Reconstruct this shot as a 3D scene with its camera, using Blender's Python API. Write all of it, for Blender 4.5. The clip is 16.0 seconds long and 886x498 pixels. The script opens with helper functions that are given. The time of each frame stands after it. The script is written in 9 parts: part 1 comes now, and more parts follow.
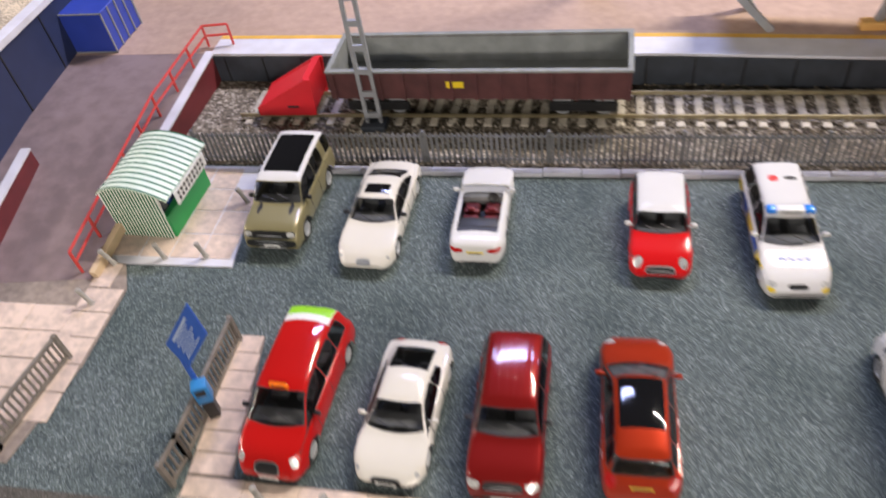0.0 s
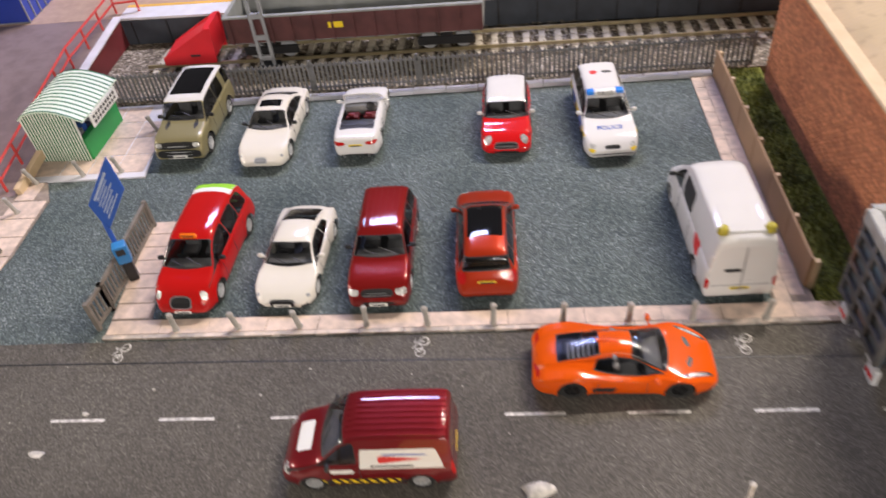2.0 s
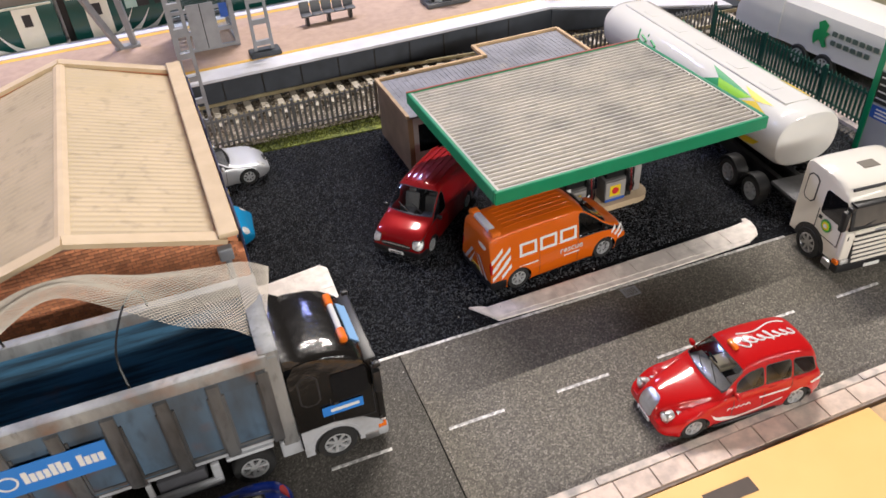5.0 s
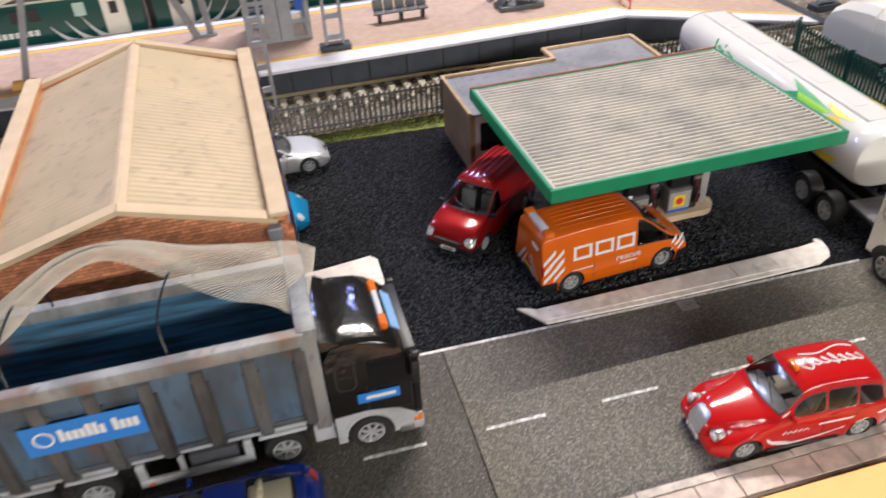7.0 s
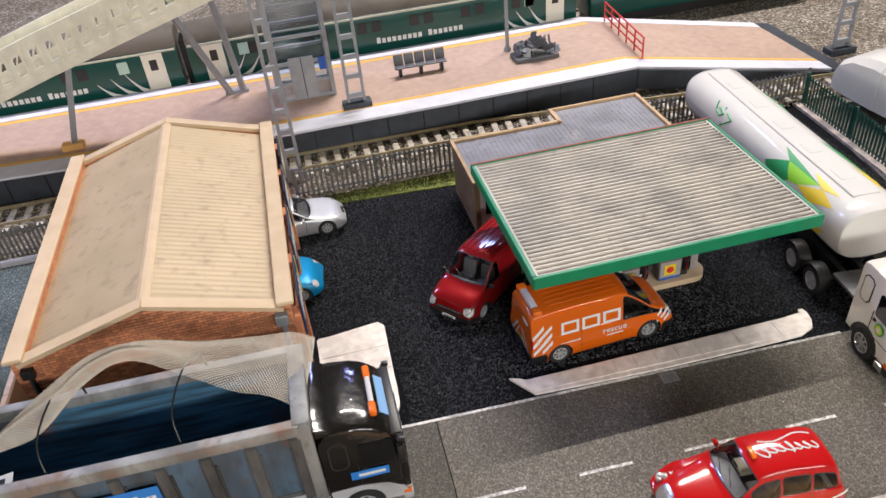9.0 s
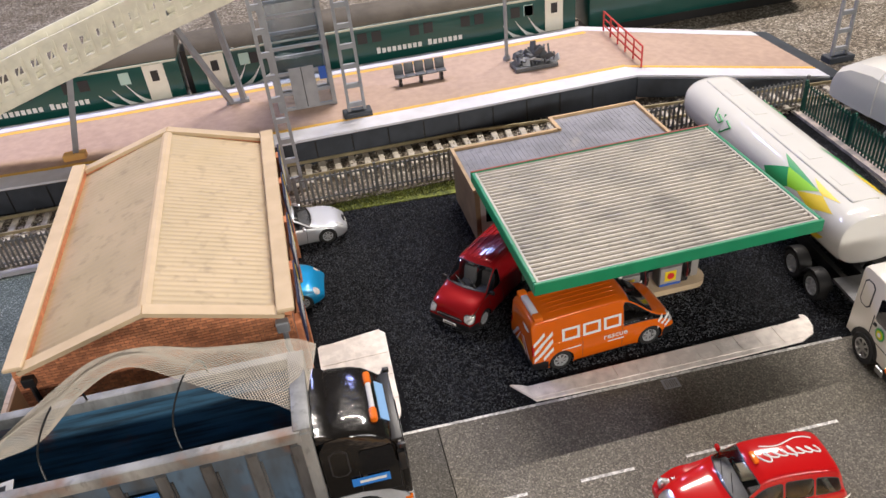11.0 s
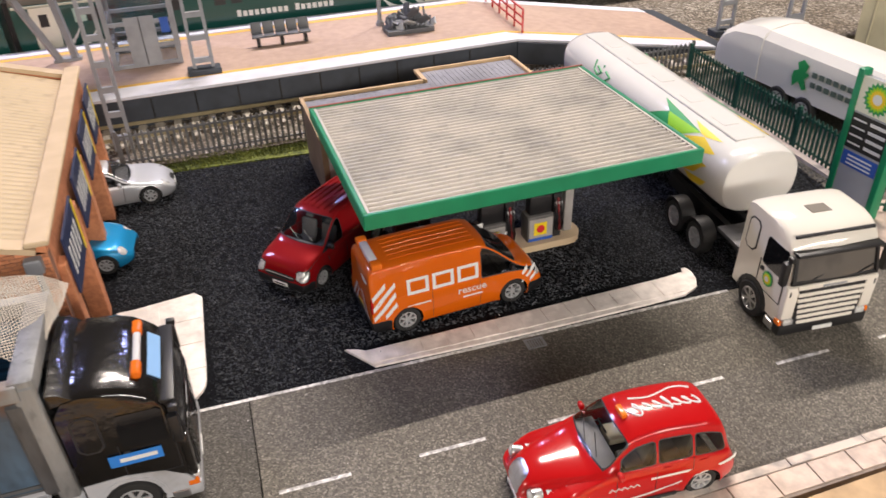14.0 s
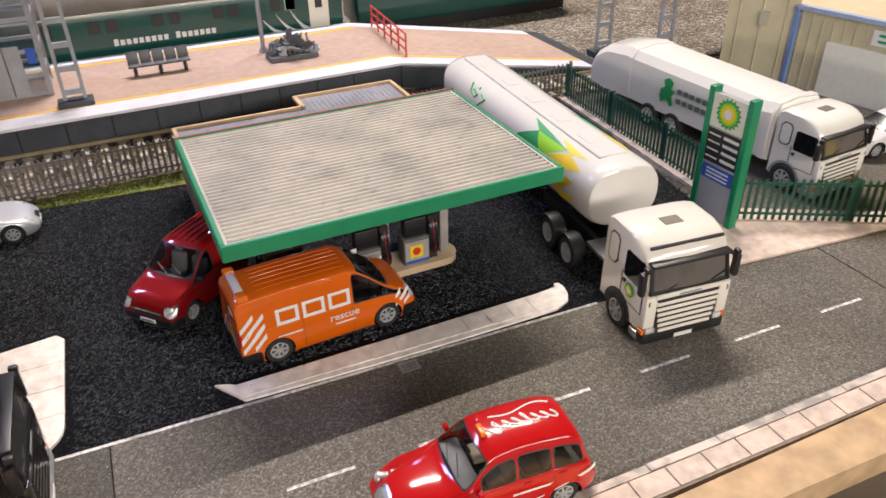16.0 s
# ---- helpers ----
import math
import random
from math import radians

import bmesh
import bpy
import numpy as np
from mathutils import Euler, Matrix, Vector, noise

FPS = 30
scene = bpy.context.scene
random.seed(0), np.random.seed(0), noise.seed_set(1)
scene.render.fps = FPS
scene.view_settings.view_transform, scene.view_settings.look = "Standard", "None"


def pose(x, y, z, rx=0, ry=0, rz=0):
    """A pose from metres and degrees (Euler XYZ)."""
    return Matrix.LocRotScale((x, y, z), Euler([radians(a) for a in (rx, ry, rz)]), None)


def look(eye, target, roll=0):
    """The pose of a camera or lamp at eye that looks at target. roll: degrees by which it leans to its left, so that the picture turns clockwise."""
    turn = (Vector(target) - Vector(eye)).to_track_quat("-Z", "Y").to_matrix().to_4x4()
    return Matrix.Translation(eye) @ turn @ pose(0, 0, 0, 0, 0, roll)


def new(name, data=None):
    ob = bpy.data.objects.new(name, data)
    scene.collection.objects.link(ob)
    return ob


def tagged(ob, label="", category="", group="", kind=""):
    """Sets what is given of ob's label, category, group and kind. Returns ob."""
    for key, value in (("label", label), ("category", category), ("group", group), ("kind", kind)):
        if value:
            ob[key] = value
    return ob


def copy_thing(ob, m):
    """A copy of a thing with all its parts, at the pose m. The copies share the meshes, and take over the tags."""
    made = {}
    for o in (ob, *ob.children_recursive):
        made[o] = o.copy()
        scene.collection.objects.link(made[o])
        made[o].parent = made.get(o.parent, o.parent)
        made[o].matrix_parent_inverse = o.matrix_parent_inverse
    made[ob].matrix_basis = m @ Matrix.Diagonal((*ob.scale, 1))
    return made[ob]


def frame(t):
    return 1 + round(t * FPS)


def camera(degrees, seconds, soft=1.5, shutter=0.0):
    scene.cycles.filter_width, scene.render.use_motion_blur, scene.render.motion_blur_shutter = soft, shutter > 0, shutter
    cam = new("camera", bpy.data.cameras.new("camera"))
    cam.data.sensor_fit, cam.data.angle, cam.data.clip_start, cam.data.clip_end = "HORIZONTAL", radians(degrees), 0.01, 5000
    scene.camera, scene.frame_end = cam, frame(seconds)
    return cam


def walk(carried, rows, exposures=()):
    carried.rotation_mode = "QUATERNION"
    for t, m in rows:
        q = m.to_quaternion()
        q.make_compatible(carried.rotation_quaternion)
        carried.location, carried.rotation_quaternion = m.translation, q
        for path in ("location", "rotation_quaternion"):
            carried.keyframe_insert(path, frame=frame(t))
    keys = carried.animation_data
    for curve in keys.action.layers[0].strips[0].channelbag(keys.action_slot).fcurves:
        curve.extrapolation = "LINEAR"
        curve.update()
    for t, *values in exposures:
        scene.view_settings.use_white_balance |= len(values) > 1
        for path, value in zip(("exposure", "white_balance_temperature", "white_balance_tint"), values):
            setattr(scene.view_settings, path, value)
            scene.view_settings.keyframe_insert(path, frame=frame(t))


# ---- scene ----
U = 0.00833  # one layout unit in metres: the models are 1:76, so a 4.2 m car is 6.6 units long
cam = camera(61.2, 16.0, 1.5, 0.5)
PATH = [
    (0, (15.704, -11.065, 26.63), (15.314, -9.713, 25.208), -9.7),
    (0.5, (17.685, -16.073, 25.902), (17.367, -14.67, 24.513), -8.5),
    (1, (16.892, -17.027, 25.412), (16.627, -15.581, 24.055), -7.3),
    (1.5, (17.838, -17.895, 25.438), (17.606, -16.438, 24.088), -7.1),
    (2, (19.037, -21.557, 24.916), (18.844, -20.098, 23.563), -7.4),
    (2.5, (23.638, -24.069, 25.197), (23.509, -22.606, 23.839), -7.9),
    (3, (28.674, -25.359, 25.072), (28.654, -23.894, 23.711), -8.3),
    (3.5, (33.371, -25.144, 25.325), (33.485, -23.675, 23.973), -8.2),
    (4, (37.191, -24.781, 24.705), (37.477, -23.303, 23.389), -6.9),
    (4.5, (42.801, -23.22, 24.253), (43.287, -21.757, 22.979), -4.5),
    (4.7, (44.323, -22.713, 23.39), (44.875, -21.251, 22.141), -3.5),
    (6.8, (45.806, -21.925, 22.859), (46.289, -20.382, 21.681), -2.1),
    (7, (45.307, -22.545, 22.159), (45.714, -20.989, 20.97), -3.2),
    (7.5, (46.511, -23.504, 23.74), (46.847, -21.939, 22.54), -4.0),
    (8, (47.284, -24.439, 24.942), (47.577, -22.871, 23.736), -4.9),
    (8.5, (46.574, -23.966, 26.446), (46.851, -22.39, 25.247), -5.6),
    (9, (47.914, -23.224, 26.678), (48.193, -21.641, 25.488), -6.0),
    (9.5, (47.975, -22.412, 25.99), (48.255, -20.824, 24.807), -6.2),
    (12, (47.806, -23.92, 26.842), (48.096, -22.315, 25.684), -6.0),
    (12.5, (48.703, -23.517, 26.007), (49.02, -21.914, 24.855), -5.0),
    (13, (48.948, -23.037, 23.231), (49.306, -21.435, 22.089), -3.8),
    (13.5, (49.476, -22.757, 21.432), (49.889, -21.159, 20.302), -2.9),
    (14, (51.597, -21.658, 19.662), (52.109, -20.074, 18.554), -2.0),
    (14.5, (51.518, -21.503, 18.598), (52.12, -19.936, 17.511), -2.0),
    (15, (52.872, -21.538, 19.399), (53.586, -20.003, 18.334), -1.4),
    (15.5, (53.901, -22.164, 19.882), (54.651, -20.641, 18.824), -1.2),
    (16, (53.601, -22.398, 19.75), (54.316, -20.864, 18.684), -0.9),
]
EXPOSURE = [(0.0, 0.26, 6450, 10), (1.5, 0.32, 6550, 11), (3.0, 0.3, 6650, 13), (4.5, 0.22, 6250, 10), (7.0, 0.26, 6080, 9), (9.5, 0.14, 6150, 9), (12.5, 0.16, 6400, 11), (14.0, 0.28, 6450, 12), (15.0, 0.3, 6400, 12), (16.0, 0.22, 6400, 12)]
walk(cam, [(t, look(Vector(eye) * U, Vector(target) * U, roll)) for t, eye, target, roll in PATH], EXPOSURE)

# ---- lights: a long tube lamp behind and above the layout, softer unseen fill lamps added in front and to the left ----
world = bpy.data.worlds.new("hall")
scene.world = world
world.use_nodes = True
world.node_tree.nodes["Background"].inputs["Color"].default_value = (1.0, 0.97, 0.93, 1)
world.node_tree.nodes["Background"].inputs["Strength"].default_value = 0.05


def lamp(name, eye, target, sx, sy, watts, color):
    data = bpy.data.lights.new(name, "AREA")
    data.shape, data.size, data.size_y, data.energy, data.color = "RECTANGLE", sx * U, sy * U, watts, color
    ob = new(name, data)
    ob.matrix_world = look(Vector(eye) * U, Vector(target) * U)
    return ob


lamp("tube_lamp", (112, 96, 150), (112, 4, 0), 110, 2.0, 29.0, (1.0, 0.89, 0.785))
lamp("side_lamp", (-84, -12, 33), (30, 6, 0), 60, 8, 3.2, (1.0, 0.90, 0.80))
lamp("hall_lamp", (88, -118, 54), (72, 0, 0), 130, 8, 9.8, (1.0, 0.92, 0.83))
lamp("cool_lamp", (2, 62, 70), (4, 32, 0), 30, 6, 2.3, (0.5, 0.55, 1.0))
lamp("cool_spot", (68, 58, 46), (64, 31, 2), 4, 4, 0.28, (0.45, 0.5, 1.0))


# ---- materials ----
def mat(name, color, rough=0.6, metal=0.0, var=0.0, scale=300.0, bump=0.0, bscale=None, coat=0.0, second=None, spec=0.5):
    """A surface with tone variation at two scales and a fine relief."""
    m = bpy.data.materials.new(name)
    m.use_nodes = True
    nt = m.node_tree
    b = nt.nodes["Principled BSDF"]
    b.inputs["Roughness"].default_value, b.inputs["Metallic"].default_value = rough, metal
    b.inputs["Coat Weight"].default_value, b.inputs["Coat Roughness"].default_value = coat, 0.09
    b.inputs["Specular IOR Level"].default_value = spec
    rgb = (*color, 1)
    if not var and not bump:
        b.inputs["Base Color"].default_value = rgb
        return m
    co = nt.nodes.new("ShaderNodeTexCoord")
    if var:
        n1, n2 = nt.nodes.new("ShaderNodeTexNoise"), nt.nodes.new("ShaderNodeTexNoise")
        n1.inputs["Scale"].default_value, n2.inputs["Scale"].default_value = scale, scale * 0.09
        n1.inputs["Detail"].default_value, n2.inputs["Detail"].default_value = 3, 5
        add = nt.nodes.new("ShaderNodeMath")
        add.operation = "MULTIPLY_ADD"
        add.inputs[1].default_value = 0.55
        half = nt.nodes.new("ShaderNodeMath")
        half.operation = "MULTIPLY"
        half.inputs[1].default_value = 0.45
        ramp = nt.nodes.new("ShaderNodeValToRGB")
        other = second or tuple(c * 0.55 for c in color)
        ramp.color_ramp.elements[0].position, ramp.color_ramp.elements[1].position = 0.5 - 0.3 / (1 + 4 * var), 0.5 + 0.3 / (1 + 4 * var)
        ramp.color_ramp.elements[0].color = (*[c + (o - c) * min(1, var) for c, o in zip(color, other)], 1)
        ramp.color_ramp.elements[1].color = (*[min(1, c * (1 + 0.35 * var)) for c in color], 1)
        for n in (n1, n2):
            nt.links.new(co.outputs["Object"], n.inputs["Vector"])
        nt.links.new(n2.outputs["Fac"], half.inputs[0])
        nt.links.new(n1.outputs["Fac"], add.inputs[0])
        nt.links.new(half.outputs[0], add.inputs[2])
        nt.links.new(add.outputs[0], ramp.inputs["Fac"])
        nt.links.new(ramp.outputs["Color"], b.inputs["Base Color"])
    else:
        b.inputs["Base Color"].default_value = rgb
    if bump:
        n3, bp = nt.nodes.new("ShaderNodeTexNoise"), nt.nodes.new("ShaderNodeBump")
        n3.inputs["Scale"].default_value, n3.inputs["Detail"].default_value = bscale or scale, 4
        bp.inputs["Strength"].default_value, bp.inputs["Distance"].default_value = bump, 0.0006
        nt.links.new(co.outputs["Object"], n3.inputs["Vector"])
        nt.links.new(n3.outputs["Fac"], bp.inputs["Height"])
        nt.links.new(bp.outputs["Normal"], b.inputs["Normal"])
        nt.links.new(bp.outputs["Normal"], b.inputs["Coat Normal"])
    return m


def grit(name, dark, mid, light, grain=1500.0, bump=0.8, rough=0.85, tint=None, patch=14.0, rare=0.72, spec=0.5):
    """Scattered ground: separate grains of different tones, with broad stains."""
    m = bpy.data.materials.new(name)
    m.use_nodes = True
    nt = m.node_tree
    b = nt.nodes["Principled BSDF"]
    b.inputs["Roughness"].default_value, b.inputs["Specular IOR Level"].default_value = rough, spec
    co = nt.nodes.new("ShaderNodeTexCoord")
    vo, big, mix = nt.nodes.new("ShaderNodeTexVoronoi"), nt.nodes.new("ShaderNodeTexNoise"), nt.nodes.new("ShaderNodeMix")
    vo.inputs["Scale"].default_value = grain
    big.inputs["Scale"].default_value, big.inputs["Detail"].default_value = patch, 5
    ramp = nt.nodes.new("ShaderNodeValToRGB")
    e = ramp.color_ramp.elements
    e[0].color, e[1].color = (*dark, 1), (*light, 1)
    e[0].position, e[1].position = 0.1, 1.0
    k = e.new(rare)
    k.color = (*mid, 1)
    sep = nt.nodes.new("ShaderNodeSeparateColor")
    mix.data_type, mix.blend_type = "RGBA", "MULTIPLY"
    mix.inputs["Factor"].default_value = 1.0
    tone = nt.nodes.new("ShaderNodeValToRGB")
    tone.color_ramp.elements[0].position, tone.color_ramp.elements[1].position = 0.32, 0.68
    tone.color_ramp.elements[0].color, tone.color_ramp.elements[1].color = (*(tint or (0.72, 0.72, 0.72)), 1), (1, 1, 1, 1)
    bp = nt.nodes.new("ShaderNodeBump")
    bp.inputs["Strength"].default_value, bp.inputs["Distance"].default_value = bump, 0.0005
    nt.links.new(co.outputs["Object"], vo.inputs["Vector"])
    nt.links.new(co.outputs["Object"], big.inputs["Vector"])
    nt.links.new(vo.outputs["Color"], sep.inputs["Color"])
    nt.links.new(sep.outputs["Red"], ramp.inputs["Fac"])
    nt.links.new(big.outputs["Fac"], tone.inputs["Fac"])
    nt.links.new(ramp.outputs["Color"], mix.inputs["A"])
    nt.links.new(tone.outputs["Color"], mix.inputs["B"])
    nt.links.new(mix.outputs["Result"], b.inputs["Base Color"])
    nt.links.new(sep.outputs["Green"], bp.inputs["Height"])
    nt.links.new(bp.outputs["Normal"], b.inputs["Normal"])
    return m


def clear(name, tint, gloss=0.03):
    """Thin moulded glazing: tinted see-through with a mirror gloss that grows at grazing angles."""
    m = bpy.data.materials.new(name)
    m.use_nodes = True
    nt = m.node_tree
    nt.nodes.remove(nt.nodes["Principled BSDF"])
    out = nt.nodes["Material Output"]
    tr, gl, mx, lw, pw, ma = (nt.nodes.new(k) for k in ("ShaderNodeBsdfTransparent", "ShaderNodeBsdfGlossy", "ShaderNodeMixShader", "ShaderNodeLayerWeight", "ShaderNodeMath", "ShaderNodeMath"))
    tr.inputs["Color"].default_value = (*tint, 1)
    gl.inputs["Roughness"].default_value = gloss
    lw.inputs["Blend"].default_value = 0.5
    pw.operation, ma.operation = "POWER", "MULTIPLY_ADD"
    pw.inputs[1].default_value = 4.0
    ma.inputs[1].default_value, ma.inputs[2].default_value = 0.8, 0.06
    nt.links.new(lw.outputs["Facing"], pw.inputs[0])
    nt.links.new(pw.outputs[0], ma.inputs[0])
    nt.links.new(ma.outputs[0], mx.inputs["Fac"])
    nt.links.new(tr.outputs["BSDF"], mx.inputs[1])
    nt.links.new(gl.outputs["BSDF"], mx.inputs[2])
    nt.links.new(mx.outputs["Shader"], out.inputs["Surface"])
    return m



def worn(name, blue, grime, rust, scale=70.0, rusty=0.6, stretch=(1.0, 1.0, 0.35)):
    """Painted steel under dirt: patchy grime, upright streaks and rust spots."""
    m = bpy.data.materials.new(name)
    m.use_nodes = True
    nt = m.node_tree
    b = nt.nodes["Principled BSDF"]
    b.inputs["Roughness"].default_value, b.inputs["Metallic"].default_value = 0.55, 0.1
    co, mp = nt.nodes.new("ShaderNodeTexCoord"), nt.nodes.new("ShaderNodeMapping")
    mp.inputs["Scale"].default_value = stretch
    nt.links.new(co.outputs["Object"], mp.inputs["Vector"])
    last = None
    for k, (sc, lo, hi, col) in enumerate(((scale, 0.40, 0.62, grime), (scale * 0.55, rusty, rusty + 0.09, rust), (scale * 5, 0.55, 0.75, tuple(c * 0.5 for c in grime)))):
        n, r, mx = nt.nodes.new("ShaderNodeTexNoise"), nt.nodes.new("ShaderNodeMapRange"), nt.nodes.new("ShaderNodeMix")
        n.inputs["Scale"].default_value, n.inputs["Detail"].default_value = sc, 6
        n.noise_dimensions = "4D"
        n.inputs["W"].default_value = 3.7 * k
        nt.links.new((mp.outputs if k != 1 else co.outputs)["Vector" if k != 1 else "Object"], n.inputs["Vector"])
        r.inputs["From Min"].default_value, r.inputs["From Max"].default_value, r.inputs["To Max"].default_value = lo, hi, (1.0, 0.75, 0.6)[k]
        nt.links.new(n.outputs["Fac"], r.inputs["Value"])
        mx.data_type = "RGBA"
        mx.inputs["A"].default_value, mx.inputs["B"].default_value = (*blue, 1), (*col, 1)
        nt.links.new(r.outputs["Result"], mx.inputs["Factor"])
        if last:
            nt.links.new(last.outputs["Result"], mx.inputs["A"])
        last = mx
    nt.links.new(last.outputs["Result"], b.inputs["Base Color"])
    bp = nt.nodes.new("ShaderNodeBump")
    bp.inputs["Strength"].default_value, bp.inputs["Distance"].default_value = 0.3, 0.0004
    nt.links.new(n.outputs["Fac"], bp.inputs["Height"])
    nt.links.new(bp.outputs["Normal"], b.inputs["Normal"])
    return m


M = {}


def by_island(m, low, high):
    """Gives each loose piece of a mesh a tone of its own."""
    nt = m.node_tree
    geo, tone, mul = (nt.nodes.new(k) for k in ("ShaderNodeNewGeometry", "ShaderNodeMapRange", "ShaderNodeVectorMath"))
    mul.operation = "SCALE"
    tone.inputs["To Min"].default_value, tone.inputs["To Max"].default_value = low, high
    base = nt.nodes["Principled BSDF"].inputs["Base Color"]
    nt.links.new(geo.outputs["Random Per Island"], tone.inputs["Value"])
    nt.links.new(tone.outputs["Result"], mul.inputs["Scale"])
    nt.links.new(base.links[0].from_socket, mul.inputs[0])
    nt.links.new(mul.outputs["Vector"], base)
    return m


def paint(name, color, rough=0.45, metal=0.0):
    if name not in M:
        M[name] = mat(name, color, max(rough, 0.4), metal, var=0.12, scale=60, coat=1.0, spec=0.04)
    return M[name]


BLACK = mat("black_plastic", (0.012, 0.012, 0.013), 0.42, var=0.3, scale=200)
RUBBER = mat("tyre_rubber", (0.018, 0.018, 0.018), 0.75, var=0.3, scale=400, bump=0.2)
CHROME = mat("chrome", (0.62, 0.62, 0.63), 0.3, 1.0, var=0.3, scale=300)
SILVER = mat("silver_paint", (0.62, 0.63, 0.64), 0.32, 0.5, var=0.25, scale=300)
GLASS = clear("car_glazing", (0.66, 0.67, 0.68), 0.16)
DARKGLASS = clear("dark_side_glazing", (0.34, 0.35, 0.36), 0.14)
CLEARGLASS = clear("clear_glazing", (0.93, 0.93, 0.92), 0.14)
SMOKED = clear("smoked_glazing", (0.06, 0.07, 0.09))
SEAT = mat("dark_interior", (0.16, 0.16, 0.165), 0.7, var=0.3, scale=300)
DASH = mat("grey_dashboard", (0.24, 0.24, 0.245), 0.6, var=0.4, scale=200)
REDSEAT = mat("red_leather", (0.16, 0.015, 0.018), 0.5, var=0.3, scale=300)
LENS = mat("headlight_lens", (0.62, 0.62, 0.60), 0.16, 0.2, var=0.6, scale=700, coat=0.6, second=(0.12, 0.12, 0.13))
REDLENS = mat("red_lens", (0.45, 0.012, 0.012), 0.15, var=0.2, scale=500)
AMBER = mat("amber_lens", (0.75, 0.16, 0.01), 0.18, var=0.2, scale=500)
BLUELENS = mat("blue_lens", (0.03, 0.22, 0.75), 0.15, var=0.2, scale=500)
PLATEY = mat("yellow_plate", (0.72, 0.55, 0.04), 0.4, var=0.15, scale=300)
PLATEW = mat("white_plate", (0.75, 0.75, 0.72), 0.4, var=0.15, scale=300)
BLACKGLASS = mat("black_glass", (0.006, 0.006, 0.007), 0.06, var=0.3, scale=80, spec=0.5)
INK = mat("printed_black", (0.02, 0.02, 0.022), 0.5)
WHITE = mat("printed_white", (0.72, 0.72, 0.70), 0.45, var=0.1, scale=200)
BLUEINK = mat("printed_blue", (0.03, 0.10, 0.42), 0.45, var=0.15, scale=200)
REDINK = mat("printed_red", (0.60, 0.03, 0.03), 0.45, var=0.1, scale=200)
YELLOWINK = mat("printed_yellow", (0.80, 0.58, 0.02), 0.45, var=0.1, scale=200)
GREENINK = mat("printed_green", (0.02, 0.30, 0.09), 0.45, var=0.1, scale=200)
LIMEINK = mat("printed_lime", (0.28, 0.62, 0.02), 0.45, var=0.1, scale=200)
CARPARK = grit("car_park_grit", (0.05, 0.068, 0.072), (0.135, 0.17, 0.172), (0.38, 0.43, 0.43), 2300, 0.9, tint=(0.6, 0.66, 0.65), patch=20, rare=0.8)
TARMAC = grit("road_surface", (0.09, 0.081, 0.067), (0.19, 0.171, 0.142), (0.31, 0.281, 0.236), 2100, 0.5, 0.8, tint=(0.66, 0.65, 0.64), patch=14, rare=0.8)
DARKTARMAC = grit("darker_road_surface", (0.056, 0.051, 0.044), (0.122, 0.111, 0.096), (0.22, 0.203, 0.176), 2600, 0.5, 0.8, tint=(0.66, 0.65, 0.64), patch=14, rare=0.8)
FORECOURT = grit("forecourt_grit", (0.003, 0.003, 0.004), (0.012, 0.013, 0.016), (0.05, 0.053, 0.06), 1800, 1.0, 0.9, tint=(0.55, 0.55, 0.58), patch=26, rare=0.85, spec=0.1)
BALLAST = grit("ballast", (0.09, 0.075, 0.055), (0.27, 0.235, 0.185), (0.60, 0.55, 0.47), 800, 1.0, 0.9, tint=(0.6, 0.55, 0.5), patch=30)
PAVING = mat("paving_stone", (0.60, 0.475, 0.395), 0.75, var=0.5, scale=260, bump=0.35, second=(0.38, 0.31, 0.27))
ISLAND = mat("island_stone", (0.80, 0.735, 0.685), 0.8, var=0.5, scale=220, bump=0.4, second=(0.52, 0.46, 0.42))
KERB = mat("kerb_stone", (0.54, 0.455, 0.39), 0.8, var=0.7, scale=200, bump=0.4, second=(0.24, 0.23, 0.22))
CONCOURSE = mat("concourse_floor", (0.22, 0.165, 0.165), 0.45, var=0.5, scale=120, bump=0.1, second=(0.15, 0.11, 0.11))
GRASS = mat("static_grass", (0.16, 0.18, 0.03), 0.9, var=0.9, scale=900, bump=1.0, second=(0.05, 0.065, 0.012))
BRICK = mat("red_brick", (0.55, 0.225, 0.105), 0.8, var=0.5, scale=500, bump=0.3, second=(0.38, 0.125, 0.06))
by_island(BRICK, 0.72, 1.2)
CREAM = mat("cream_coping", (0.55, 0.42, 0.27), 0.65, var=0.35, scale=120, bump=0.2, second=(0.5, 0.36, 0.2))
ROOF = worn("corrugated_roof", (0.47, 0.36, 0.215), (0.42, 0.325, 0.19), (0.29, 0.22, 0.13), 40, 0.66)
GREENPAINT = mat("green_fascia", (0.006, 0.215, 0.095), 0.4, var=0.25, scale=150)
CANROOF = worn("canopy_sheet", (0.48, 0.44, 0.385), (0.37, 0.345, 0.31), (0.22, 0.21, 0.20), 45, 0.575)
PLATFORM = mat("platform_deck", (0.42, 0.295, 0.228), 0.6, var=0.35, scale=200, bump=0.15, second=(0.32, 0.21, 0.16))
WHITELINE = mat("platform_edge_white", (0.62, 0.62, 0.68), 0.5, var=0.35, scale=100, second=(0.5, 0.48, 0.5))
YELLOWLINE = mat("platform_yellow", (0.72, 0.42, 0.07), 0.55, var=0.3, scale=100)
DARKWALL = mat("dark_platform_wall", (0.035, 0.042, 0.055), 0.55, var=0.5, scale=120, bump=0.2)
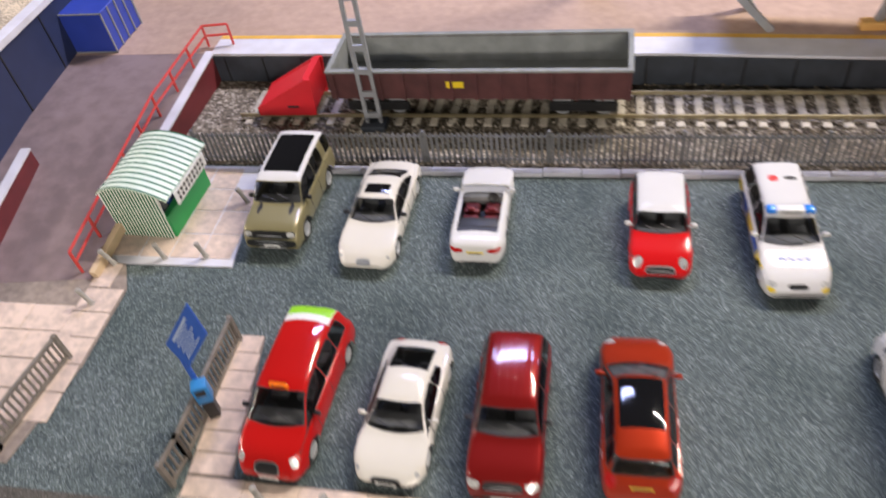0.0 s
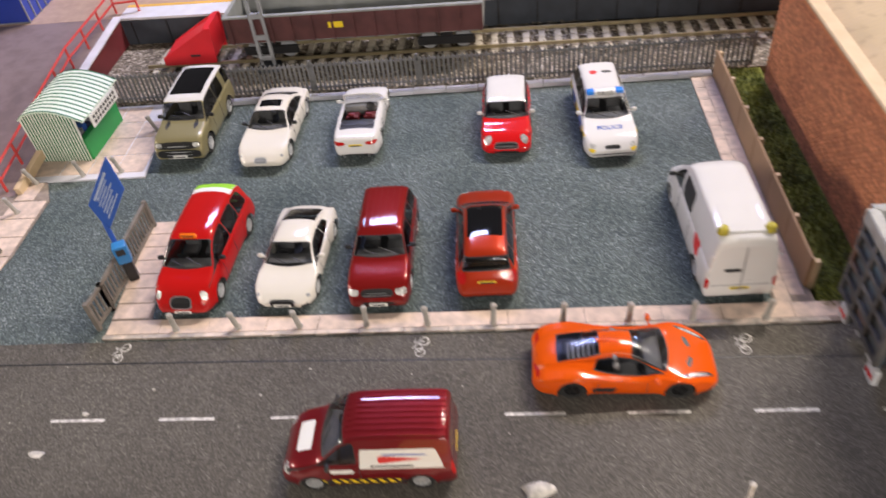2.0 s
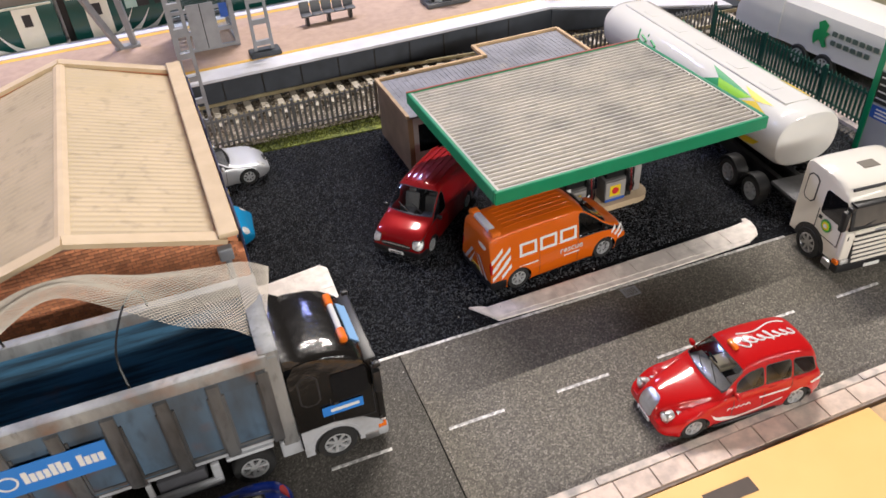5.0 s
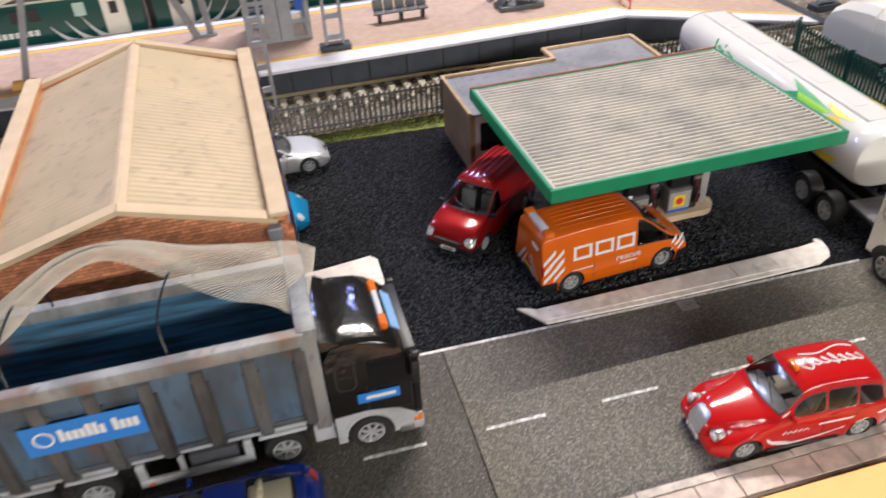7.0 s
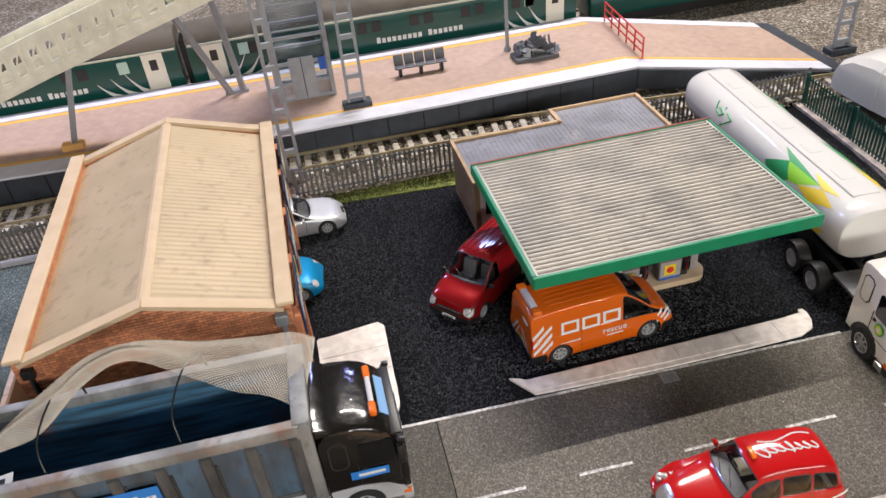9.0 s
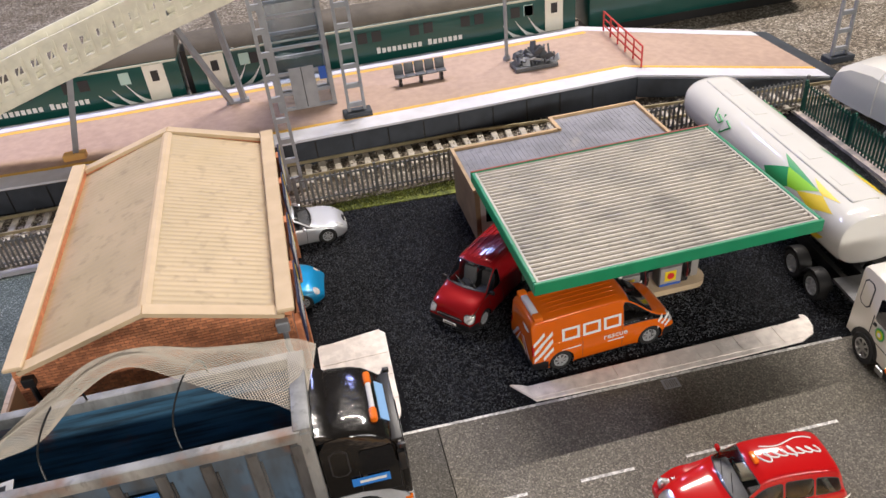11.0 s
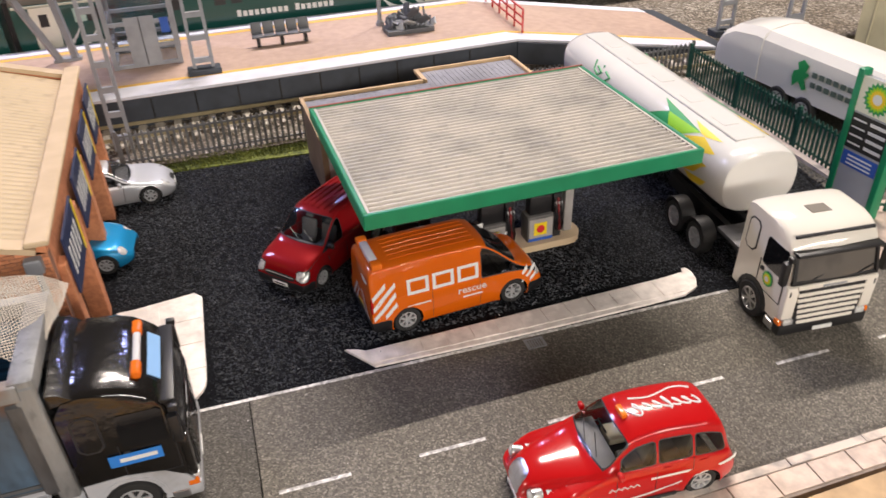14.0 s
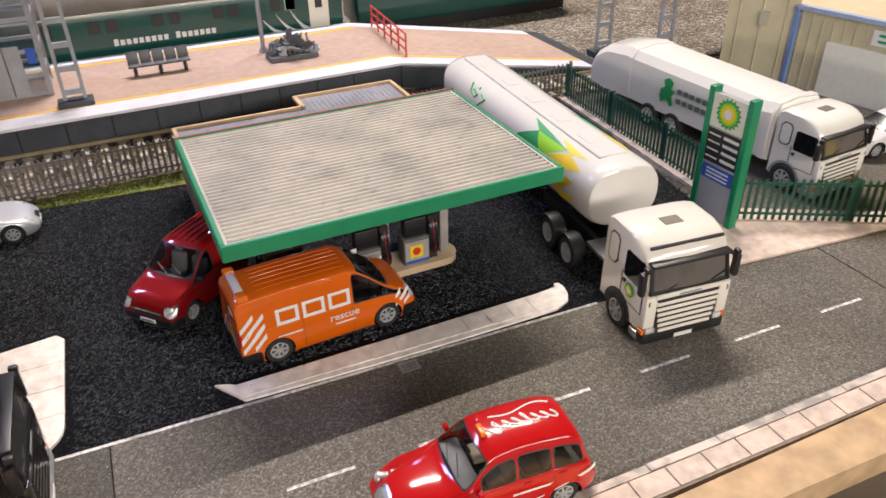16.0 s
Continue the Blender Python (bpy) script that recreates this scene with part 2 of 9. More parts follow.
REDWALL = mat("dark_red_wall", (0.13, 0.02, 0.025), 0.55, var=0.4, scale=100)
NAVY = mat("navy_wall", (0.022, 0.032, 0.085), 0.5, var=0.3, scale=80)
REDMETAL = mat("red_railing", (0.55, 0.055, 0.05), 0.4, var=0.25, scale=300)
GREYMETAL = mat("grey_steel", (0.30, 0.31, 0.33), 0.5, 0.2, var=0.3, scale=200)
FENCEGREY = mat("grey_palisade", (0.15, 0.15, 0.15), 0.55, 0.2, var=0.4, scale=200)
FENCEGREEN = mat("green_palisade", (0.008, 0.075, 0.05), 0.5, var=0.3, scale=200)
RAILSTEEL = mat("rail_steel", (0.42, 0.36, 0.22), 0.4, 0.6, var=0.4, scale=150)
SLEEPER = mat("pale_sleeper", (0.46, 0.42, 0.35), 0.8, var=0.6, scale=200, second=(0.3, 0.26, 0.2))
TRAINGREEN = mat("coach_green", (0.006, 0.062, 0.052), 0.28, var=0.15, scale=60, coat=0.3)
TRAINROOF = mat("coach_roof", (0.105, 0.088, 0.066), 0.85, var=0.5, scale=80)
TIMBER = mat("timber_board", (0.50, 0.34, 0.19), 0.7, var=0.5, scale=120, bump=0.3)
YELLOWBOARD = mat("yellow_board", (0.78, 0.45, 0.15), 0.55, var=0.25, scale=60, bump=0.1, second=(0.74, 0.42, 0.10))
BROWNPATCH = mat("brown_patch", (0.06, 0.04, 0.03), 0.6, var=0.3, scale=200)
CREAMLATTICE = mat("cream_lattice", (0.74, 0.71, 0.58), 0.5, var=0.3, scale=150)
BEIGESHEET = mat("beige_cladding", (0.55, 0.50, 0.33), 0.6, var=0.25, scale=100)
GRITCHIP = by_island(mat("black_grit_chips", (0.036, 0.039, 0.046), 0.5, var=0.4, scale=420, spec=0.4), 0.08, 2.0)
GRAVELTOP = mat("gravel_roof", (0.55, 0.46, 0.33), 0.9, var=0.9, scale=900, bump=1.0)
# white darkened in its colour, for the shade under the canopy
SHADEDWHITE = mat("shaded_white", (0.36, 0.34, 0.32), 0.5, var=0.3, scale=150)
ROADWHITE = mat("road_marking", (0.62, 0.60, 0.58), 0.7, var=0.8, scale=700, second=(0.25, 0.24, 0.23))


# ---- geometry ----
def box(x0, x1, y0, y1, z0, z1):
    v = [(x, y, z) for z in (z0, z1) for y in (y0, y1) for x in (x0, x1)]
    return v, [(0, 2, 3, 1), (4, 5, 7, 6), (0, 1, 5, 4), (2, 6, 7, 3), (0, 4, 6, 2), (1, 3, 7, 5)]


def join(*gs):
    v, f = [], []
    for gv, gf in gs:
        n = len(v)
        v += [tuple(p) for p in gv]
        f += [tuple(i + n for i in q) for q in gf]
    return v, f


def moved(g, m):
    return [tuple(m @ Vector(p)) for p in g[0]], g[1]


def rbox(x0, x1, y0, y1, z0, z1, r=0.1, seg=2):
    """A box with rounded edges."""
    bm = bmesh.new()
    bmesh.ops.create_cube(bm, size=1, matrix=Matrix.LocRotScale(((x0 + x1) / 2, (y0 + y1) / 2, (z0 + z1) / 2), None, (abs(x1 - x0), abs(y1 - y0), abs(z1 - z0))))
    bmesh.ops.bevel(bm, geom=bm.edges[:], offset=r, segments=seg, affect="EDGES", profile=0.5)
    bm.verts.index_update()
    g = [tuple(v.co) for v in bm.verts], [tuple(v.index for v in f.verts) for f in bm.faces]
    bm.free()
    return g


def prism(poly, z0, z1):
    """An upright prism on a plan outline given anticlockwise."""
    n = len(poly)
    v = [(x, y, z0) for x, y in poly] + [(x, y, z1) for x, y in poly]
    return v, [tuple(range(n - 1, -1, -1)), tuple(range(n, 2 * n))] + [(i, (i + 1) % n, n + (i + 1) % n, n + i) for i in range(n)]


def slab(pts, t):
    """A sheet through 3D corners (anticlockwise from above), t thick downwards."""
    n = len(pts)
    v = [tuple(p) for p in pts] + [(x, y, z - t) for x, y, z in pts]
    return v, [tuple(range(n)), tuple(range(2 * n - 1, n - 1, -1))] + [(i, n + i, n + (i + 1) % n, (i + 1) % n) for i in range(n)]


def rings(loops, caps=True):
    """Skin through closed loops of equal count."""
    n, k = len(loops[0]), len(loops)
    v = [tuple(p) for loop in loops for p in loop]
    f = [(a * n + i, a * n + (i + 1) % n, (a + 1) * n + (i + 1) % n, (a + 1) * n + i) for a in range(k - 1) for i in range(n)]
    if caps:
        f += [tuple(range(n - 1, -1, -1)), tuple(range((k - 1) * n, k * n))]
    return v, f


def disc_loop(c, axis, r, n=16):
    q = Vector(axis).normalized().to_track_quat("Z", "Y")
    return [Vector(c) + q @ Vector((r * math.cos(2 * math.pi * i / n), r * math.sin(2 * math.pi * i / n), 0)) for i in range(n)]


def tube(points, r, n=8):
    """A round bar along points."""
    pts = [Vector(p) for p in points]
    out = []
    for i, p in enumerate(pts):
        d = (pts[min(i + 1, len(pts) - 1)] - pts[max(i - 1, 0)])
        out.append(disc_loop(p, d, r, n))
    return rings(out)


def bar(a, b, w, h=None):
    """A square bar from a to b."""
    a, b = Vector(a), Vector(b)
    d = b - a
    q = d.normalized().to_track_quat("X", "Z").to_matrix().to_4x4()
    return moved(box(0, d.length, -w / 2, w / 2, -(h or w) / 2, (h or w) / 2), Matrix.Translation(a) @ q)


def lathe(profile, n=20, c=(0, 0, 0), axis=(0, 0, 1), caps=True):
    q = Vector(axis).normalized().to_track_quat("Z", "Y")
    loops = [[Vector(c) + q @ Vector((r * math.cos(2 * math.pi * i / n), r * math.sin(2 * math.pi * i / n), z)) for i in range(n)] for r, z in profile]
    return rings(loops, caps)


def mesh_of(name, g, smooth=None):
    me = bpy.data.meshes.new(name)
    me.from_pydata([(x * U, y * U, z * U) for x, y, z in g[0]], [], g[1])
    me.validate()
    if smooth is not None:
        me.polygons.foreach_set("use_smooth", [True] * len(me.polygons))
        me.set_sharp_from_angle(angle=radians(smooth))
    return me


def solid(name, g, material, parent=None, label="", smooth=None, at=None):
    """One mesh object. at: a pose matrix in layout units."""
    me = mesh_of(name, g, smooth)
    me.materials.append(material)
    ob = new(name, me)
    if at is not None:
        ob.matrix_basis = unit(at)
    if parent:
        ob.parent = parent
    if label:
        ob["label"] = label
    return ob


def unit(m):
    m = m.copy()
    m.translation *= U
    return m


def again(name, me, parent, m):
    """Another piece on the same mesh."""
    ob = new(name, me)
    ob.parent = parent
    ob.matrix_basis = unit(m)
    return ob


def thing(name, label, category, at, group="", kind=""):
    ob = new(name)
    ob.empty_display_size = 0.01
    ob.matrix_basis = unit(at)
    return tagged(ob, label, category, group, kind)


def structure(name, g, material, label, category, smooth=None):
    return tagged(solid(name, g, material, smooth=smooth), label, category, kind="structure")


def words(name, body, size, material, parent, m, label="", depth=0.01):
    """Raised lettering as a mesh; m: its pose in the parent's space, text along x, facing z."""
    cu = bpy.data.curves.new(name, "FONT")
    cu.body, cu.size, cu.extrude, cu.align_x, cu.align_y = body, size * U, depth * U, "CENTER", "CENTER"
    cu.resolution_u = 3
    tmp = bpy.data.objects.new(name, cu)
    scene.collection.objects.link(tmp)
    bpy.context.view_layer.update()
    me = bpy.data.meshes.new_from_object(tmp.evaluated_get(bpy.context.evaluated_depsgraph_get()))
    bpy.data.objects.remove(tmp)
    me.materials.append(material)
    ob = new(name, me)
    ob.parent = parent
    ob.matrix_basis = unit(m)
    if label:
        ob["label"] = label
    return ob


# ---- the ground and the railway ----
def near_y(x):
    return -8.15 - 0.024 * (x - 8)


structure("ground", box(-60, 160, -60, 120, -1.6, -0.9), mat("baseboard", (0.16, 0.13, 0.10), 0.8, var=0.4, scale=40), "brown painted timber baseboard under the layout", "ground")
road_edge = [(-40, 0.0), (31.6, -0.12), (33.0, -0.1), (50.6, -0.45), (71.5, -1.1), (78.6, -1.55), (88.5, -2.5), (120, -6)]
near_edge = [(-40, -7.4), (8, -8.2), (32, -8.95), (54, -9.42), (79, -9.8), (120, -12)]
# the road is darker and greyer left of the joint
structure("road", prism(near_edge[:3] + [(50.55, -9.35), (50.75, -0.45)] + road_edge[2::-1], -0.9, 0.0), DARKTARMAC, "dark grey gritty tarmac road with a worn centre line", "road")
structure("road", prism([(50.55, -9.35)] + near_edge[3:] + road_edge[:3:-1] + [(50.75, -0.45)], -0.9, 0.0), TARMAC, "brownish grey gritty tarmac road before the filling station", "road")
structure("car_park", prism([(-12, -0.05), (31.7, -0.16), (31.7, 20.3), (-12, 20.6)], -0.85, 0.006), CARPARK, "blue-grey gritted car park surface", "car park")
structure("forecourt", prism([(44, -0.3), (50.6, -0.45), (71.5, -1.1), (79.6, -1.3), (84, 21), (70, 21.2), (44, 20.4)], -0.85, 0.006), FORECOURT, "black loose grit forecourt of a filling station", "forecourt")
structure("yard", prism([(80.2, -1.6), (120, -6), (125, 30), (84, 22)], -0.85, 0.004), TARMAC, "grey tarmac yard behind a green fence", "yard")
structure("ballast_bed", prism([(-9.4, 20.6), (34, 20.5), (60, 20.6), (84, 21), (125, 14), (125, 60), (84, 40), (70, 27.5), (36, 27.4), (-9.4, 29.4)], -0.85, 0.16), BALLAST, "pale brown stone ballast along the track", "ballast")

# white painted lines on the road
CRACK = mat("tarred_joint", (0.012, 0.011, 0.01), 0.95, spec=0.05)
marks = thing("road_markings", "worn white dashes and lines painted on tarmac", "road marking", Matrix(), kind="structure")
dash_me = mesh_of("dash", box(0, 2.35, -0.07, 0.07, 0.0, 0.012))
dash_me.materials.append(ROADWHITE)
for k in range(-9, 14):
    x = 27.85 + (4.67 if k > 0 else 4.74) * k
    y = [float(np.interp(q, (-20, 30, 46, 57, 68, 79, 92), (-4.25, -4.42, -4.82, -5.12, -5.5, -5.9, -6.4))) for q in (x, x + 2.35)]
    again("dash", dash_me, marks, pose(x, y[0], 0.0, 0, 0, math.degrees(math.atan2(y[1] - y[0], 2.35))))
solid("edge_line", bar((49.0, -0.33, 0.008), (71.0, -1.08, 0.008), 0.14, 0.012), ROADWHITE, marks)
solid("lane_line", join(bar((-30, -1.0, 0.004), (8, -1.42, 0.004), 0.07, 0.012), bar((8, -1.42, 0.004), (36, -2.0, 0.004), 0.06, 0.012)), INK, marks, "thin dark lane joint")
solid("road_joint", join(bar((50.78, -0.36, 0.002), (50.7, -4.3, 0.002), 0.05, 0.008), bar((50.7, -4.3, 0.002), (50.5, -9.3, 0.002), 0.06, 0.008)), CRACK, marks, "dark joint across the tarmac")
solid("yard_joint", bar((83.3, -1.9, 0.002), (83.2, -11.0, 0.002), 0.07, 0.008), CRACK, marks, "dark joint across the tarmac")


def bicycle(x, y):
    g = []
    for c in (-0.32, 0.32):
        pts = [(c + 0.22 * math.cos(a), 0.2 * math.sin(a), 0) for a in np.linspace(0, 2 * math.pi, 13)]
        g += [bar(p, q, 0.05, 0.012) for p, q in zip(pts, pts[1:])]
    for p, q in (((-0.32, 0), (-0.1, 0.3)), ((-0.1, 0.3), (0.2, 0.28)), ((0.32, 0), (0.15, 0.42)), ((-0.32, 0), (0, 0)), ((0, 0), (0.2, 0.28)), ((0.15, 0.42), (0.3, 0.42)), ((-0.2, 0.36), (-0.02, 0.36))):
        g.append(bar((*p, 0), (*q, 0), 0.05, 0.012))
    solid("bicycle_mark", join(*g), ROADWHITE, marks, "white painted bicycle symbol", at=pose(x, y, 0.008, 0, 0, 76))


for x, y in ((1.2, -0.75), (14.85, -0.85), (28.3, -1.15)):
    bicycle(x, y)

# drains set in the road
for x, y, rad in ((36.2, -4.64, 0.42), (61.9, -1.25, 0)):
    if rad:
        d = thing("manhole_cover", "round ribbed iron manhole cover in the road", "manhole cover", pose(x, y, 0))
        solid("rim", lathe([(rad, 0), (rad, 0.014), (rad - 0.06, 0.014), (rad - 0.06, 0.004), (0.01, 0.004)], 28), GREYMETAL, d)
        for q in (0.12, 0.22, 0.31):
            solid("rib", lathe([(q - 0.02, 0.002), (q - 0.02, 0.014), (q + 0.02, 0.014), (q + 0.02, 0.002)], 24), GREYMETAL, d)
    else:
        d = thing("drain_grating", "small square iron drain grating by the kerb", "drain", pose(x, y, 0, 0, 0, -2))
        solid("frame", join(box(-0.4, 0.4, -0.3, -0.24, 0, 0.02), box(-0.4, 0.4, 0.24, 0.3, 0, 0.02), box(-0.4, -0.34, -0.24, 0.24, 0, 0.02), box(0.34, 0.4, -0.24, 0.24, 0, 0.02)), GREYMETAL, d)
        for k in range(7):
            solid("grate_bar", box(-0.3 + k * 0.1 - 0.025, -0.3 + k * 0.1 + 0.025, -0.24, 0.24, 0, 0.016), GREYMETAL, d)


# ---- pavements ----
rng = random.Random(4)


def paved(name, label, poly, z, base_mat, cells, gap=0.035, t=0.05, mt=None):
    """A pavement on a plan outline, with its stones as pieces (x0, x1, y0, y1)."""
    root = structure(name, prism(poly, -0.6, z - 0.03), base_mat, label, "pavement")
    for x0, x1, y0, y1 in cells:
        g = box(x0 + gap / 2, x1 - gap / 2, y0 + gap / 2, y1 - gap / 2, z - t, z + rng.uniform(-0.008, 0.008))
        v = [(a + rng.uniform(-0.012, 0.012), b + rng.uniform(-0.012, 0.012), c) for a, b, c in g[0]]
        solid("stone", (v, g[1]), mt or PAVING, root)
    return root


def row_cells(x0, x1, step, y0, y1, jitter=0.1, slope=0.0):
    out, x = [], x0
    while x < x1 - 0.05:
        n = min(x1, x + step * (1 + rng.uniform(-jitter, jitter)))
        out.append((x, n, y0 + slope * (x - x0), y1 + slope * (x - x0)))
        x = n
    return out


DARKGAP = mat("grimy_joint", (0.27, 0.22, 0.185), 0.9, var=0.5, scale=300)
paved("pavement_front", "pale pinkish paving along the car park with stained joints", [(0, 0.0), (32.8, -0.14), (32.8, 1.0), (0.1, 1.16)], 0.13, DARKGAP,
      row_cells(0.05, 32.6, 2.9, 0.24, 1.12, 0.25, -0.0045) )
structure("kerb_front", join(*[box(x, x + 1.96, 0.0 - 0.0045 * x, 0.22 - 0.0045 * x, -0.3, 0.14 + rng.uniform(-0.01, 0.01)) for x in [0.0 + 2 * k for k in range(16)]]), KERB, "worn pale kerb stones along the road", "kerb")
paved("pavement_west", "pale paving strip beside the ticket machine", [(0.0, 1.2), (1.95, 1.2), (0.95, 8.2), (-0.55, 8.2)], 0.12, DARKGAP,
      [(0.02 - 0.07 * k, 1.8 - 0.14 * k, 1.25 + k, 2.2 + k) for k in range(7)])
paved("pavement_east", "narrow pale paving strip beside a timber fence", [(30.0, 1.0), (31.7, 1.0), (31.5, 20.0), (30.35, 20.0)], 0.1, DARKGAP,
      [(30.1, 30.75, 1.0 + 1.35 * k, 2.35 + 1.35 * k) for k in range(14)] + [(30.75, 31.4, 1.4 + 1.35 * k, 2.75 + 1.35 * k) for k in range(14)])
structure("kerb_back", join(*[box(-3.4 + 2.05 * k, -3.4 + 2.05 * k + 2.0, 19.85 + rng.uniform(-0.03, 0.03), 20.3, -0.3, 0.26 + rng.uniform(-0.02, 0.02)) for k in range(17)]), WHITELINE, "rough white-painted kerb along the fence", "kerb")
paved("kiosk_pad", "pale paved pad under the striped kiosk", [(-9.6, 12.4), (-2.3, 12.4), (-3.2, 20.3), (-9.6, 20.3)], 0.15, WHITELINE,
      [(-9.5 + 1.75 * k, -7.8 + 1.75 * k, 12.9 + 1.8 * j, 14.65 + 1.8 * j) for k in range(4) for j in range(4) if k < 3 or j < 3])
paved("pavement_concourse", "beige paving slabs with uneven joints", [(-26, 0.9), (-8.3, 0.9), (-7.4, 6.0), (-7.4, 10.6), (-8.3, 12.4), (-9.7, 12.4), (-9.7, 11.2), (-26, 9.6)], 0.1, DARKGAP,
      [(-9.6 - 2.3 * (k + 1) + (0.7 if j % 2 else 0), -9.6 - 2.3 * k + (0.7 if j % 2 else 0), 1.2 + 1.65 * j, 2.8 + 1.65 * j) for k in range(6) for j in range(5)] + [(-9.6 + 0.0, -7.5, 2.9 + 1.55 * j, 4.4 + 1.55 * j) for j in range(5)] + [(-9.6, -8.4, 10.7, 12.3)])
near = structure("pavement_near", prism([(-40, -8.6), (8, -9.35), (32, -10.0), (54, -10.6), (79, -10.95), (120, -13.2), (120, -12.05), (79, -9.85), (54, -9.47), (32, -9.0), (8, -8.25), (-40, -7.45)], -0.6, 0.10), DARKGAP, "pale pavement along the near side of the road", "pavement")
xs_ = [-6 + 6.0 * k for k in range(9)] + [48 + 1.5 * k for k in range(26)]
for x, w_ in zip(xs_, [6.0] * 9 + [1.5] * 26):
    solid("stone", moved(box(0.02, w_ - 0.04, -0.82, 0.0, 0.05, 0.15 + rng.uniform(-0.01, 0.01)), pose(x, near_y(x) - 0.42 + max(0, x - 50) * 0.008, 0, 0, 0, -1.2)), PAVING, near)
structure("kerb_near", join(*[moved(box(0, 2.96, -0.3, 0.0, -0.3, 0.16 + rng.uniform(-0.01, 0.02)), pose(-8 + 3 * k, near_y(-8 + 3 * k) - 0.06 + max(0, 3 * k - 58) * 0.008, 0, 0, 0, -1.3)) for k in range(31)]), KERB, "pale kerb stones along the near pavement", "kerb")

# loose black grit that covers the forecourt
gr = np.random.default_rng(8)
n_ = 80000
gx, gy = gr.uniform(46, 82, n_), gr.uniform(-0.3, 20, n_)
ok_ = (gy > -0.35 - 0.03 * (gx - 46)) & ~((gx < 49.7) & (gy < 7.2)) & ~((gx > 54.6) & (gx < 70.4) & (gy < 1.0))
gx, gy = gx[ok_], gy[ok_]
size_, spin_ = gr.uniform(0.03, 0.085, len(gx)), gr.uniform(0, 6.3, len(gx))
top_ = np.stack([gx + gr.uniform(-0.02, 0.02, len(gx)), gy + gr.uniform(-0.02, 0.02, len(gx)), 0.004 + size_ * gr.uniform(0.3, 0.9, len(gx))], 1)
foot_ = [np.stack([gx + size_ * r_ * np.cos(spin_ + q), gy + size_ * r_ * np.sin(spin_ + q), np.full(len(gx), 0.0)], 1) for q, r_ in ((0, 1.7), (2.3, 0.8), (3.9, 0.8))]
v = np.stack(foot_ + [top_], 1).reshape(-1, 3).tolist()
f = [(4 * k + a, 4 * k + b, 4 * k + 3) for k in range(len(gx)) for a, b in ((0, 1), (1, 2), (2, 0))]
tagged(solid("forecourt_grit", (v, f), GRITCHIP), "loose black grit scattered over the forecourt", "grit", kind="stuff")

# the crescent island before the filling station
isl = [(54.7, 0.95)] + [(55.0 + 14.7 * s, -0.35 - 0.42 * s - 0.12 * math.sin(math.pi * s)) for s in np.linspace(0.04, 0.96, 14)] + [(69.9, -0.45), (70.2, 0.05), (70.32, 0.6), (70.25, 0.9), (70.05, 0.95), (69.95, 0.7)] + [(69.0 - 13.6 * s, 0.62 - 0.02 * s) for s in np.linspace(0, 1, 8)]
island = structure("kerb_island", prism(isl, -0.3, 0.1), ISLAND, "pale crescent-shaped kerbed island with scored slabs", "traffic island")
for k in range(13):
    x = 55.5 + 1.06 * k
    solid("stone", box(x + 0.02, x + 1.03, -0.22 - 0.03 * k, 0.55, 0.06, 0.135 + rng.uniform(-0.008, 0.008)), ISLAND, island)
solid("tip_stone", prism([(54.72, 0.92), (55.48, -0.15), (55.48, 0.55), (55.2, 0.75)], 0.06, 0.13), ISLAND, island)
pad = structure("garage_apron", prism([(46.0, -0.1)] + [(48.0 + 1.4 * math.sin(a), 1.3 - 1.4 * math.cos(a)) for a in np.linspace(0, 1.5, 7)] + [(49.6, 6.6), (49.3, 7.0), (46.0, 6.6)], -0.3, 0.12), ISLAND, "pale cracked paved apron beside the brick garage", "pavement")
for k in range(2):
    for j in range(4):
        if (k, j) != (1, 0):
            solid("stone", box(46.1 + 1.75 * k, 47.8 + 1.65 * k, 0.3 + 1.6 * j, 1.85 + 1.6 * j, 0.06, 0.15 + rng.uniform(-0.01, 0.01)), ISLAND, pad)
structure("grass_strip", prism([(31.9, 0.6), (34.2, 0.6), (34.4, 20.5), (31.8, 20.5)], -0.5, 0.09), GRASS, "mossy green grass strip between fence and garage", "grass")
structure("grass_verge", prism([(45.9, 19.8), (57, 18.9), (57, 20.9), (45.9, 21.0)], -0.5, 0.08), GRASS, "mossy green verge along the railway fence", "grass")


def tufts(name, label, area, count, seed, h=0.3):
    """Short upright fibres, joined as one patch of stuff."""
    r = random.Random(seed)
    v, f = [], []
    for _ in range(count):
        x, y = r.uniform(area[0], area[1]), r.uniform(area[2], area[3])
        a, hh, w = r.uniform(0, 6.28), h * r.uniform(0.4, 1.2), 0.03
        n = len(v)
        lx, ly = r.uniform(-0.15, 0.15), r.uniform(-0.15, 0.15)
        v += [(x - w * math.cos(a), y - w * math.sin(a), 0.06), (x + w * math.cos(a), y + w * math.sin(a), 0.06), (x + lx, y + ly, 0.06 + hh)]
        f.append((n, n + 1, n + 2))
    tagged(solid(name, (v, f), GRASS), label, "grass", kind="stuff")


tufts("static_grass", "short mossy green fibres on the strip", (31.9, 34.2, 0.7, 20.4), 5200, 3)
tufts("verge_grass", "short yellow-green fibres along the verge", (46, 57, 19.4, 20.9), 2600, 5, 0.24)

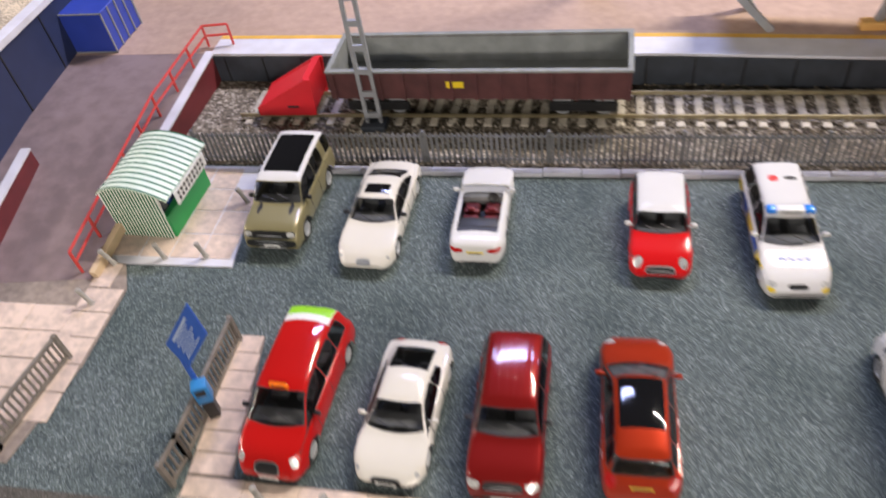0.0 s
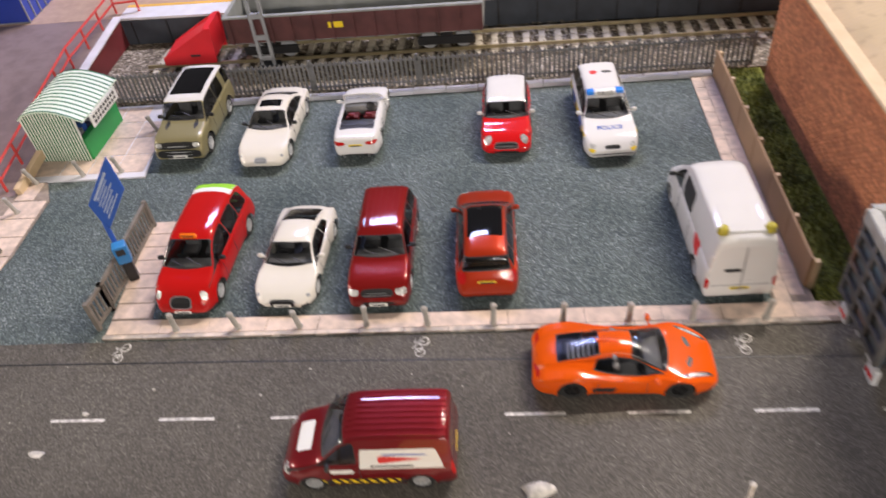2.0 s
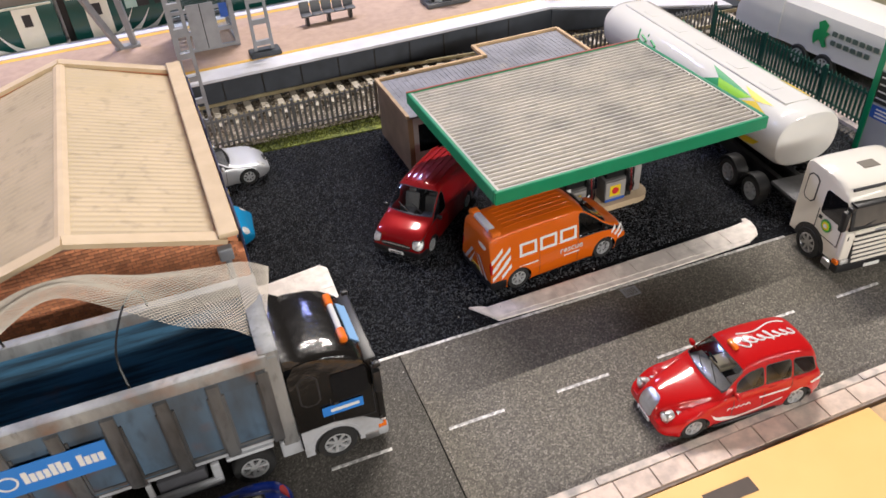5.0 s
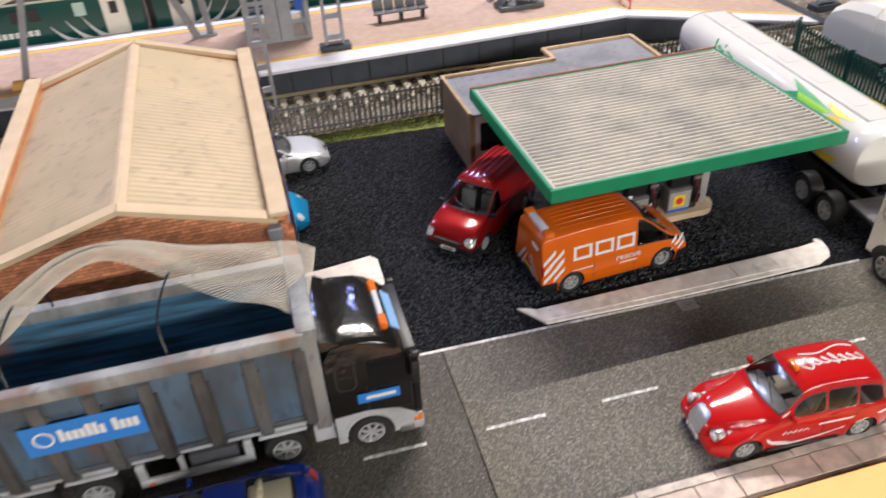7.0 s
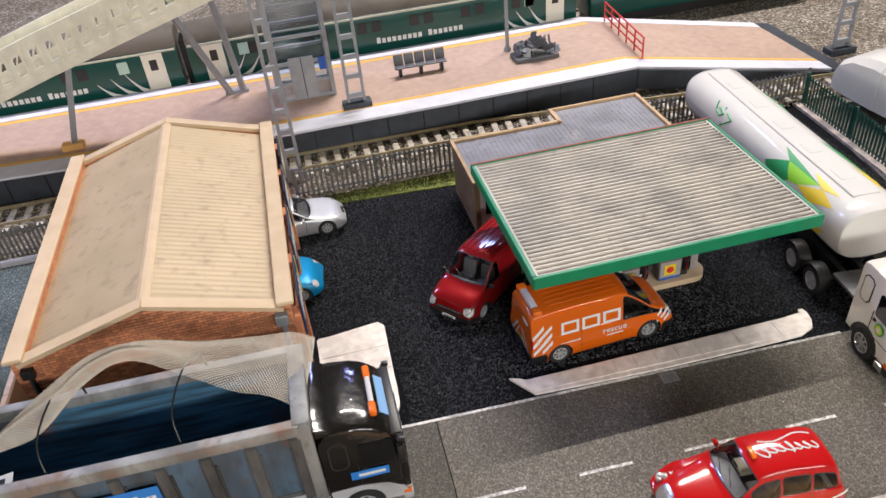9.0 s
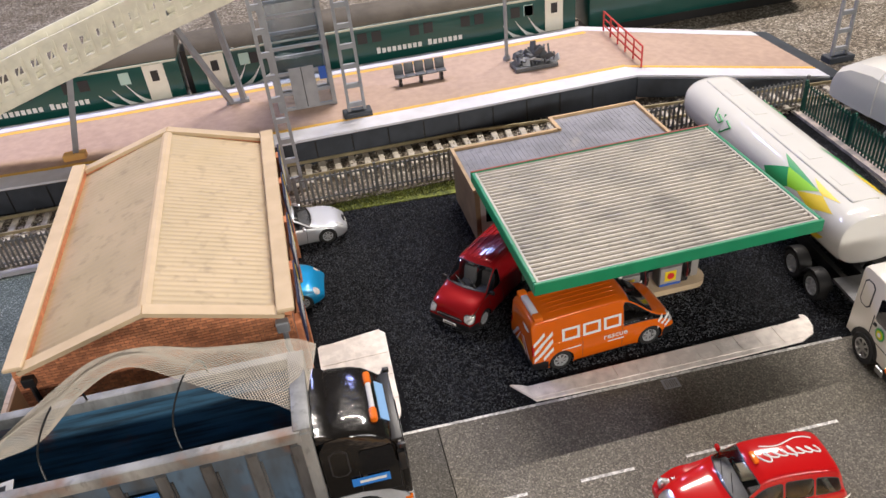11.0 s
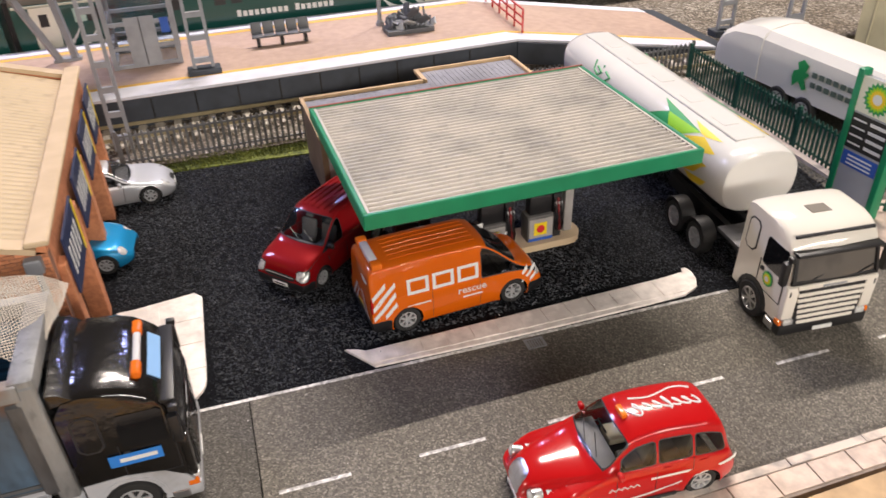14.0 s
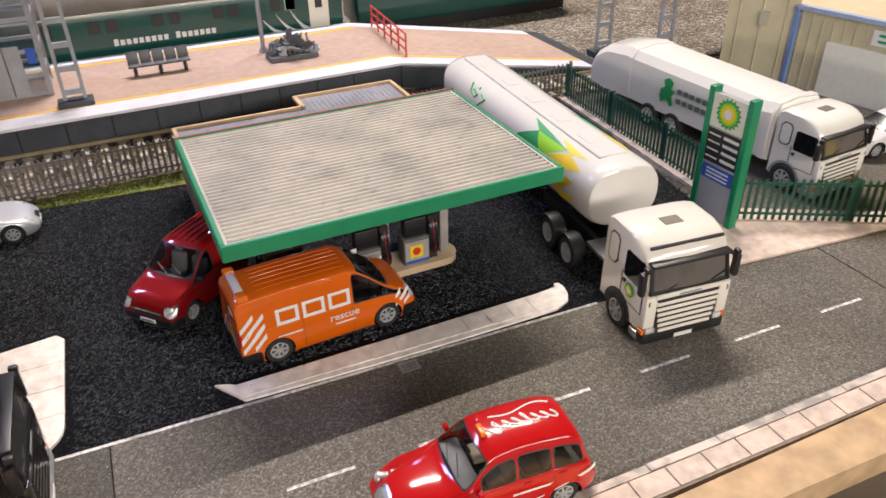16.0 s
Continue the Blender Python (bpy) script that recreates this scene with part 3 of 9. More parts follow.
# the near edge of the layout
structure("yellow_board", prism([(14, -9.75), (32, -10.15), (54, -10.7), (66, -10.95), (66, -18), (14, -18)], -0.9, 0.22), YELLOWBOARD, "warm yellow painted board along the near edge", "board")
for k in range(11):
    x = 20.7 + 3.72 * k
    tagged(solid("board_patch", rbox(0, 1.95, -0.3, 0.3, 0, 0.02, 0.01, 1), BROWNPATCH, at=pose(x, -10.93 - 0.024 * (x - 24), 0.22, 0, 0, -1.4)), "dark brown rectangle fixed on the yellow board", "patch", group="dark rectangles on the board")
structure("timber_edge", prism([(66, -11.0), (79, -11.05), (120, -13.3), (120, -14.2), (66, -12.4)], -0.9, 0.2), TIMBER, "bare pale timber edge of the baseboard", "edge")
tape = thing("barrier_tape_pole", "red and white banded pole along the near edge", "pole", pose(46.6, -13.45, 0.5, 0, 0, -3.5))
for k in range(8):
    solid("band", tube([(k * 1.6, 0, 0), (k * 1.6 + 1.6, 0, 0)], 0.24, 10), WHITE if k % 2 else REDINK, tape, smooth=40)
for x in (1, 10):
    solid("rest", box(x, x + 0.3, -0.15, 0.15, -0.28, -0.2), TIMBER, tape)

# ---- track ----
track = structure("track", join(bar((-6.2, 24.85, 0.5), (60, 24.2, 0.5), 0.13, 0.22), bar((-3.0, 27.15, 0.5), (60, 26.4, 0.5), 0.13, 0.22), bar((60, 24.2, 0.5), (118, 17.5, 0.5), 0.13, 0.22), bar((60, 26.4, 0.5), (118, 19.7, 0.5), 0.13, 0.22)), RAILSTEEL, "single railway track with pale sleepers on ballast", "railway track")
sl = mesh_of("sleeper", rbox(-0.24, 0.24, -1.8, 1.8, 0.0, 0.17, 0.05, 1))
sl.materials.append(SLEEPER)
for k in range(110):
    x = -5.6 + 1.08 * k
    y = 25.95 - 0.0108 * x if x < 60 else 25.3 - 0.1155 * (x - 60)
    again("sleeper", sl, track, pose(x, y, 0.14, 0, 0, -0.6 if x < 60 else -6.6))


# loose ballast round the sleepers
br = random.Random(21)
v, f = [], []
for k in range(9000):
    x = br.uniform(-6, 100)
    y = (25.95 - 0.0108 * x if x < 60 else 25.3 - 0.1155 * (x - 60)) + br.uniform(-2.6, 2.4)
    s_, a_ = br.uniform(0.07, 0.17), br.uniform(0, 6.3)
    n = len(v)
    z_ = 0.15 + br.uniform(0, 0.12)
    v += [(x + s_ * math.cos(a_ + q), y + s_ * math.sin(a_ + q), z_) for q in (0, 2.1, 4.2)] + [(x + br.uniform(-0.03, 0.03), y + br.uniform(-0.03, 0.03), z_ + s_ * 0.8)]
    f += [(n, n + 1, n + 3), (n + 1, n + 2, n + 3), (n + 2, n, n + 3)]
tagged(solid("loose_ballast", (v, f), BALLAST), "loose pale stone chips between the sleepers", "ballast", kind="stuff")

# scraps and crumbs of dried glue and filler on the road
SCRAP = mat("dry_filler", (0.55, 0.52, 0.48), 0.8, var=0.6, scale=400, bump=0.4)
for x, y, r_, h_ in ((-0.5, -5.9, 0.32, 0.05), (0.8, -4.0, 0.16, 0.08), (19.5, -7.7, 0.58, 0.3), (3.4, -2.8, 0.07, 0.05), (32.9, -5.8, 0.1, 0.03), (36.0, -5.6, 0.09, 0.03), (8.2, -3.2, 0.06, 0.04), (10.1, -1.9, 0.07, 0.04)):
    ring_ = [[(r_ * k * math.cos(a) * (1 + 0.25 * math.sin(3 * a + x)), 0.6 * r_ * k * math.sin(a) * (1 + 0.2 * math.cos(2 * a + y)), z) for a in np.linspace(0, 2 * math.pi, 15)[:-1]] for k, z in ((1, 0), (0.85, h_ * 0.6), (0.4, h_), (0.05, h_ * 1.02))]
    tagged(solid("filler_scrap", rings(ring_), SCRAP, smooth=50, at=pose(x, y, 0.001)), "pale crumb of dry filler stuck on the road", "scrap", group="crumbs on the road")
post = thing("kerb_marker", "thin pale marker post beside the near kerb", "post", pose(26.55, -8.35, 0))
solid("post", tube([(0, 0, 0), (0.01, 0.0, 0.7), (0.02, 0.05, 1.35)], 0.07, 8), SCRAP, post, smooth=50)
solid("knob", lathe([(0.02, 1.3), (0.11, 1.36), (0.11, 1.45), (0.02, 1.52)], 10, (0.02, 0.05, 0)), SCRAP, post, smooth=50)

dr = random.Random(33)
for name_, mt_, n_ in (("road_dust", SCRAP, 150), ("dark_specks", INK, 130)):
    v, f = [], []
    for k in range(n_):
        x = dr.uniform(-4, 84)
        y = dr.uniform(-8.0, -0.5) if k % 5 else dr.uniform(-0.2, 0.9)
        s_, a_, z_ = dr.uniform(0.015, 0.045), dr.uniform(0, 6.3), (0.0 if y < -0.45 or not 55 < x < 69 else 0.13)
        n = len(v)
        v += [(x + s_ * math.cos(a_ + q), y + s_ * math.sin(a_ + q), z_) for q in (0, 2.1, 4.2)] + [(x, y, z_ + s_ * 0.9)]
        f += [(n, n + 1, n + 3), (n + 1, n + 2, n + 3), (n + 2, n, n + 3)]
    tagged(solid(name_, (v, f), mt_), "tiny loose crumbs scattered over the road", "grit", kind="stuff")


# ---- the station ----
PZ = 2.2
edge = [(-9.4, 29.35), (20, 28.4), (36, 27.3), (46, 26.75), (58.5, 26.85), (73.5, 27.2)]
structure("platform", join(prism(edge + [(73.5, 39.0), (20, 38.6), (-32, 39.5), (-32, 29.35)], -0.8, PZ),
                           rings([[(73.5, 27.2, -0.8), (73.5, 39.0, -0.8), (73.5, 39.0, PZ), (73.5, 27.2, PZ)], [(88.5, 24.2, -0.8), (88.5, 35.0, -0.8), (88.5, 35.0, 0.5), (88.5, 24.2, 0.5)]])), PLATFORM, "pinkish brown station platform deck with a ramped end", "platform")


def strip(pts, off0, off1, z0, z1, ramp=None):
    """A band that follows the platform's edge."""
    a = [(x, y + off0, z0) for x, y in pts] + ([ramp[0]] if ramp else [])
    gs = []
    for (p, q) in zip(pts, pts[1:]):
        gs.append(slab([(p[0], p[1] + off0, z1), (q[0], q[1] + off0, z1), (q[0], q[1] + off1, z1), (p[0], p[1] + off1, z1)], z1 - z0))
    return join(*gs)


def ramped(y0, y1, lift, t):
    """The band's run down the platform's end."""
    return slab([(73.5, 27.2 + y0, PZ + lift), (88.5, 24.2 + y0, 0.5 + lift), (88.5, 24.2 + y1, 0.5 + lift), (73.5, 27.2 + y1, PZ + lift)], t)


structure("platform_edge", join(strip(edge, -0.12, 1.7, PZ - 0.15, PZ + 0.02), ramped(-0.12, 1.5, 0.02, 0.15)), WHITELINE, "whitewashed platform edge stones", "platform edge")
structure("platform_line", join(strip(edge, 1.75, 2.15, PZ - 0.1, PZ + 0.012), ramped(1.6, 2.0, 0.012, 0.1)), YELLOWLINE, "faded yellow safety line", "platform line")
structure("platform_edge_far", join(slab([(-32, 37.9, PZ + 0.02), (73.5, 37.9, PZ + 0.02), (73.5, 39.1, PZ + 0.02), (-32, 39.1, PZ + 0.02)], 0.15), slab([(73.5, 37.9, PZ + 0.02), (88.5, 33.9, 0.52), (88.5, 35.1, 0.52), (73.5, 39.1, PZ + 0.02)], 0.15)), WHITELINE, "whitewashed far platform edge stones", "platform edge")
structure("platform_line_far", slab([(-32, 37.2, PZ + 0.012), (73.5, 37.2, PZ + 0.012), (73.5, 37.7, PZ + 0.012), (-32, 37.7, PZ + 0.012)], 0.1), YELLOWLINE, "faded yellow safety line", "platform line")
pw = structure("platform_wall", join(strip([(x, y - 0.14) for x, y in edge], -0.06, 0.0, -0.5, PZ - 0.16)), DARKWALL, "dark grey panelled platform wall", "wall")
for k in range(30):
    x = -8.5 + 2.7 * k
    y = float(np.interp(x, [p[0] for p in edge], [p[1] for p in edge]))
    solid("panel_joint", box(x - 0.05, x + 0.05, y - 0.235, y - 0.19, 0.1, PZ - 0.2), BLACK, pw)
structure("ramp_wall", join(slab([(73.5, 26.85, PZ - 0.16), (88.5, 23.85, 0.34), (88.5, 24.1, 0.34), (73.5, 27.1, PZ - 0.16)], 1.6)), DARKWALL, "dark grey wall below the platform ramp", "wall")
structure("platform_end_slope", slab([(88.5, 24.0, 0.45), (90.5, 24.0, 0.1), (90.5, 35.2, 0.1), (88.5, 35.2, 0.45)], 0.5), DARKWALL, "dark bare end of the platform ramp", "wall")
structure("far_ground", prism([(-60, 46), (125, 46), (125, 118), (-60, 118)], -0.8, 0.3), BALLAST, "brown stony ground beyond the station", "ground")
structure("far_track_bed", prism([(-60, 39.2), (74, 39.2), (92, 35.5), (125, 33), (125, 46), (-60, 46)], -0.8, 0.1), BALLAST, "dark ballast under the standing train", "ballast")

# concourse ramp on the west side
structure("concourse_ramp", join(rings([[(-30, 9.0, -0.5), (-9.75, 11.2, -0.5), (-9.75, 11.2, 0.08), (-30, 9.0, 0.08)], [(-30, 23, -0.5), (-9.75, 23, -0.5), (-9.75, 23, 1.75), (-30, 23, 1.75)], [(-32, 29.5, -0.5), (-9.6, 29.5, -0.5), (-9.6, 29.5, PZ), (-32, 29.5, PZ)]])), CONCOURSE, "smooth purplish brown ramp up to the station concourse", "ramp")
structure("retaining_wall", join(rings([[(-9.75, 19.6, -0.5), (-9.45, 19.6, -0.5), (-9.45, 19.6, 1.45), (-9.75, 19.6, 1.45)], [(-9.6, 29.3, -0.5), (-9.3, 29.3, -0.5), (-9.3, 29.3, PZ), (-9.6, 29.3, PZ)]])), REDWALL, "dark red retaining wall beside the track", "wall")
structure("retaining_cap", bar((-9.6, 19.8, 1.55), (-9.5, 29.4, PZ + 0.06), 0.6, 0.12), WHITELINE, "pale worn capping of the retaining wall", "coping")
structure("ramp_curb", bar((-9.5, 11.3, 0.25), (-9.3, 14.6, 0.75), 0.35, 0.55), CREAM, "cream painted ramp edge", "coping")
structure("west_wall", join(rings([[(-16.2, 8.0, -0.5), (-15.7, 8.0, -0.5), (-15.7, 8.0, 1.1), (-16.2, 8.0, 1.1)], [(-17.3, 19.0, -0.5), (-16.8, 19.0, -0.5), (-16.8, 19.0, 2.3), (-17.3, 19.0, 2.3)]])), REDWALL, "low dark red wall along the ramp", "wall")
structure("west_wall_cap", bar((-16.0, 8.0, 1.15), (-17.05, 19.0, 2.36), 0.6, 0.12), WHITELINE, "pale capping of the low red wall", "coping")
hall = thing("station_building", "dark navy station building with a gravel roof", "building", pose(-24.5, 25, 0), kind="structure")
solid("wall", box(-4, 4.9, -11, 7.3, 0, 6.1), NAVY, hall)
solid("roof_edge", join(box(4.2, 5.1, -11.2, 7.5, 6.1, 6.5), box(-4.2, 4.2, 6.6, 7.5, 6.1, 6.5)), WHITELINE, hall, "pale parapet edge")
solid("roof", box(-4, 4.2, -11, 6.6, 6.1, 6.3), GRAVELTOP, hall, "stony gravel roof")
for y in (-6.2, -1.5, 3.0):
    solid("panel_joint", box(4.9, 4.94, y - 0.05, y + 0.05, 1.0, 6.0), BLACK, hall)
solid("wall_notice", box(4.9, 4.96, 5.2, 6.2, 4.0, 5.0), WHITE, hall, "small pale notice with a dark motif")
solid("notice_mark", box(4.96, 4.975, 5.4, 6.0, 4.3, 4.75), BLUEINK, hall)
bush = thing("moss_clump", "clump of yellow-green moss behind the red wall", "bush", pose(-19.5, 15.2, 0.9))
r_ = random.Random(9)
for k in range(26):
    p = Vector((r_.gauss(0, 0.9), r_.gauss(0, 0.9), r_.uniform(0, 1.1)))
    bm = bmesh.new()
    bmesh.ops.create_icosphere(bm, subdivisions=2, radius=r_.uniform(0.3, 0.55))
    for q in bm.verts:
        q.co *= 1 + r_.uniform(-0.3, 0.3)
    solid("sprig", ([tuple(q.co + p) for q in bm.verts], [tuple(w.index for w in f.verts) for f in bm.faces]), GRASS, bush)
    bm.free()
box_c = thing("blue_locker", "royal blue ribbed metal storage container", "container", pose(-18.7, 31.6, PZ, 0, 0, 0))
solid("body", rbox(-2.2, 2.2, -1.9, 1.9, 0, 2.9, 0.06, 1), mat("royal_blue", (0.03, 0.06, 0.38), 0.4, var=0.2, scale=100), box_c)
for k in range(5):
    solid("rib", box(2.2, 2.28, -1.9 + 0.95 * k - 0.05, -1.9 + 0.95 * k + 0.05, 0, 2.9), GREYMETAL, box_c)
for z in (0.05, 2.85):
    solid("rail", box(-2.2, 2.28, -1.95, -1.88, z - 0.05, z + 0.05), GREYMETAL, box_c)


def railing(name, label, pts, h, material, step=1.5, r=0.07, rails=(1.0, 0.52)):
    """A pipe railing along 3D points, posts and rails as parts."""
    root = thing(name, label, "railing", Matrix())
    pts = [Vector(p) for p in pts]
    for a, b in zip(pts, pts[1:]):
        n = max(1, round((b - a).length / step))
        for k in range(n + 1):
            p = a.lerp(b, k / n)
            if k or a == pts[0]:
                solid("post", tube([p, p + Vector((0, 0, h))], r, 6), material, root, smooth=50)
        for q in rails:
            solid("rail", tube([a + Vector((0, 0, h * q)), b + Vector((0, 0, h * q))], r * 0.9, 6), material, root, smooth=50)
    return root


railing("ramp_railing", "red painted pipe railing along the ramp", [(-10.4, 11.6, 0.15), (-10.4, 23, 1.75), (-9.9, 30.2, PZ), (-8.2, 30.4, PZ)], 1.5, REDMETAL, 2.3, 0.09)
railing("platform_railing", "red painted railing across the platform", [(74.6, 28.6, PZ - 0.1), (75.2, 37.4, PZ - 0.1)], 1.7, REDMETAL, 1.7, 0.08, (1.0, 0.65, 0.3))


def palisade(name, label, x0, y0, x1, y1, h, z, material, pitch=0.36, bar_w=0.17, posts=7.0, base=None):
    """A palisade fence: pales on two rails between posts."""
    root = thing(name, label, "fence", pose(x0, y0, z, 0, 0, math.degrees(math.atan2(y1 - y0, x1 - x0))))
    length = math.hypot(x1 - x0, y1 - y0)
    w = bar_w / 2
    pale = mesh_of("pale", ([(-w, 0, 0), (w, 0, 0), (w, 0, h - 0.12), (0, 0, h), (-w, 0, h - 0.12), (-w, 0.05, 0), (w, 0.05, 0), (w, 0.05, h - 0.12), (0, 0.05, h), (-w, 0.05, h - 0.12)],
                           [(0, 1, 2, 3, 4), (9, 8, 7, 6, 5), (0, 5, 6, 1), (1, 6, 7, 2), (2, 7, 8, 3), (3, 8, 9, 4), (4, 9, 5, 0)]))
    pale.materials.append(material)
    for k in range(int(length / pitch)):
        again("pale", pale, root, pose(0.1 + k * pitch, 0, 0))
    for q in (0.14, 0.86):
        solid("rail", box(0, length, 0.05, 0.13, h * q - 0.06, h * q + 0.06), material, root)
    n = max(1, round(length / posts))
    for k in range(n + 1):
        solid("post", box(k * length / n - 0.09, k * length / n + 0.09, 0.05, 0.22, -0.1, h + 0.05), material, root)
    return root


palisade("track_fence", "dull grey palisade fence between car park and track", -7.3, 20.75, 33.9, 20.75, 2.15, 0.1, FENCEGREY, 0.3, 0.15)
palisade("track_fence", "dull grey palisade fence behind the filling station", 46.2, 21.1, 57.2, 21.0, 2.15, 0.1, FENCEGREY, 0.34, 0.15)
palisade("track_fence", "dull grey palisade fence beside the tanker", 69.6, 21.2, 84.5, 21.4, 2.15, 0.1, FENCEGREY, 0.36, 0.15)
palisade("yard_fence", "dark green palisade fence beside the tanker", 83.4, 20.4, 82.3, 3.3, 2.4, 0.12, FENCEGREEN, 0.34, 0.16, 6)
palisade("yard_fence", "dark green palisade fence along the yard front", 81.6, 1.7, 96.5, -6.75, 2.4, 0.1, FENCEGREEN, 0.36, 0.16, 6)
structure("fence_plinth", join(bar((83.3, 20.6, 0.06), (82.2, 3.2, 0.06), 0.7, 0.3)), KERB, "pale concrete plinth under the green fence", "plinth")
structure("yard_pavement", prism([(78.2, -1.5), (80.5, -1.75), (88.5, -2.6), (110, -7.5), (110, -6.0), (96, -5.2), (82.4, 2.6), (80.2, 2.8), (79.6, 0.4)], -0.4, 0.12), PAVING, "pale pinkish paving in front of the green fence", "pavement")

# timber boards along the grass strip
boards = thing("timber_fence", "brown hardboard fence with pale post tops", "fence", Matrix())
for k in range(6):
    y0 = 1.9 + 3.02 * k
    solid("board", rbox(31.45, 31.6, y0, y0 + 3.0, 0.05, 1.75, 0.03, 1), mat("hardboard", (0.30, 0.19, 0.11), 0.7, var=0.3, scale=60), boards)
for k in range(7):
    solid("post", box(31.6, 31.85, 1.8 + 3.0 * k, 2.05 + 3.0 * k, 0.0, 1.62), CREAM, boards)

# bollards along the pavement
def bollard(at):
    b = thing("bollard", "short leaning grey bollard on the kerb", "bollard", at, "bollards round the car park")
    solid("shaft", lathe([(0.16, -0.05), (0.16, 0.05), (0.125, 0.12), (0.12, 0.95), (0.15, 0.98), (0.15, 1.05), (0.1, 1.14), (0.01, 1.17)], 12), mat("bollard_grey", (0.36, 0.34, 0.31), 0.7, var=0.4, scale=200) if "bg" not in M else M["bg"], b, smooth=40)
    return b


first = bollard(pose(3.42, 0.45, 0.13, 4, 2, 0))
for x, y, rx, ry in ((6.36, 0.45, 6, -6), (9.22, 0.42, 5, -5), (12.28, 0.42, -2, 1), (15.04, 0.36, 3, -3), (17.94, 0.3, -3, 3), (20.95, 0.28, 0, 3), (23.74, 0.2, 2, 2), (26.4, 0.15, 0, 1), (29.41, 0.12, 2, 4)):
    copy_thing(first, unit(pose(x, y, 0.13, rx, ry, 0)))
for x, y, rx, ry in ((-3.1, 17.2, 2, -16), (-3.9, 13.0, 4, -10), (-6.2, 12.8, 3, -8), (-8.9, 12.3, 3, -20), (-8.8, 9.6, 3, -14)):
    copy_thing(first, unit(pose(x, y, 0.12, rx, ry, 0)))


# low grey railings
def pen(pts, label):
    root = thing("guard_railing", label, "railing", Matrix())
    pts = [Vector(p) for p in pts]
    g = mat("weathered_grey", (0.17, 0.15, 0.13), 0.7, var=0.5, scale=200)
    for a, b in zip(pts, pts[1:]):
        solid("post", bar(a, a + Vector((0, 0, 1.75)), 0.2), g, root)
        solid("post", bar(b, b + Vector((0, 0, 1.75)), 0.2), g, root)
        for z in (0.25, 1.6):
            solid("rail", bar(a + Vector((0, 0, z)), b + Vector((0, 0, z)), 0.16), g, root)
        n = int((b - a).length / 0.3)
        for k in range(1, n):
            p = a.lerp(b, k / n)
            solid("upright", bar(p + Vector((0, 0, 0.25)), p + Vector((0, 0, 1.6)), 0.09), g, root)


pen([(-0.35, 0.65, 0.08), (-0.2, 1.9, 0.08), (-0.15, 7.9, 0.08)], "weathered grey slatted guard railing by the ticket machine")
pen([(-12.5, -0.6, 0.05), (-8.9, 1.5, 0.05), (-8.2, 6.3, 0.05)], "weathered grey slatted guard railing at the entrance")


# ---- the brick garage ----
gar = thing("brick_garage", "red brick garage with corrugated roof and cream copings", "building", Matrix())
X0, X1, Y0, Y1, EZ, RZ = 34.3, 45.6, 2.0, 19.2, 6.3, 8.0
xm = (X0 + X1) / 2


def gable(y0, y1):
    return [(X0, y0, 0), (X1, y0, 0), (X1, y0, EZ), (xm, y0, RZ), (X0, y0, EZ)], [(X0, y1, 0), (X1, y1, 0), (X1, y1, EZ), (xm, y1, RZ), (X0, y1, EZ)]


COURSE = mat("mortar_course", (0.24, 0.12, 0.08), 0.9, var=0.4, scale=400)
south = solid("front_wall", rings(list(gable(Y0, Y0 + 0.4))), COURSE, gar)
solid("rear_wall", rings(list(gable(Y1 - 0.4, Y1))), BRICK, gar)
west = solid("side_wall", box(X0, X0 + 0.4, Y0 + 0.4, Y1 - 0.4, 0, EZ), COURSE, gar)
for y in (2.5, 6.6, 10.9, 15.2, 18.4):
    solid("pier", rbox(X1 - 0.5, X1 + 0.25, y, y + 0.75, 0, 5.4, 0.03, 1), BRICK, gar)
solid("lintel", box(X1 - 0.4, X1, Y0 + 0.4, Y1 - 0.4, 4.3, EZ), BRICK, gar)
solid("floor", box(X0 + 0.4, X1, Y0 + 0.4, Y1 - 0.4, 0, 0.06), FORECOURT, gar)
# small bricks in courses on the gable and the side
for wall_, flat in ((south, True), (west, False)):
    bricks = []
    for k in range(54):
        z, shift = 0.1 + 0.145 * k, 0.17 * (k % 2)
        half = (X1 - X0) / 2 if z + 0.1 < EZ else (X1 - X0) / 2 * (RZ - z - 0.1) / (RZ - EZ)
        if flat and half > 0.5:
            cells = [(max(xm - half, a), min(xm + half, a + 0.32)) for a in np.arange(X0 - shift, X1, 0.35)]
            bricks += [box(a, b, Y0 - 0.03, Y0, z, z + 0.115) for a, b in cells if b - a > 0.04]
        if not flat and z < EZ - 0.1:
            bricks += [box(X0 - 0.03, X0, max(Y0, a), min(Y1, a + 0.32), z, z + 0.115) for a in np.arange(Y0 - shift, Y1 - 0.05, 0.35)]
    tagged(solid("brickwork", join(*bricks), BRICK, wall_, "small red bricks in level courses"), kind="stuff")
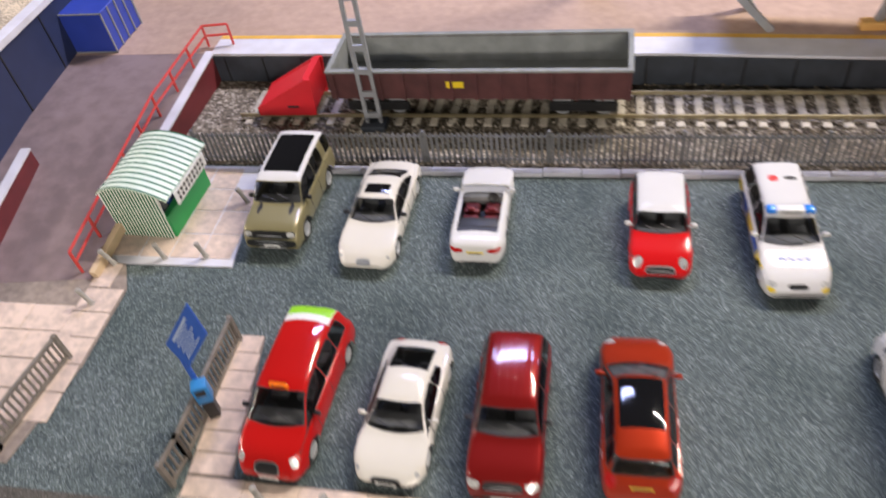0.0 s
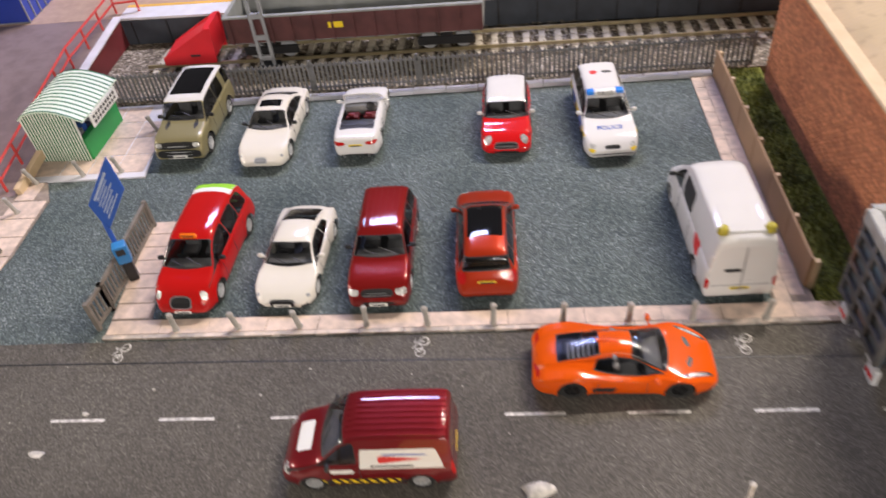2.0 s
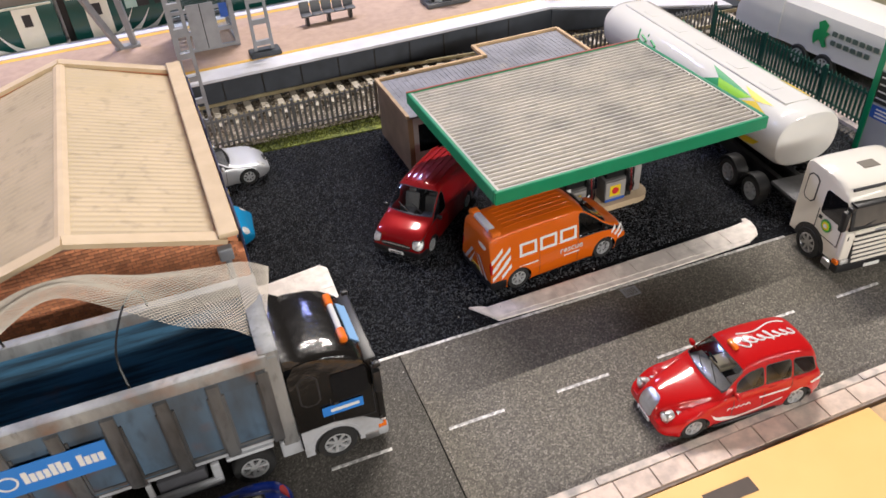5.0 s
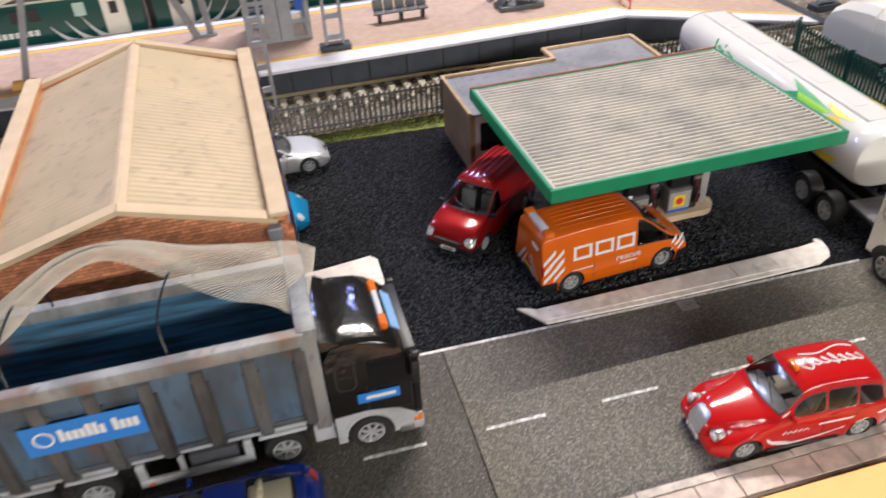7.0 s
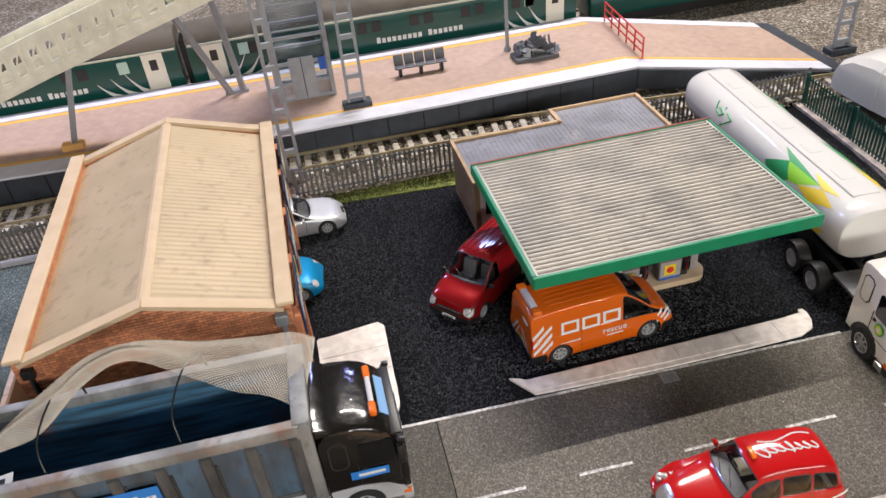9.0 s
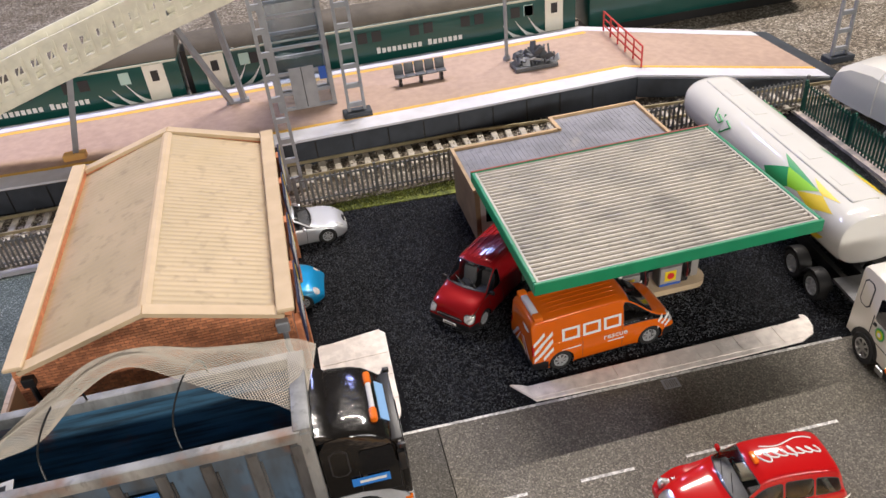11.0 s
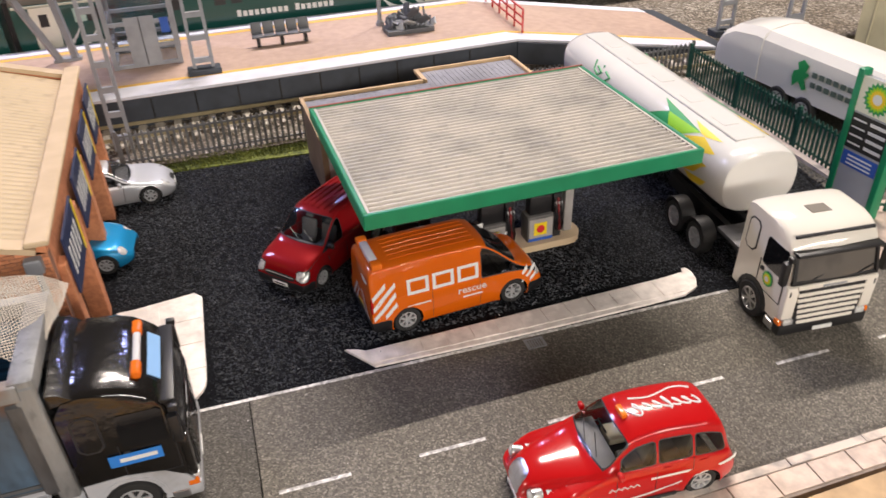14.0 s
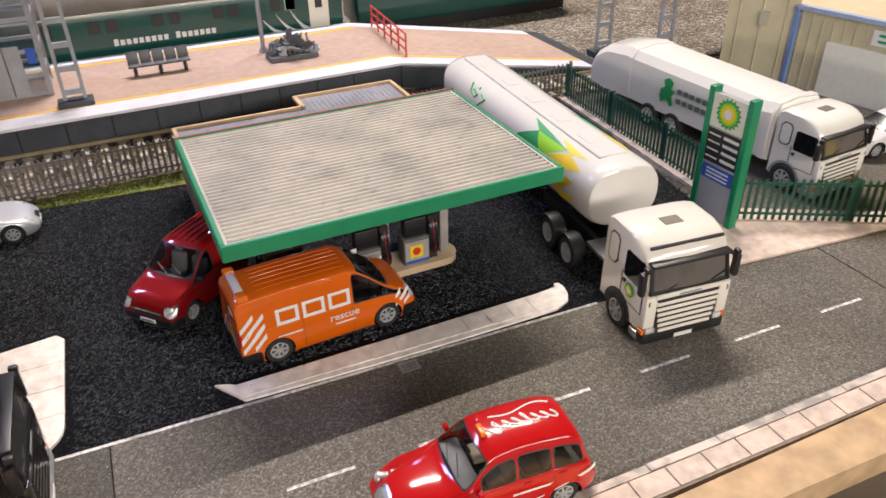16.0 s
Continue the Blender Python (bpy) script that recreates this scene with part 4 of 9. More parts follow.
# corrugated roof pitches
for sg in (-1, 1):
    n, v, f = 46, [], []
    xa, xb = (X0 + 0.55, xm) if sg < 0 else (xm, X1 - 0.55)
    za, zb = (EZ + 0.06, RZ + 0.04) if sg < 0 else (RZ + 0.04, EZ + 0.06)
    rows_y = np.linspace(Y0 + 0.3, Y1 - 0.3, n * 4 + 1)
    for k, y in enumerate(rows_y):
        d = 0.012 * math.sin(k * math.pi / 2)
        v += [(xa, y, za + d), (xb, y, zb + d), (xa, y, za - 0.25), (xb, y, zb - 0.25)]
    for k in range(len(rows_y) - 1):
        a = 4 * k
        f += [(a, a + 1, a + 5, a + 4), (a + 2, a + 6, a + 7, a + 3), (a, a + 4, a + 6, a + 2), (a + 1, a + 3, a + 7, a + 5)]
    solid("roof", (v, f), ROOF, gar, smooth=60)
solid("ridge_cap", rings([[(xm - 0.28, y, RZ + 0.03), (xm + 0.28, y, RZ + 0.03), (xm + 0.1, y, RZ + 0.14), (xm - 0.1, y, RZ + 0.14)] for y in (Y0 + 0.2, Y1 - 0.2)]), CREAM, gar)
for sg in (-1, 1):
    xe = X0 if sg < 0 else X1
    solid("side_coping", rbox(xe - 0.38 + 0.2 * -sg, xe + 0.38 + 0.2 * -sg, Y0 - 0.25, Y1 + 0.15, EZ + 0.38, EZ + 0.58, 0.05, 1), CREAM, gar)
    solid("parapet", box(min(xe, xe - sg * 0.55), max(xe, xe - sg * 0.55), Y0 + 0.0, Y1, EZ, EZ + 0.4), BRICK, gar)
    for y in (Y0 - 0.12, Y1 - 0.3):
        solid("gable_coping", bar((xe - sg * 0.3, y + 0.2, EZ + 0.2), (xm, y + 0.2, RZ + 0.1), 0.62, 0.2), CREAM, gar)
solid("downpipe", join(tube([(X0 + 0.55, Y0 - 0.14, 0.1), (X0 + 0.55, Y0 - 0.14, 5.9)], 0.12, 8), rbox(X0 + 0.3, X0 + 0.8, Y0 - 0.35, Y0, 5.8, 6.25, 0.05)), BLACK, gar, "black cast downpipe")
solid("downpipe", join(tube([(X1 - 0.45, Y0 - 0.14, 0.1), (X1 - 0.45, Y0 - 0.14, 5.9)], 0.12, 8), rbox(X1 - 0.75, X1 - 0.2, Y0 - 0.4, Y0, 5.75, 6.3, 0.06)), GREYMETAL, gar, "grey downpipe and hopper")
for y0, y1, mt in ((2.9, 6.2, NAVY), (7.6, 10.6, NAVY), (12.0, 15.0, NAVY), (16.0, 18.6, NAVY)):
    sg_ = solid("sign_board", rbox(X1 + 0.26, X1 + 0.36, y0, y1, 3.9, 6.2, 0.03, 1), mt, gar, "navy advertising board with pale strokes")
    for k in range(5):
        solid("sign_bar", box(X1 + 0.36, X1 + 0.375, y0 + 0.35 + k * 0.5, y0 + 0.55 + k * 0.5, 4.5, 5.6), WHITE, sg_)
    solid("sign_edge", box(X1 + 0.365, X1 + 0.38, y1 - 0.35, y1 - 0.1, 4.0, 6.1), YELLOWINK, sg_)

# ---- the filling station ----
can = thing("filling_station_canopy", "green-edged canopy with weathered corrugated sheet roof", "canopy", Matrix())
cx0, cx1, cy0, cy1, cz = 55.88, 69.82, 0.5, 10.9, 6.2
n, v, f = 33, [], []
ys = np.linspace(cy0 + 0.22, cy1 - 0.22, n * 4 + 1)
for k, y in enumerate(ys):
    d = (0.06, 0.06, 0.0, -0.12)[k % 4]
    v += [(cx0 + 0.2, y, cz - 0.08 + d), (cx1 - 0.2, y, cz - 0.08 + d), (cx0 + 0.2, y, cz - 0.3), (cx1 - 0.2, y, cz - 0.3)]
for k in range(len(ys) - 1):
    a = 4 * k
    f += [(a, a + 1, a + 5, a + 4), (a + 2, a + 6, a + 7, a + 3), (a, a + 4, a + 6, a + 2), (a + 1, a + 3, a + 7, a + 5)]
solid("roof_sheet", (v, f), CANROOF, can, "grey stained corrugated sheet")
for nm, q in (("front_fascia", (cx0, cx1, cy0, cy0 + 0.2)), ("rear_fascia", (cx0, cx1, cy1 - 0.2, cy1)), ("side_fascia", (cx0, cx0 + 0.2, cy0 + 0.2, cy1 - 0.2)), ("side_fascia", (cx1 - 0.2, cx1, cy0 + 0.2, cy1 - 0.2))):
    solid(nm, rbox(*q, cz - 0.62, cz + 0.02, 0.04, 1), GREENPAINT, can)
for x in (cx0 + 0.2, cx1 - 0.3):
    solid("edge_strip", box(x, x + 0.1, cy0 + 0.2, cy1 - 0.2, cz - 0.2, cz - 0.012), CANROOF, can)
solid("rear_edge", box(cx0, cx1, cy1 - 0.14, cy1 - 0.04, cz + 0.02, cz + 0.06), mat("rusty_edge", (0.28, 0.08, 0.06), 0.7, var=0.5, scale=200), can, "dull red back edge")
for x in (59.2, 63.6, 66.6):
    solid("column", rbox(x - 0.22, x + 0.22, 5.3, 5.75, 0.2, cz - 0.3, 0.06), SHADEDWHITE, can, smooth=40)
for x0, x1 in ((62.0, 67.2), (56.9, 60.6)):
    pi_ = thing("pump_island", "cream concrete pump island with rounded ends", "kerb", pose((x0 + x1) / 2, 5.5, 0))
    hl = (x1 - x0) / 2
    pl = [(hl - 0.8 + 0.8 * math.cos(a), 0.85 * math.sin(a)) for a in np.linspace(-math.pi / 2, math.pi / 2, 9)] + [(-hl + 0.8 + 0.8 * math.cos(a), 0.85 * math.sin(a)) for a in np.linspace(math.pi / 2, 3 * math.pi / 2, 9)]
    solid("slab", prism(pl, 0.0, 0.36), CREAM, pi_, smooth=30)
# casing grey deepened too, canopy shade put into the colour
PUMPGREY = mat("pump_casing", (0.13, 0.125, 0.12), 0.5, var=0.5, scale=150, second=(0.05, 0.048, 0.046))
for x in (65.1, 62.7, 58.7):
    pu = thing("fuel_pump", "grey and white fuel pump with black and red hoses", "fuel pump", pose(x, 5.35, 0.36), "pumps under the canopy")
    solid("cabinet", rbox(-0.75, 0.55, -0.4, 0.4, 0, 1.35, 0.05), PUMPGREY, pu, smooth=40)
    solid("pump_head", rbox(-0.6, 0.5, -0.25, 0.3, 1.35, 2.3, 0.05), BLACK, pu, smooth=40)
    solid("front_panel", box(-0.68, 0.5, -0.43, -0.4, 0.2, 1.2), SHADEDWHITE, pu)
    solid("base_strip", box(-0.7, 0.5, -0.435, -0.4, 0.04, 0.19), BLUEINK, pu, "blue base strip")
    solid("emblem_panel", box(-0.45, 0.2, -0.445, -0.43, 0.35, 1.0), YELLOWINK, pu, "yellow square panel")
    solid("emblem", lathe([(0.2, 0), (0.2, 0.02), (0.01, 0.03)], 16, (-0.12, -0.445, 0.68), (0, -1, 0)), REDINK, pu, "red round emblem")
    solid("hose_board", box(0.55, 0.98, -0.3, 0.3, 0.0, 2.3), INK, pu)
    for k in range(3):
        solid("hose", tube([(0.62 + 0.14 * k, -0.34, 2.1), (0.6 + 0.14 * k, -0.5, 1.5), (0.66 + 0.14 * k, -0.52, 0.8), (0.78 + 0.1 * k, -0.36, 0.35)], 0.05, 6), BLACK if k != 1 else mat("dull_red_hose", (0.2, 0.02, 0.02), 0.5, var=0.2), pu, smooth=60)
        solid("nozzle", rbox(0.58 + 0.14 * k, 0.66 + 0.14 * k, -0.46, -0.3, 1.65, 1.95, 0.02, 1), SILVER, pu)
shop = thing("filling_station_shop", "low flat-roofed shop with timber side wall", "building", Matrix())
SHOPROOF = worn("shop_roof", (0.24, 0.24, 0.27), (0.17, 0.17, 0.19), (0.36, 0.33, 0.28), 60, 0.62)
solid("side_wall", box(56.5, 56.8, 12.9, 18.2, 0.05, 3.55), mat("brown_wall", (0.30, 0.21, 0.12), 0.7, var=0.5, scale=80), shop, "brown stained side wall")
solid("rear_wall", box(56.8, 69.8, 17.9, 18.2, 0.05, 3.5), TIMBER, shop)
solid("side_wall", box(69.5, 69.8, 13.2, 17.9, 0.05, 3.5), TIMBER, shop)
solid("front_wall", join(box(56.8, 69.5, 13.2, 13.45, 0.05, 1.1), box(56.8, 69.5, 13.2, 13.45, 2.9, 3.5), *[box(56.8 + 3.1 * k, 57.2 + 3.1 * k, 13.2, 13.45, 1.1, 2.9) for k in range(5)]), WHITE, shop)
for k in range(4):
    solid("shop_window", box(57.2 + 3.1 * k, 59.9 + 3.1 * k, 13.3, 13.36, 1.1, 2.9), SMOKED, shop)
solid("roof", join(box(56.5, 69.8, 12.9, 18.2, 3.5, 3.62), box(63.8, 69.8, 18.2, 19.9, 3.3, 3.62)), SHOPROOF, shop, "dull grey ribbed roof")
solid("roof_ribs", join(*[box(56.7 + 0.3 * k, 56.82 + 0.3 * k, 12.9, 18.1 if 56.7 + 0.3 * k < 63.9 else 19.8, 3.62, 3.638) for k in range(43)]), SHOPROOF, shop)
solid("roof_edge", join(box(56.4, 56.6, 12.8, 18.3, 3.62, 3.8), box(56.6, 63.7, 18.1, 18.3, 3.62, 3.8), box(63.6, 63.85, 18.1, 20.0, 3.62, 3.8), box(63.85, 69.9, 19.85, 20.0, 3.62, 3.8), box(69.75, 69.95, 12.8, 19.85, 3.62, 3.8)), TIMBER, shop, "rusty brown roof upstand")
solid("step", box(56.6, 58.4, 12.2, 13.1, 0.0, 0.25), CREAM, shop)
tot = thing("price_totem", "tall grey and green price sign with a yellow flower emblem", "sign", pose(80.7, 2.45, 0, 0, 0, -87))
solid("post", rbox(-1.4, -1.05, -0.28, 0.28, 0, 6.9, 0.05), GREENPAINT, tot, smooth=40)
solid("post", rbox(1.05, 1.4, -0.28, 0.28, 0, 6.9, 0.05), GREENPAINT, tot, smooth=40)
solid("panel", box(-1.05, 1.05, -0.2, 0.2, 0, 6.6), mat("totem_grey", (0.34, 0.35, 0.37), 0.5, var=0.2, scale=100), tot)
solid("emblem_panel", box(-1.05, 1.05, -0.22, -0.2, 4.95, 6.65), mat("totem_cream", (0.72, 0.72, 0.6), 0.45, var=0.1), tot)
solid("price_panel", box(-1.05, 1.05, -0.22, -0.2, 3.1, 4.85), INK, tot)
for k in range(4):
    solid("price_bar", box(0.0, 0.95, -0.235, -0.22, 3.3 + 0.4 * k, 3.46 + 0.4 * k), WHITE, tot)
    solid("price_bar", box(-0.95, -0.2, -0.235, -0.22, 3.33 + 0.4 * k, 3.41 + 0.4 * k), WHITE, tot)
solid("notice_panel", box(-1.0, 1.0, -0.23, -0.2, 2.2, 2.95), BLUEINK, tot)
for k in range(3):
    solid("notice_bar", box(-0.7, 0.7, -0.245, -0.23, 2.32 + 0.2 * k, 2.4 + 0.2 * k), WHITE, tot)


def flower(parent, m, r, tag="emblem"):
    """A round emblem of rings and petals."""
    for nm, rr, k, mt in (("petals", 1.0, 0.0, GREENINK), ("petals", 0.78, 0.012, LIMEINK), ("petals", 0.6, 0.024, YELLOWINK), ("petals", 0.34, 0.036, WHITE)):
        pts = [(r * rr * (1.0 if i % 2 else 0.8) * math.cos(2 * math.pi * i / 36), r * rr * (1.0 if i % 2 else 0.8) * math.sin(2 * math.pi * i / 36)) for i in range(36)]
        solid(nm, moved(prism(pts, k, k + 0.012), m), mt, parent)


flower(tot, pose(0, -0.22, 5.8, 90, 0, 0), 0.8)

# ---- kiosk ----
ki = thing("market_kiosk", "green and white striped kiosk with curved roof and green counter", "kiosk", pose(-7.75, 16.6, 0.15, 0, 0, -3))
GREENSTRIPE = mat("dark_green_stripe", (0.02, 0.14, 0.06), 0.5, var=0.2, scale=200)
PALEGREEN = mat("pale_green_sheet", (0.62, 0.74, 0.62), 0.5, var=0.2, scale=200)
WHITESHEET = mat("white_sheet", (0.78, 0.80, 0.74), 0.5, var=0.2, scale=200)
prof = [(-1.7, 2.95), (-1.35, 3.24), (-0.8, 3.42), (-0.2, 3.5), (0.4, 3.47), (1.0, 3.34), (1.7, 3.06), (2.3, 2.74)]
for nm, y in (("end_wall", -2.25), ("end_wall", 2.1)):
    pr = [(-1.6, 0), (1.6, 0), (1.6, 1.45), (1.7, 3.02)] + [p for p in prof[::-1] if p[0] < 1.6]
    w_ = solid(nm, rings([[(a, y, b) for a, b in pr], [(a, y + 0.15, b) for a, b in pr]]), WHITESHEET, ki)
    for k in range(17):
        x = -1.55 + 0.19 * k
        zt_ = float(np.interp(x, [p[0] for p in prof], [p[1] for p in prof])) - 0.04
        solid("stripe", box(x, x + 0.09, y - 0.015 if y < 0 else y + 0.15, y if y < 0 else y + 0.165, 0.0, zt_), GREENSTRIPE, w_)
solid("rear_wall", box(-1.65, -1.5, -2.1, 2.1, 0, 2.95), WHITESHEET, ki)
solid("roof", rings([[(a, y, b) for a, b in prof] + [(a, y, b + 0.09) for a, b in prof[::-1]] for y in (-2.4, 2.4)]), PALEGREEN, ki, smooth=40)
for k in range(25):
    y = -2.34 + 0.195 * k
    g = join(*[bar((a, y, b + 0.1), (c, y, d + 0.1), 0.085, 0.02) for (a, b), (c, d) in zip(prof, prof[1:])])
    solid("roof_stripe", g, GREENSTRIPE if k % 2 == 0 else WHITESHEET, ki)
solid("counter", rbox(1.35, 1.75, -2.15, 2.15, 0, 1.45, 0.03, 1), mat("bright_green", (0.015, 0.27, 0.07), 0.45, var=0.2, scale=100), ki)
solid("shelf", box(-1.4, 1.35, -2.05, 2.05, 1.2, 1.3), SEAT, ki)
for k in range(9):
    solid("goods", rbox(0.3, 1.2, -1.9 + 0.43 * k, -1.55 + 0.43 * k, 1.3, 1.55 + 0.1 * (k % 3), 0.03, 1), (NAVY, GREYMETAL, BLUEINK)[k % 3], ki)
bd = solid("name_board", rbox(2.34, 2.42, -1.7, 1.7, 1.95, 2.78, 0.02, 1), WHITE, ki, "white name board with dark lettering")
for k in range(2):
    for j in range(9):
        solid("letter_bar", box(2.42, 2.435, -1.45 + 0.33 * j, -1.25 + 0.33 * j, 2.12 + 0.32 * k, 2.3 + 0.32 * k), INK, bd)

# ---- signboard and ticket machine ----
sg = thing("parking_sign", "tilted blue lozenge notice board on a post", "sign", pose(-0.15, 4.3, 0.1))
solid("post", tube([(0, 0, 0), (0, 0.02, 3.4)], 0.12, 8), BLUEINK, sg, smooth=50)
panel = solid("panel", [None] and rings([[(-0.3, -0.04, 4.5), (0.05, -0.04, 2.9), (1.75, -0.04, 5.3), (1.6, -0.04, 7.1)], [(-0.3, 0.04, 4.5), (0.05, 0.04, 2.9), (1.75, 0.04, 5.3), (1.6, 0.04, 7.1)]]), BLUEINK, sg, "blue notice with rows of pale lettering")
for k in range(7):
    t0 = 0.16 + 0.11 * k
    a = Vector((-0.3, -0.05, 4.5)).lerp(Vector((0.05, -0.05, 2.9)), t0)
    b = Vector((1.6, -0.05, 7.1)).lerp(Vector((1.75, -0.05, 5.3)), t0)
    solid("letter_bar", bar(a.lerp(b, 0.2 + 0.05 * (k % 2)), a.lerp(b, 0.8 - 0.07 * (k % 3)), 0.012, 0.05 if k else 0.1), mat("faded_white", (0.42, 0.5, 0.62), 0.5) if k == 0 else panel_ink, panel)
    panel_ink = panel.children[0].data.materials[0]
tm = thing("ticket_machine", "blue and black parking ticket machine", "ticket machine", pose(0.15, 4.0, 0.12, 0, 0, 25))
solid("pedestal", rbox(-0.24, 0.24, -0.24, 0.24, 0, 1.3, 0.05), BLACK, tm, smooth=40)
solid("head", rbox(-0.33, 0.33, -0.3, 0.3, 1.2, 2.25, 0.07), mat("machine_blue", (0.03, 0.2, 0.48), 0.4, var=0.2), tm, smooth=40)
solid("screen", box(-0.2, 0.2, -0.32, -0.3, 1.75, 2.1), INK, tm)

# ---- railway wagon, buffer, masts ----
wg = thing("open_wagon", "maroon open bogie wagon with grey interior", "railway wagon", pose(9.0, 26.05, 0.6, 0, 0, -1.0))
MAROON = mat("wagon_maroon", (0.085, 0.028, 0.028), 0.6, var=0.5, scale=120, bump=0.2)
WGREY = mat("wagon_grey", (0.24, 0.25, 0.24), 0.65, var=0.4, scale=120)
HL, HW = 8.55, 2.05
for y in (-HW, HW - 0.18):
    s_ = solid("side", box(-HL, HL, y, y + 0.18, 1.55, 3.3), MAROON, wg)
    for k in range(13):
        solid("stanchion", box(-HL + 0.3 + k * 1.39 - 0.07, -HL + 0.3 + k * 1.39 + 0.07, y - 0.07 if y < 0 else y + 0.18, y if y < 0 else y + 0.25, 1.5, 3.3), MAROON, s_)
    solid("inner_lining", box(-HL + 0.2, HL - 0.2, y + 0.18 if y < 0 else y - 0.03, y + 0.21 if y < 0 else y, 1.6, 3.25), WGREY, wg)
for x in (-HL, HL - 0.18):
    solid("end", box(x, x + 0.18, -HW + 0.18, HW - 0.18, 1.55, 3.3), WGREY, wg)
solid("top_rail", join(box(-HL - 0.06, HL + 0.06, -HW - 0.08, -HW + 0.22, 3.3, 3.42), box(-HL - 0.06, HL + 0.06, HW - 0.22, HW + 0.08, 3.3, 3.42), box(-HL - 0.06, -HL + 0.22, -HW + 0.22, HW - 0.22, 3.3, 3.42), box(HL - 0.22, HL + 0.06, -HW + 0.22, HW - 0.22, 3.3, 3.42)), WGREY, wg)
solid("floor", box(-HL, HL, -HW + 0.2, HW - 0.2, 1.4, 1.6), WGREY, wg)
solid("underframe", box(-HL + 0.2, HL - 0.2, -1.3, 1.3, 1.1, 1.4), BLACK, wg)
for bx in (-6.0, 6.0):
    bo = solid("bogie", join(rbox(-1.9, 1.9, -1.55, -1.35, 0.35, 0.95, 0.06, 1), rbox(-1.9, 1.9, 1.35, 1.55, 0.35, 0.95, 0.06, 1), box(-0.4, 0.4, -1.4, 1.4, 0.5, 1.1)), BLACK, wg, at=pose(bx, 0, 0))
    for x in (-1.15, 1.15):
        for y in (-1.15, 1.15):
            solid("wheel", lathe([(0.02, -0.1), (0.6, -0.1), (0.6, 0.1), (0.02, 0.1)], 18, (x, y, 0.6), (0, 1, 0)), GREYMETAL, bo, smooth=40)
solid("data_panel", box(-1.6, -0.6, -HW - 0.012, -HW, 2.3, 2.7), YELLOWINK, wg)
bf = thing("buffer_stop", "bright red sloping rail buffer stop", "buffer stop", pose(-2.2, 26.0, 0.6))
RED = mat("buffer_red", (0.62, 0.02, 0.03), 0.4, var=0.2, scale=100)
for y in (-1.35, 1.2):
    solid("side_frame", rings([[(-2.6, y, 0.0), (1.1, y, 0.0), (1.3, y, 2.5), (0.9, y, 2.5), (-2.6, y, 0.55)], [(-2.6, y + 0.15, 0.0), (1.1, y + 0.15, 0.0), (1.3, y + 0.15, 2.5), (0.9, y + 0.15, 2.5), (-2.6, y + 0.15, 0.55)]]), RED, bf)
solid("face", box(0.75, 1.15, -1.2, 1.2, 0.4, 2.5), RED, bf)
solid("slope_plate", slab([(-2.6, -1.2, 0.5), (0.75, -1.2, 2.3), (0.75, 1.2, 2.3), (-2.6, 1.2, 0.5)], 0.1), RED, bf)
solid("mark", box(-0.6, 0.1, -1.37, -1.35, 0.55, 0.7), INK, bf)


def mast(at, h, w=0.9, lean=0.0, material=GREYMETAL, label="grey lattice overhead line mast", base=True):
    root = thing("line_mast", label, "mast", at)
    for x in (-w / 2, w / 2):
        solid("leg", bar((x, 0, 0), (x * 0.75, 0, h), 0.22), material, root)
    for k in range(int(h / 1.5)):
        z = 0.7 + k * 1.5
        solid("plate", box(-w / 2 + 0.02, w / 2 - 0.02, -0.13, 0.13, z, z + 0.34), material, root)
    if base:
        solid("base", rbox(-w * 0.9, w * 0.9, -0.6, 0.6, -0.3, 0.35, 0.06, 1), DARKWALL, root)
    return root


mast(pose(2.7, 24.1, 0.16, 0, 0, 0), 16, 0.85)
mast(pose(51.8, 29.3, PZ), 16, 1.2)
mast(pose(46.3, 23.3, 0.16), 16, 0.9, base=False)
mast(pose(14.8, 36.0, PZ), 14, 1.0)
mast(pose(91.5, 27.2, 0.3), 14, 1.3)
mast(pose(93.5, 22.2, 0.3), 14, 1.3)

# platform furniture
be = thing("platform_bench", "row of five dark grey moulded platform seats", "bench", pose(57.6, 33.2, PZ, 0, 0, 0))
BG = mat("bench_grey", (0.09, 0.095, 0.105), 0.45, var=0.2, scale=200)
for k in range(5):
    x = -1.7 + 0.85 * k
    solid("seat", join(rbox(x - 0.38, x + 0.38, -0.5, 0.3, 0.72, 0.84, 0.04), moved(rbox(-0.38, 0.38, -0.06, 0.06, 0, 0.85, 0.04), pose(x, 0.3, 0.78, -12, 0, 0))), BG, be, smooth=40)
solid("beam", box(-2.1, 2.1, -0.15, 0.05, 0.6, 0.72), BG, be)
for x in (-1.7, 0, 1.7):
    solid("leg", box(x - 0.12, x + 0.12, -0.3, 0.2, 0, 0.62), BLACK, be)
de = thing("scrap_heap", "heap of dark grey chairs and frames on the platform", "heap", pose(67.0, 32.3, PZ))
r_ = random.Random(2)
solid("base", rbox(-1.9, 1.7, -0.9, 0.9, 0, 0.35, 0.05), BG, de)
for k in range(22):
    x, y = r_.gauss(0, 0.7), r_.gauss(0, 0.4)
    h_ = max(0.3, 1.5 - abs(x) * 0.8)
    solid("piece", moved(rbox(-0.5, 0.5, -0.3, 0.3, -0.08, 0.08, 0.03, 1), pose(x, y, 0.35 + h_ * r_.uniform(0.1, 0.9), r_.uniform(-60, 60), r_.uniform(-60, 60), r_.uniform(0, 180))), BG if k % 5 else SILVER, de)
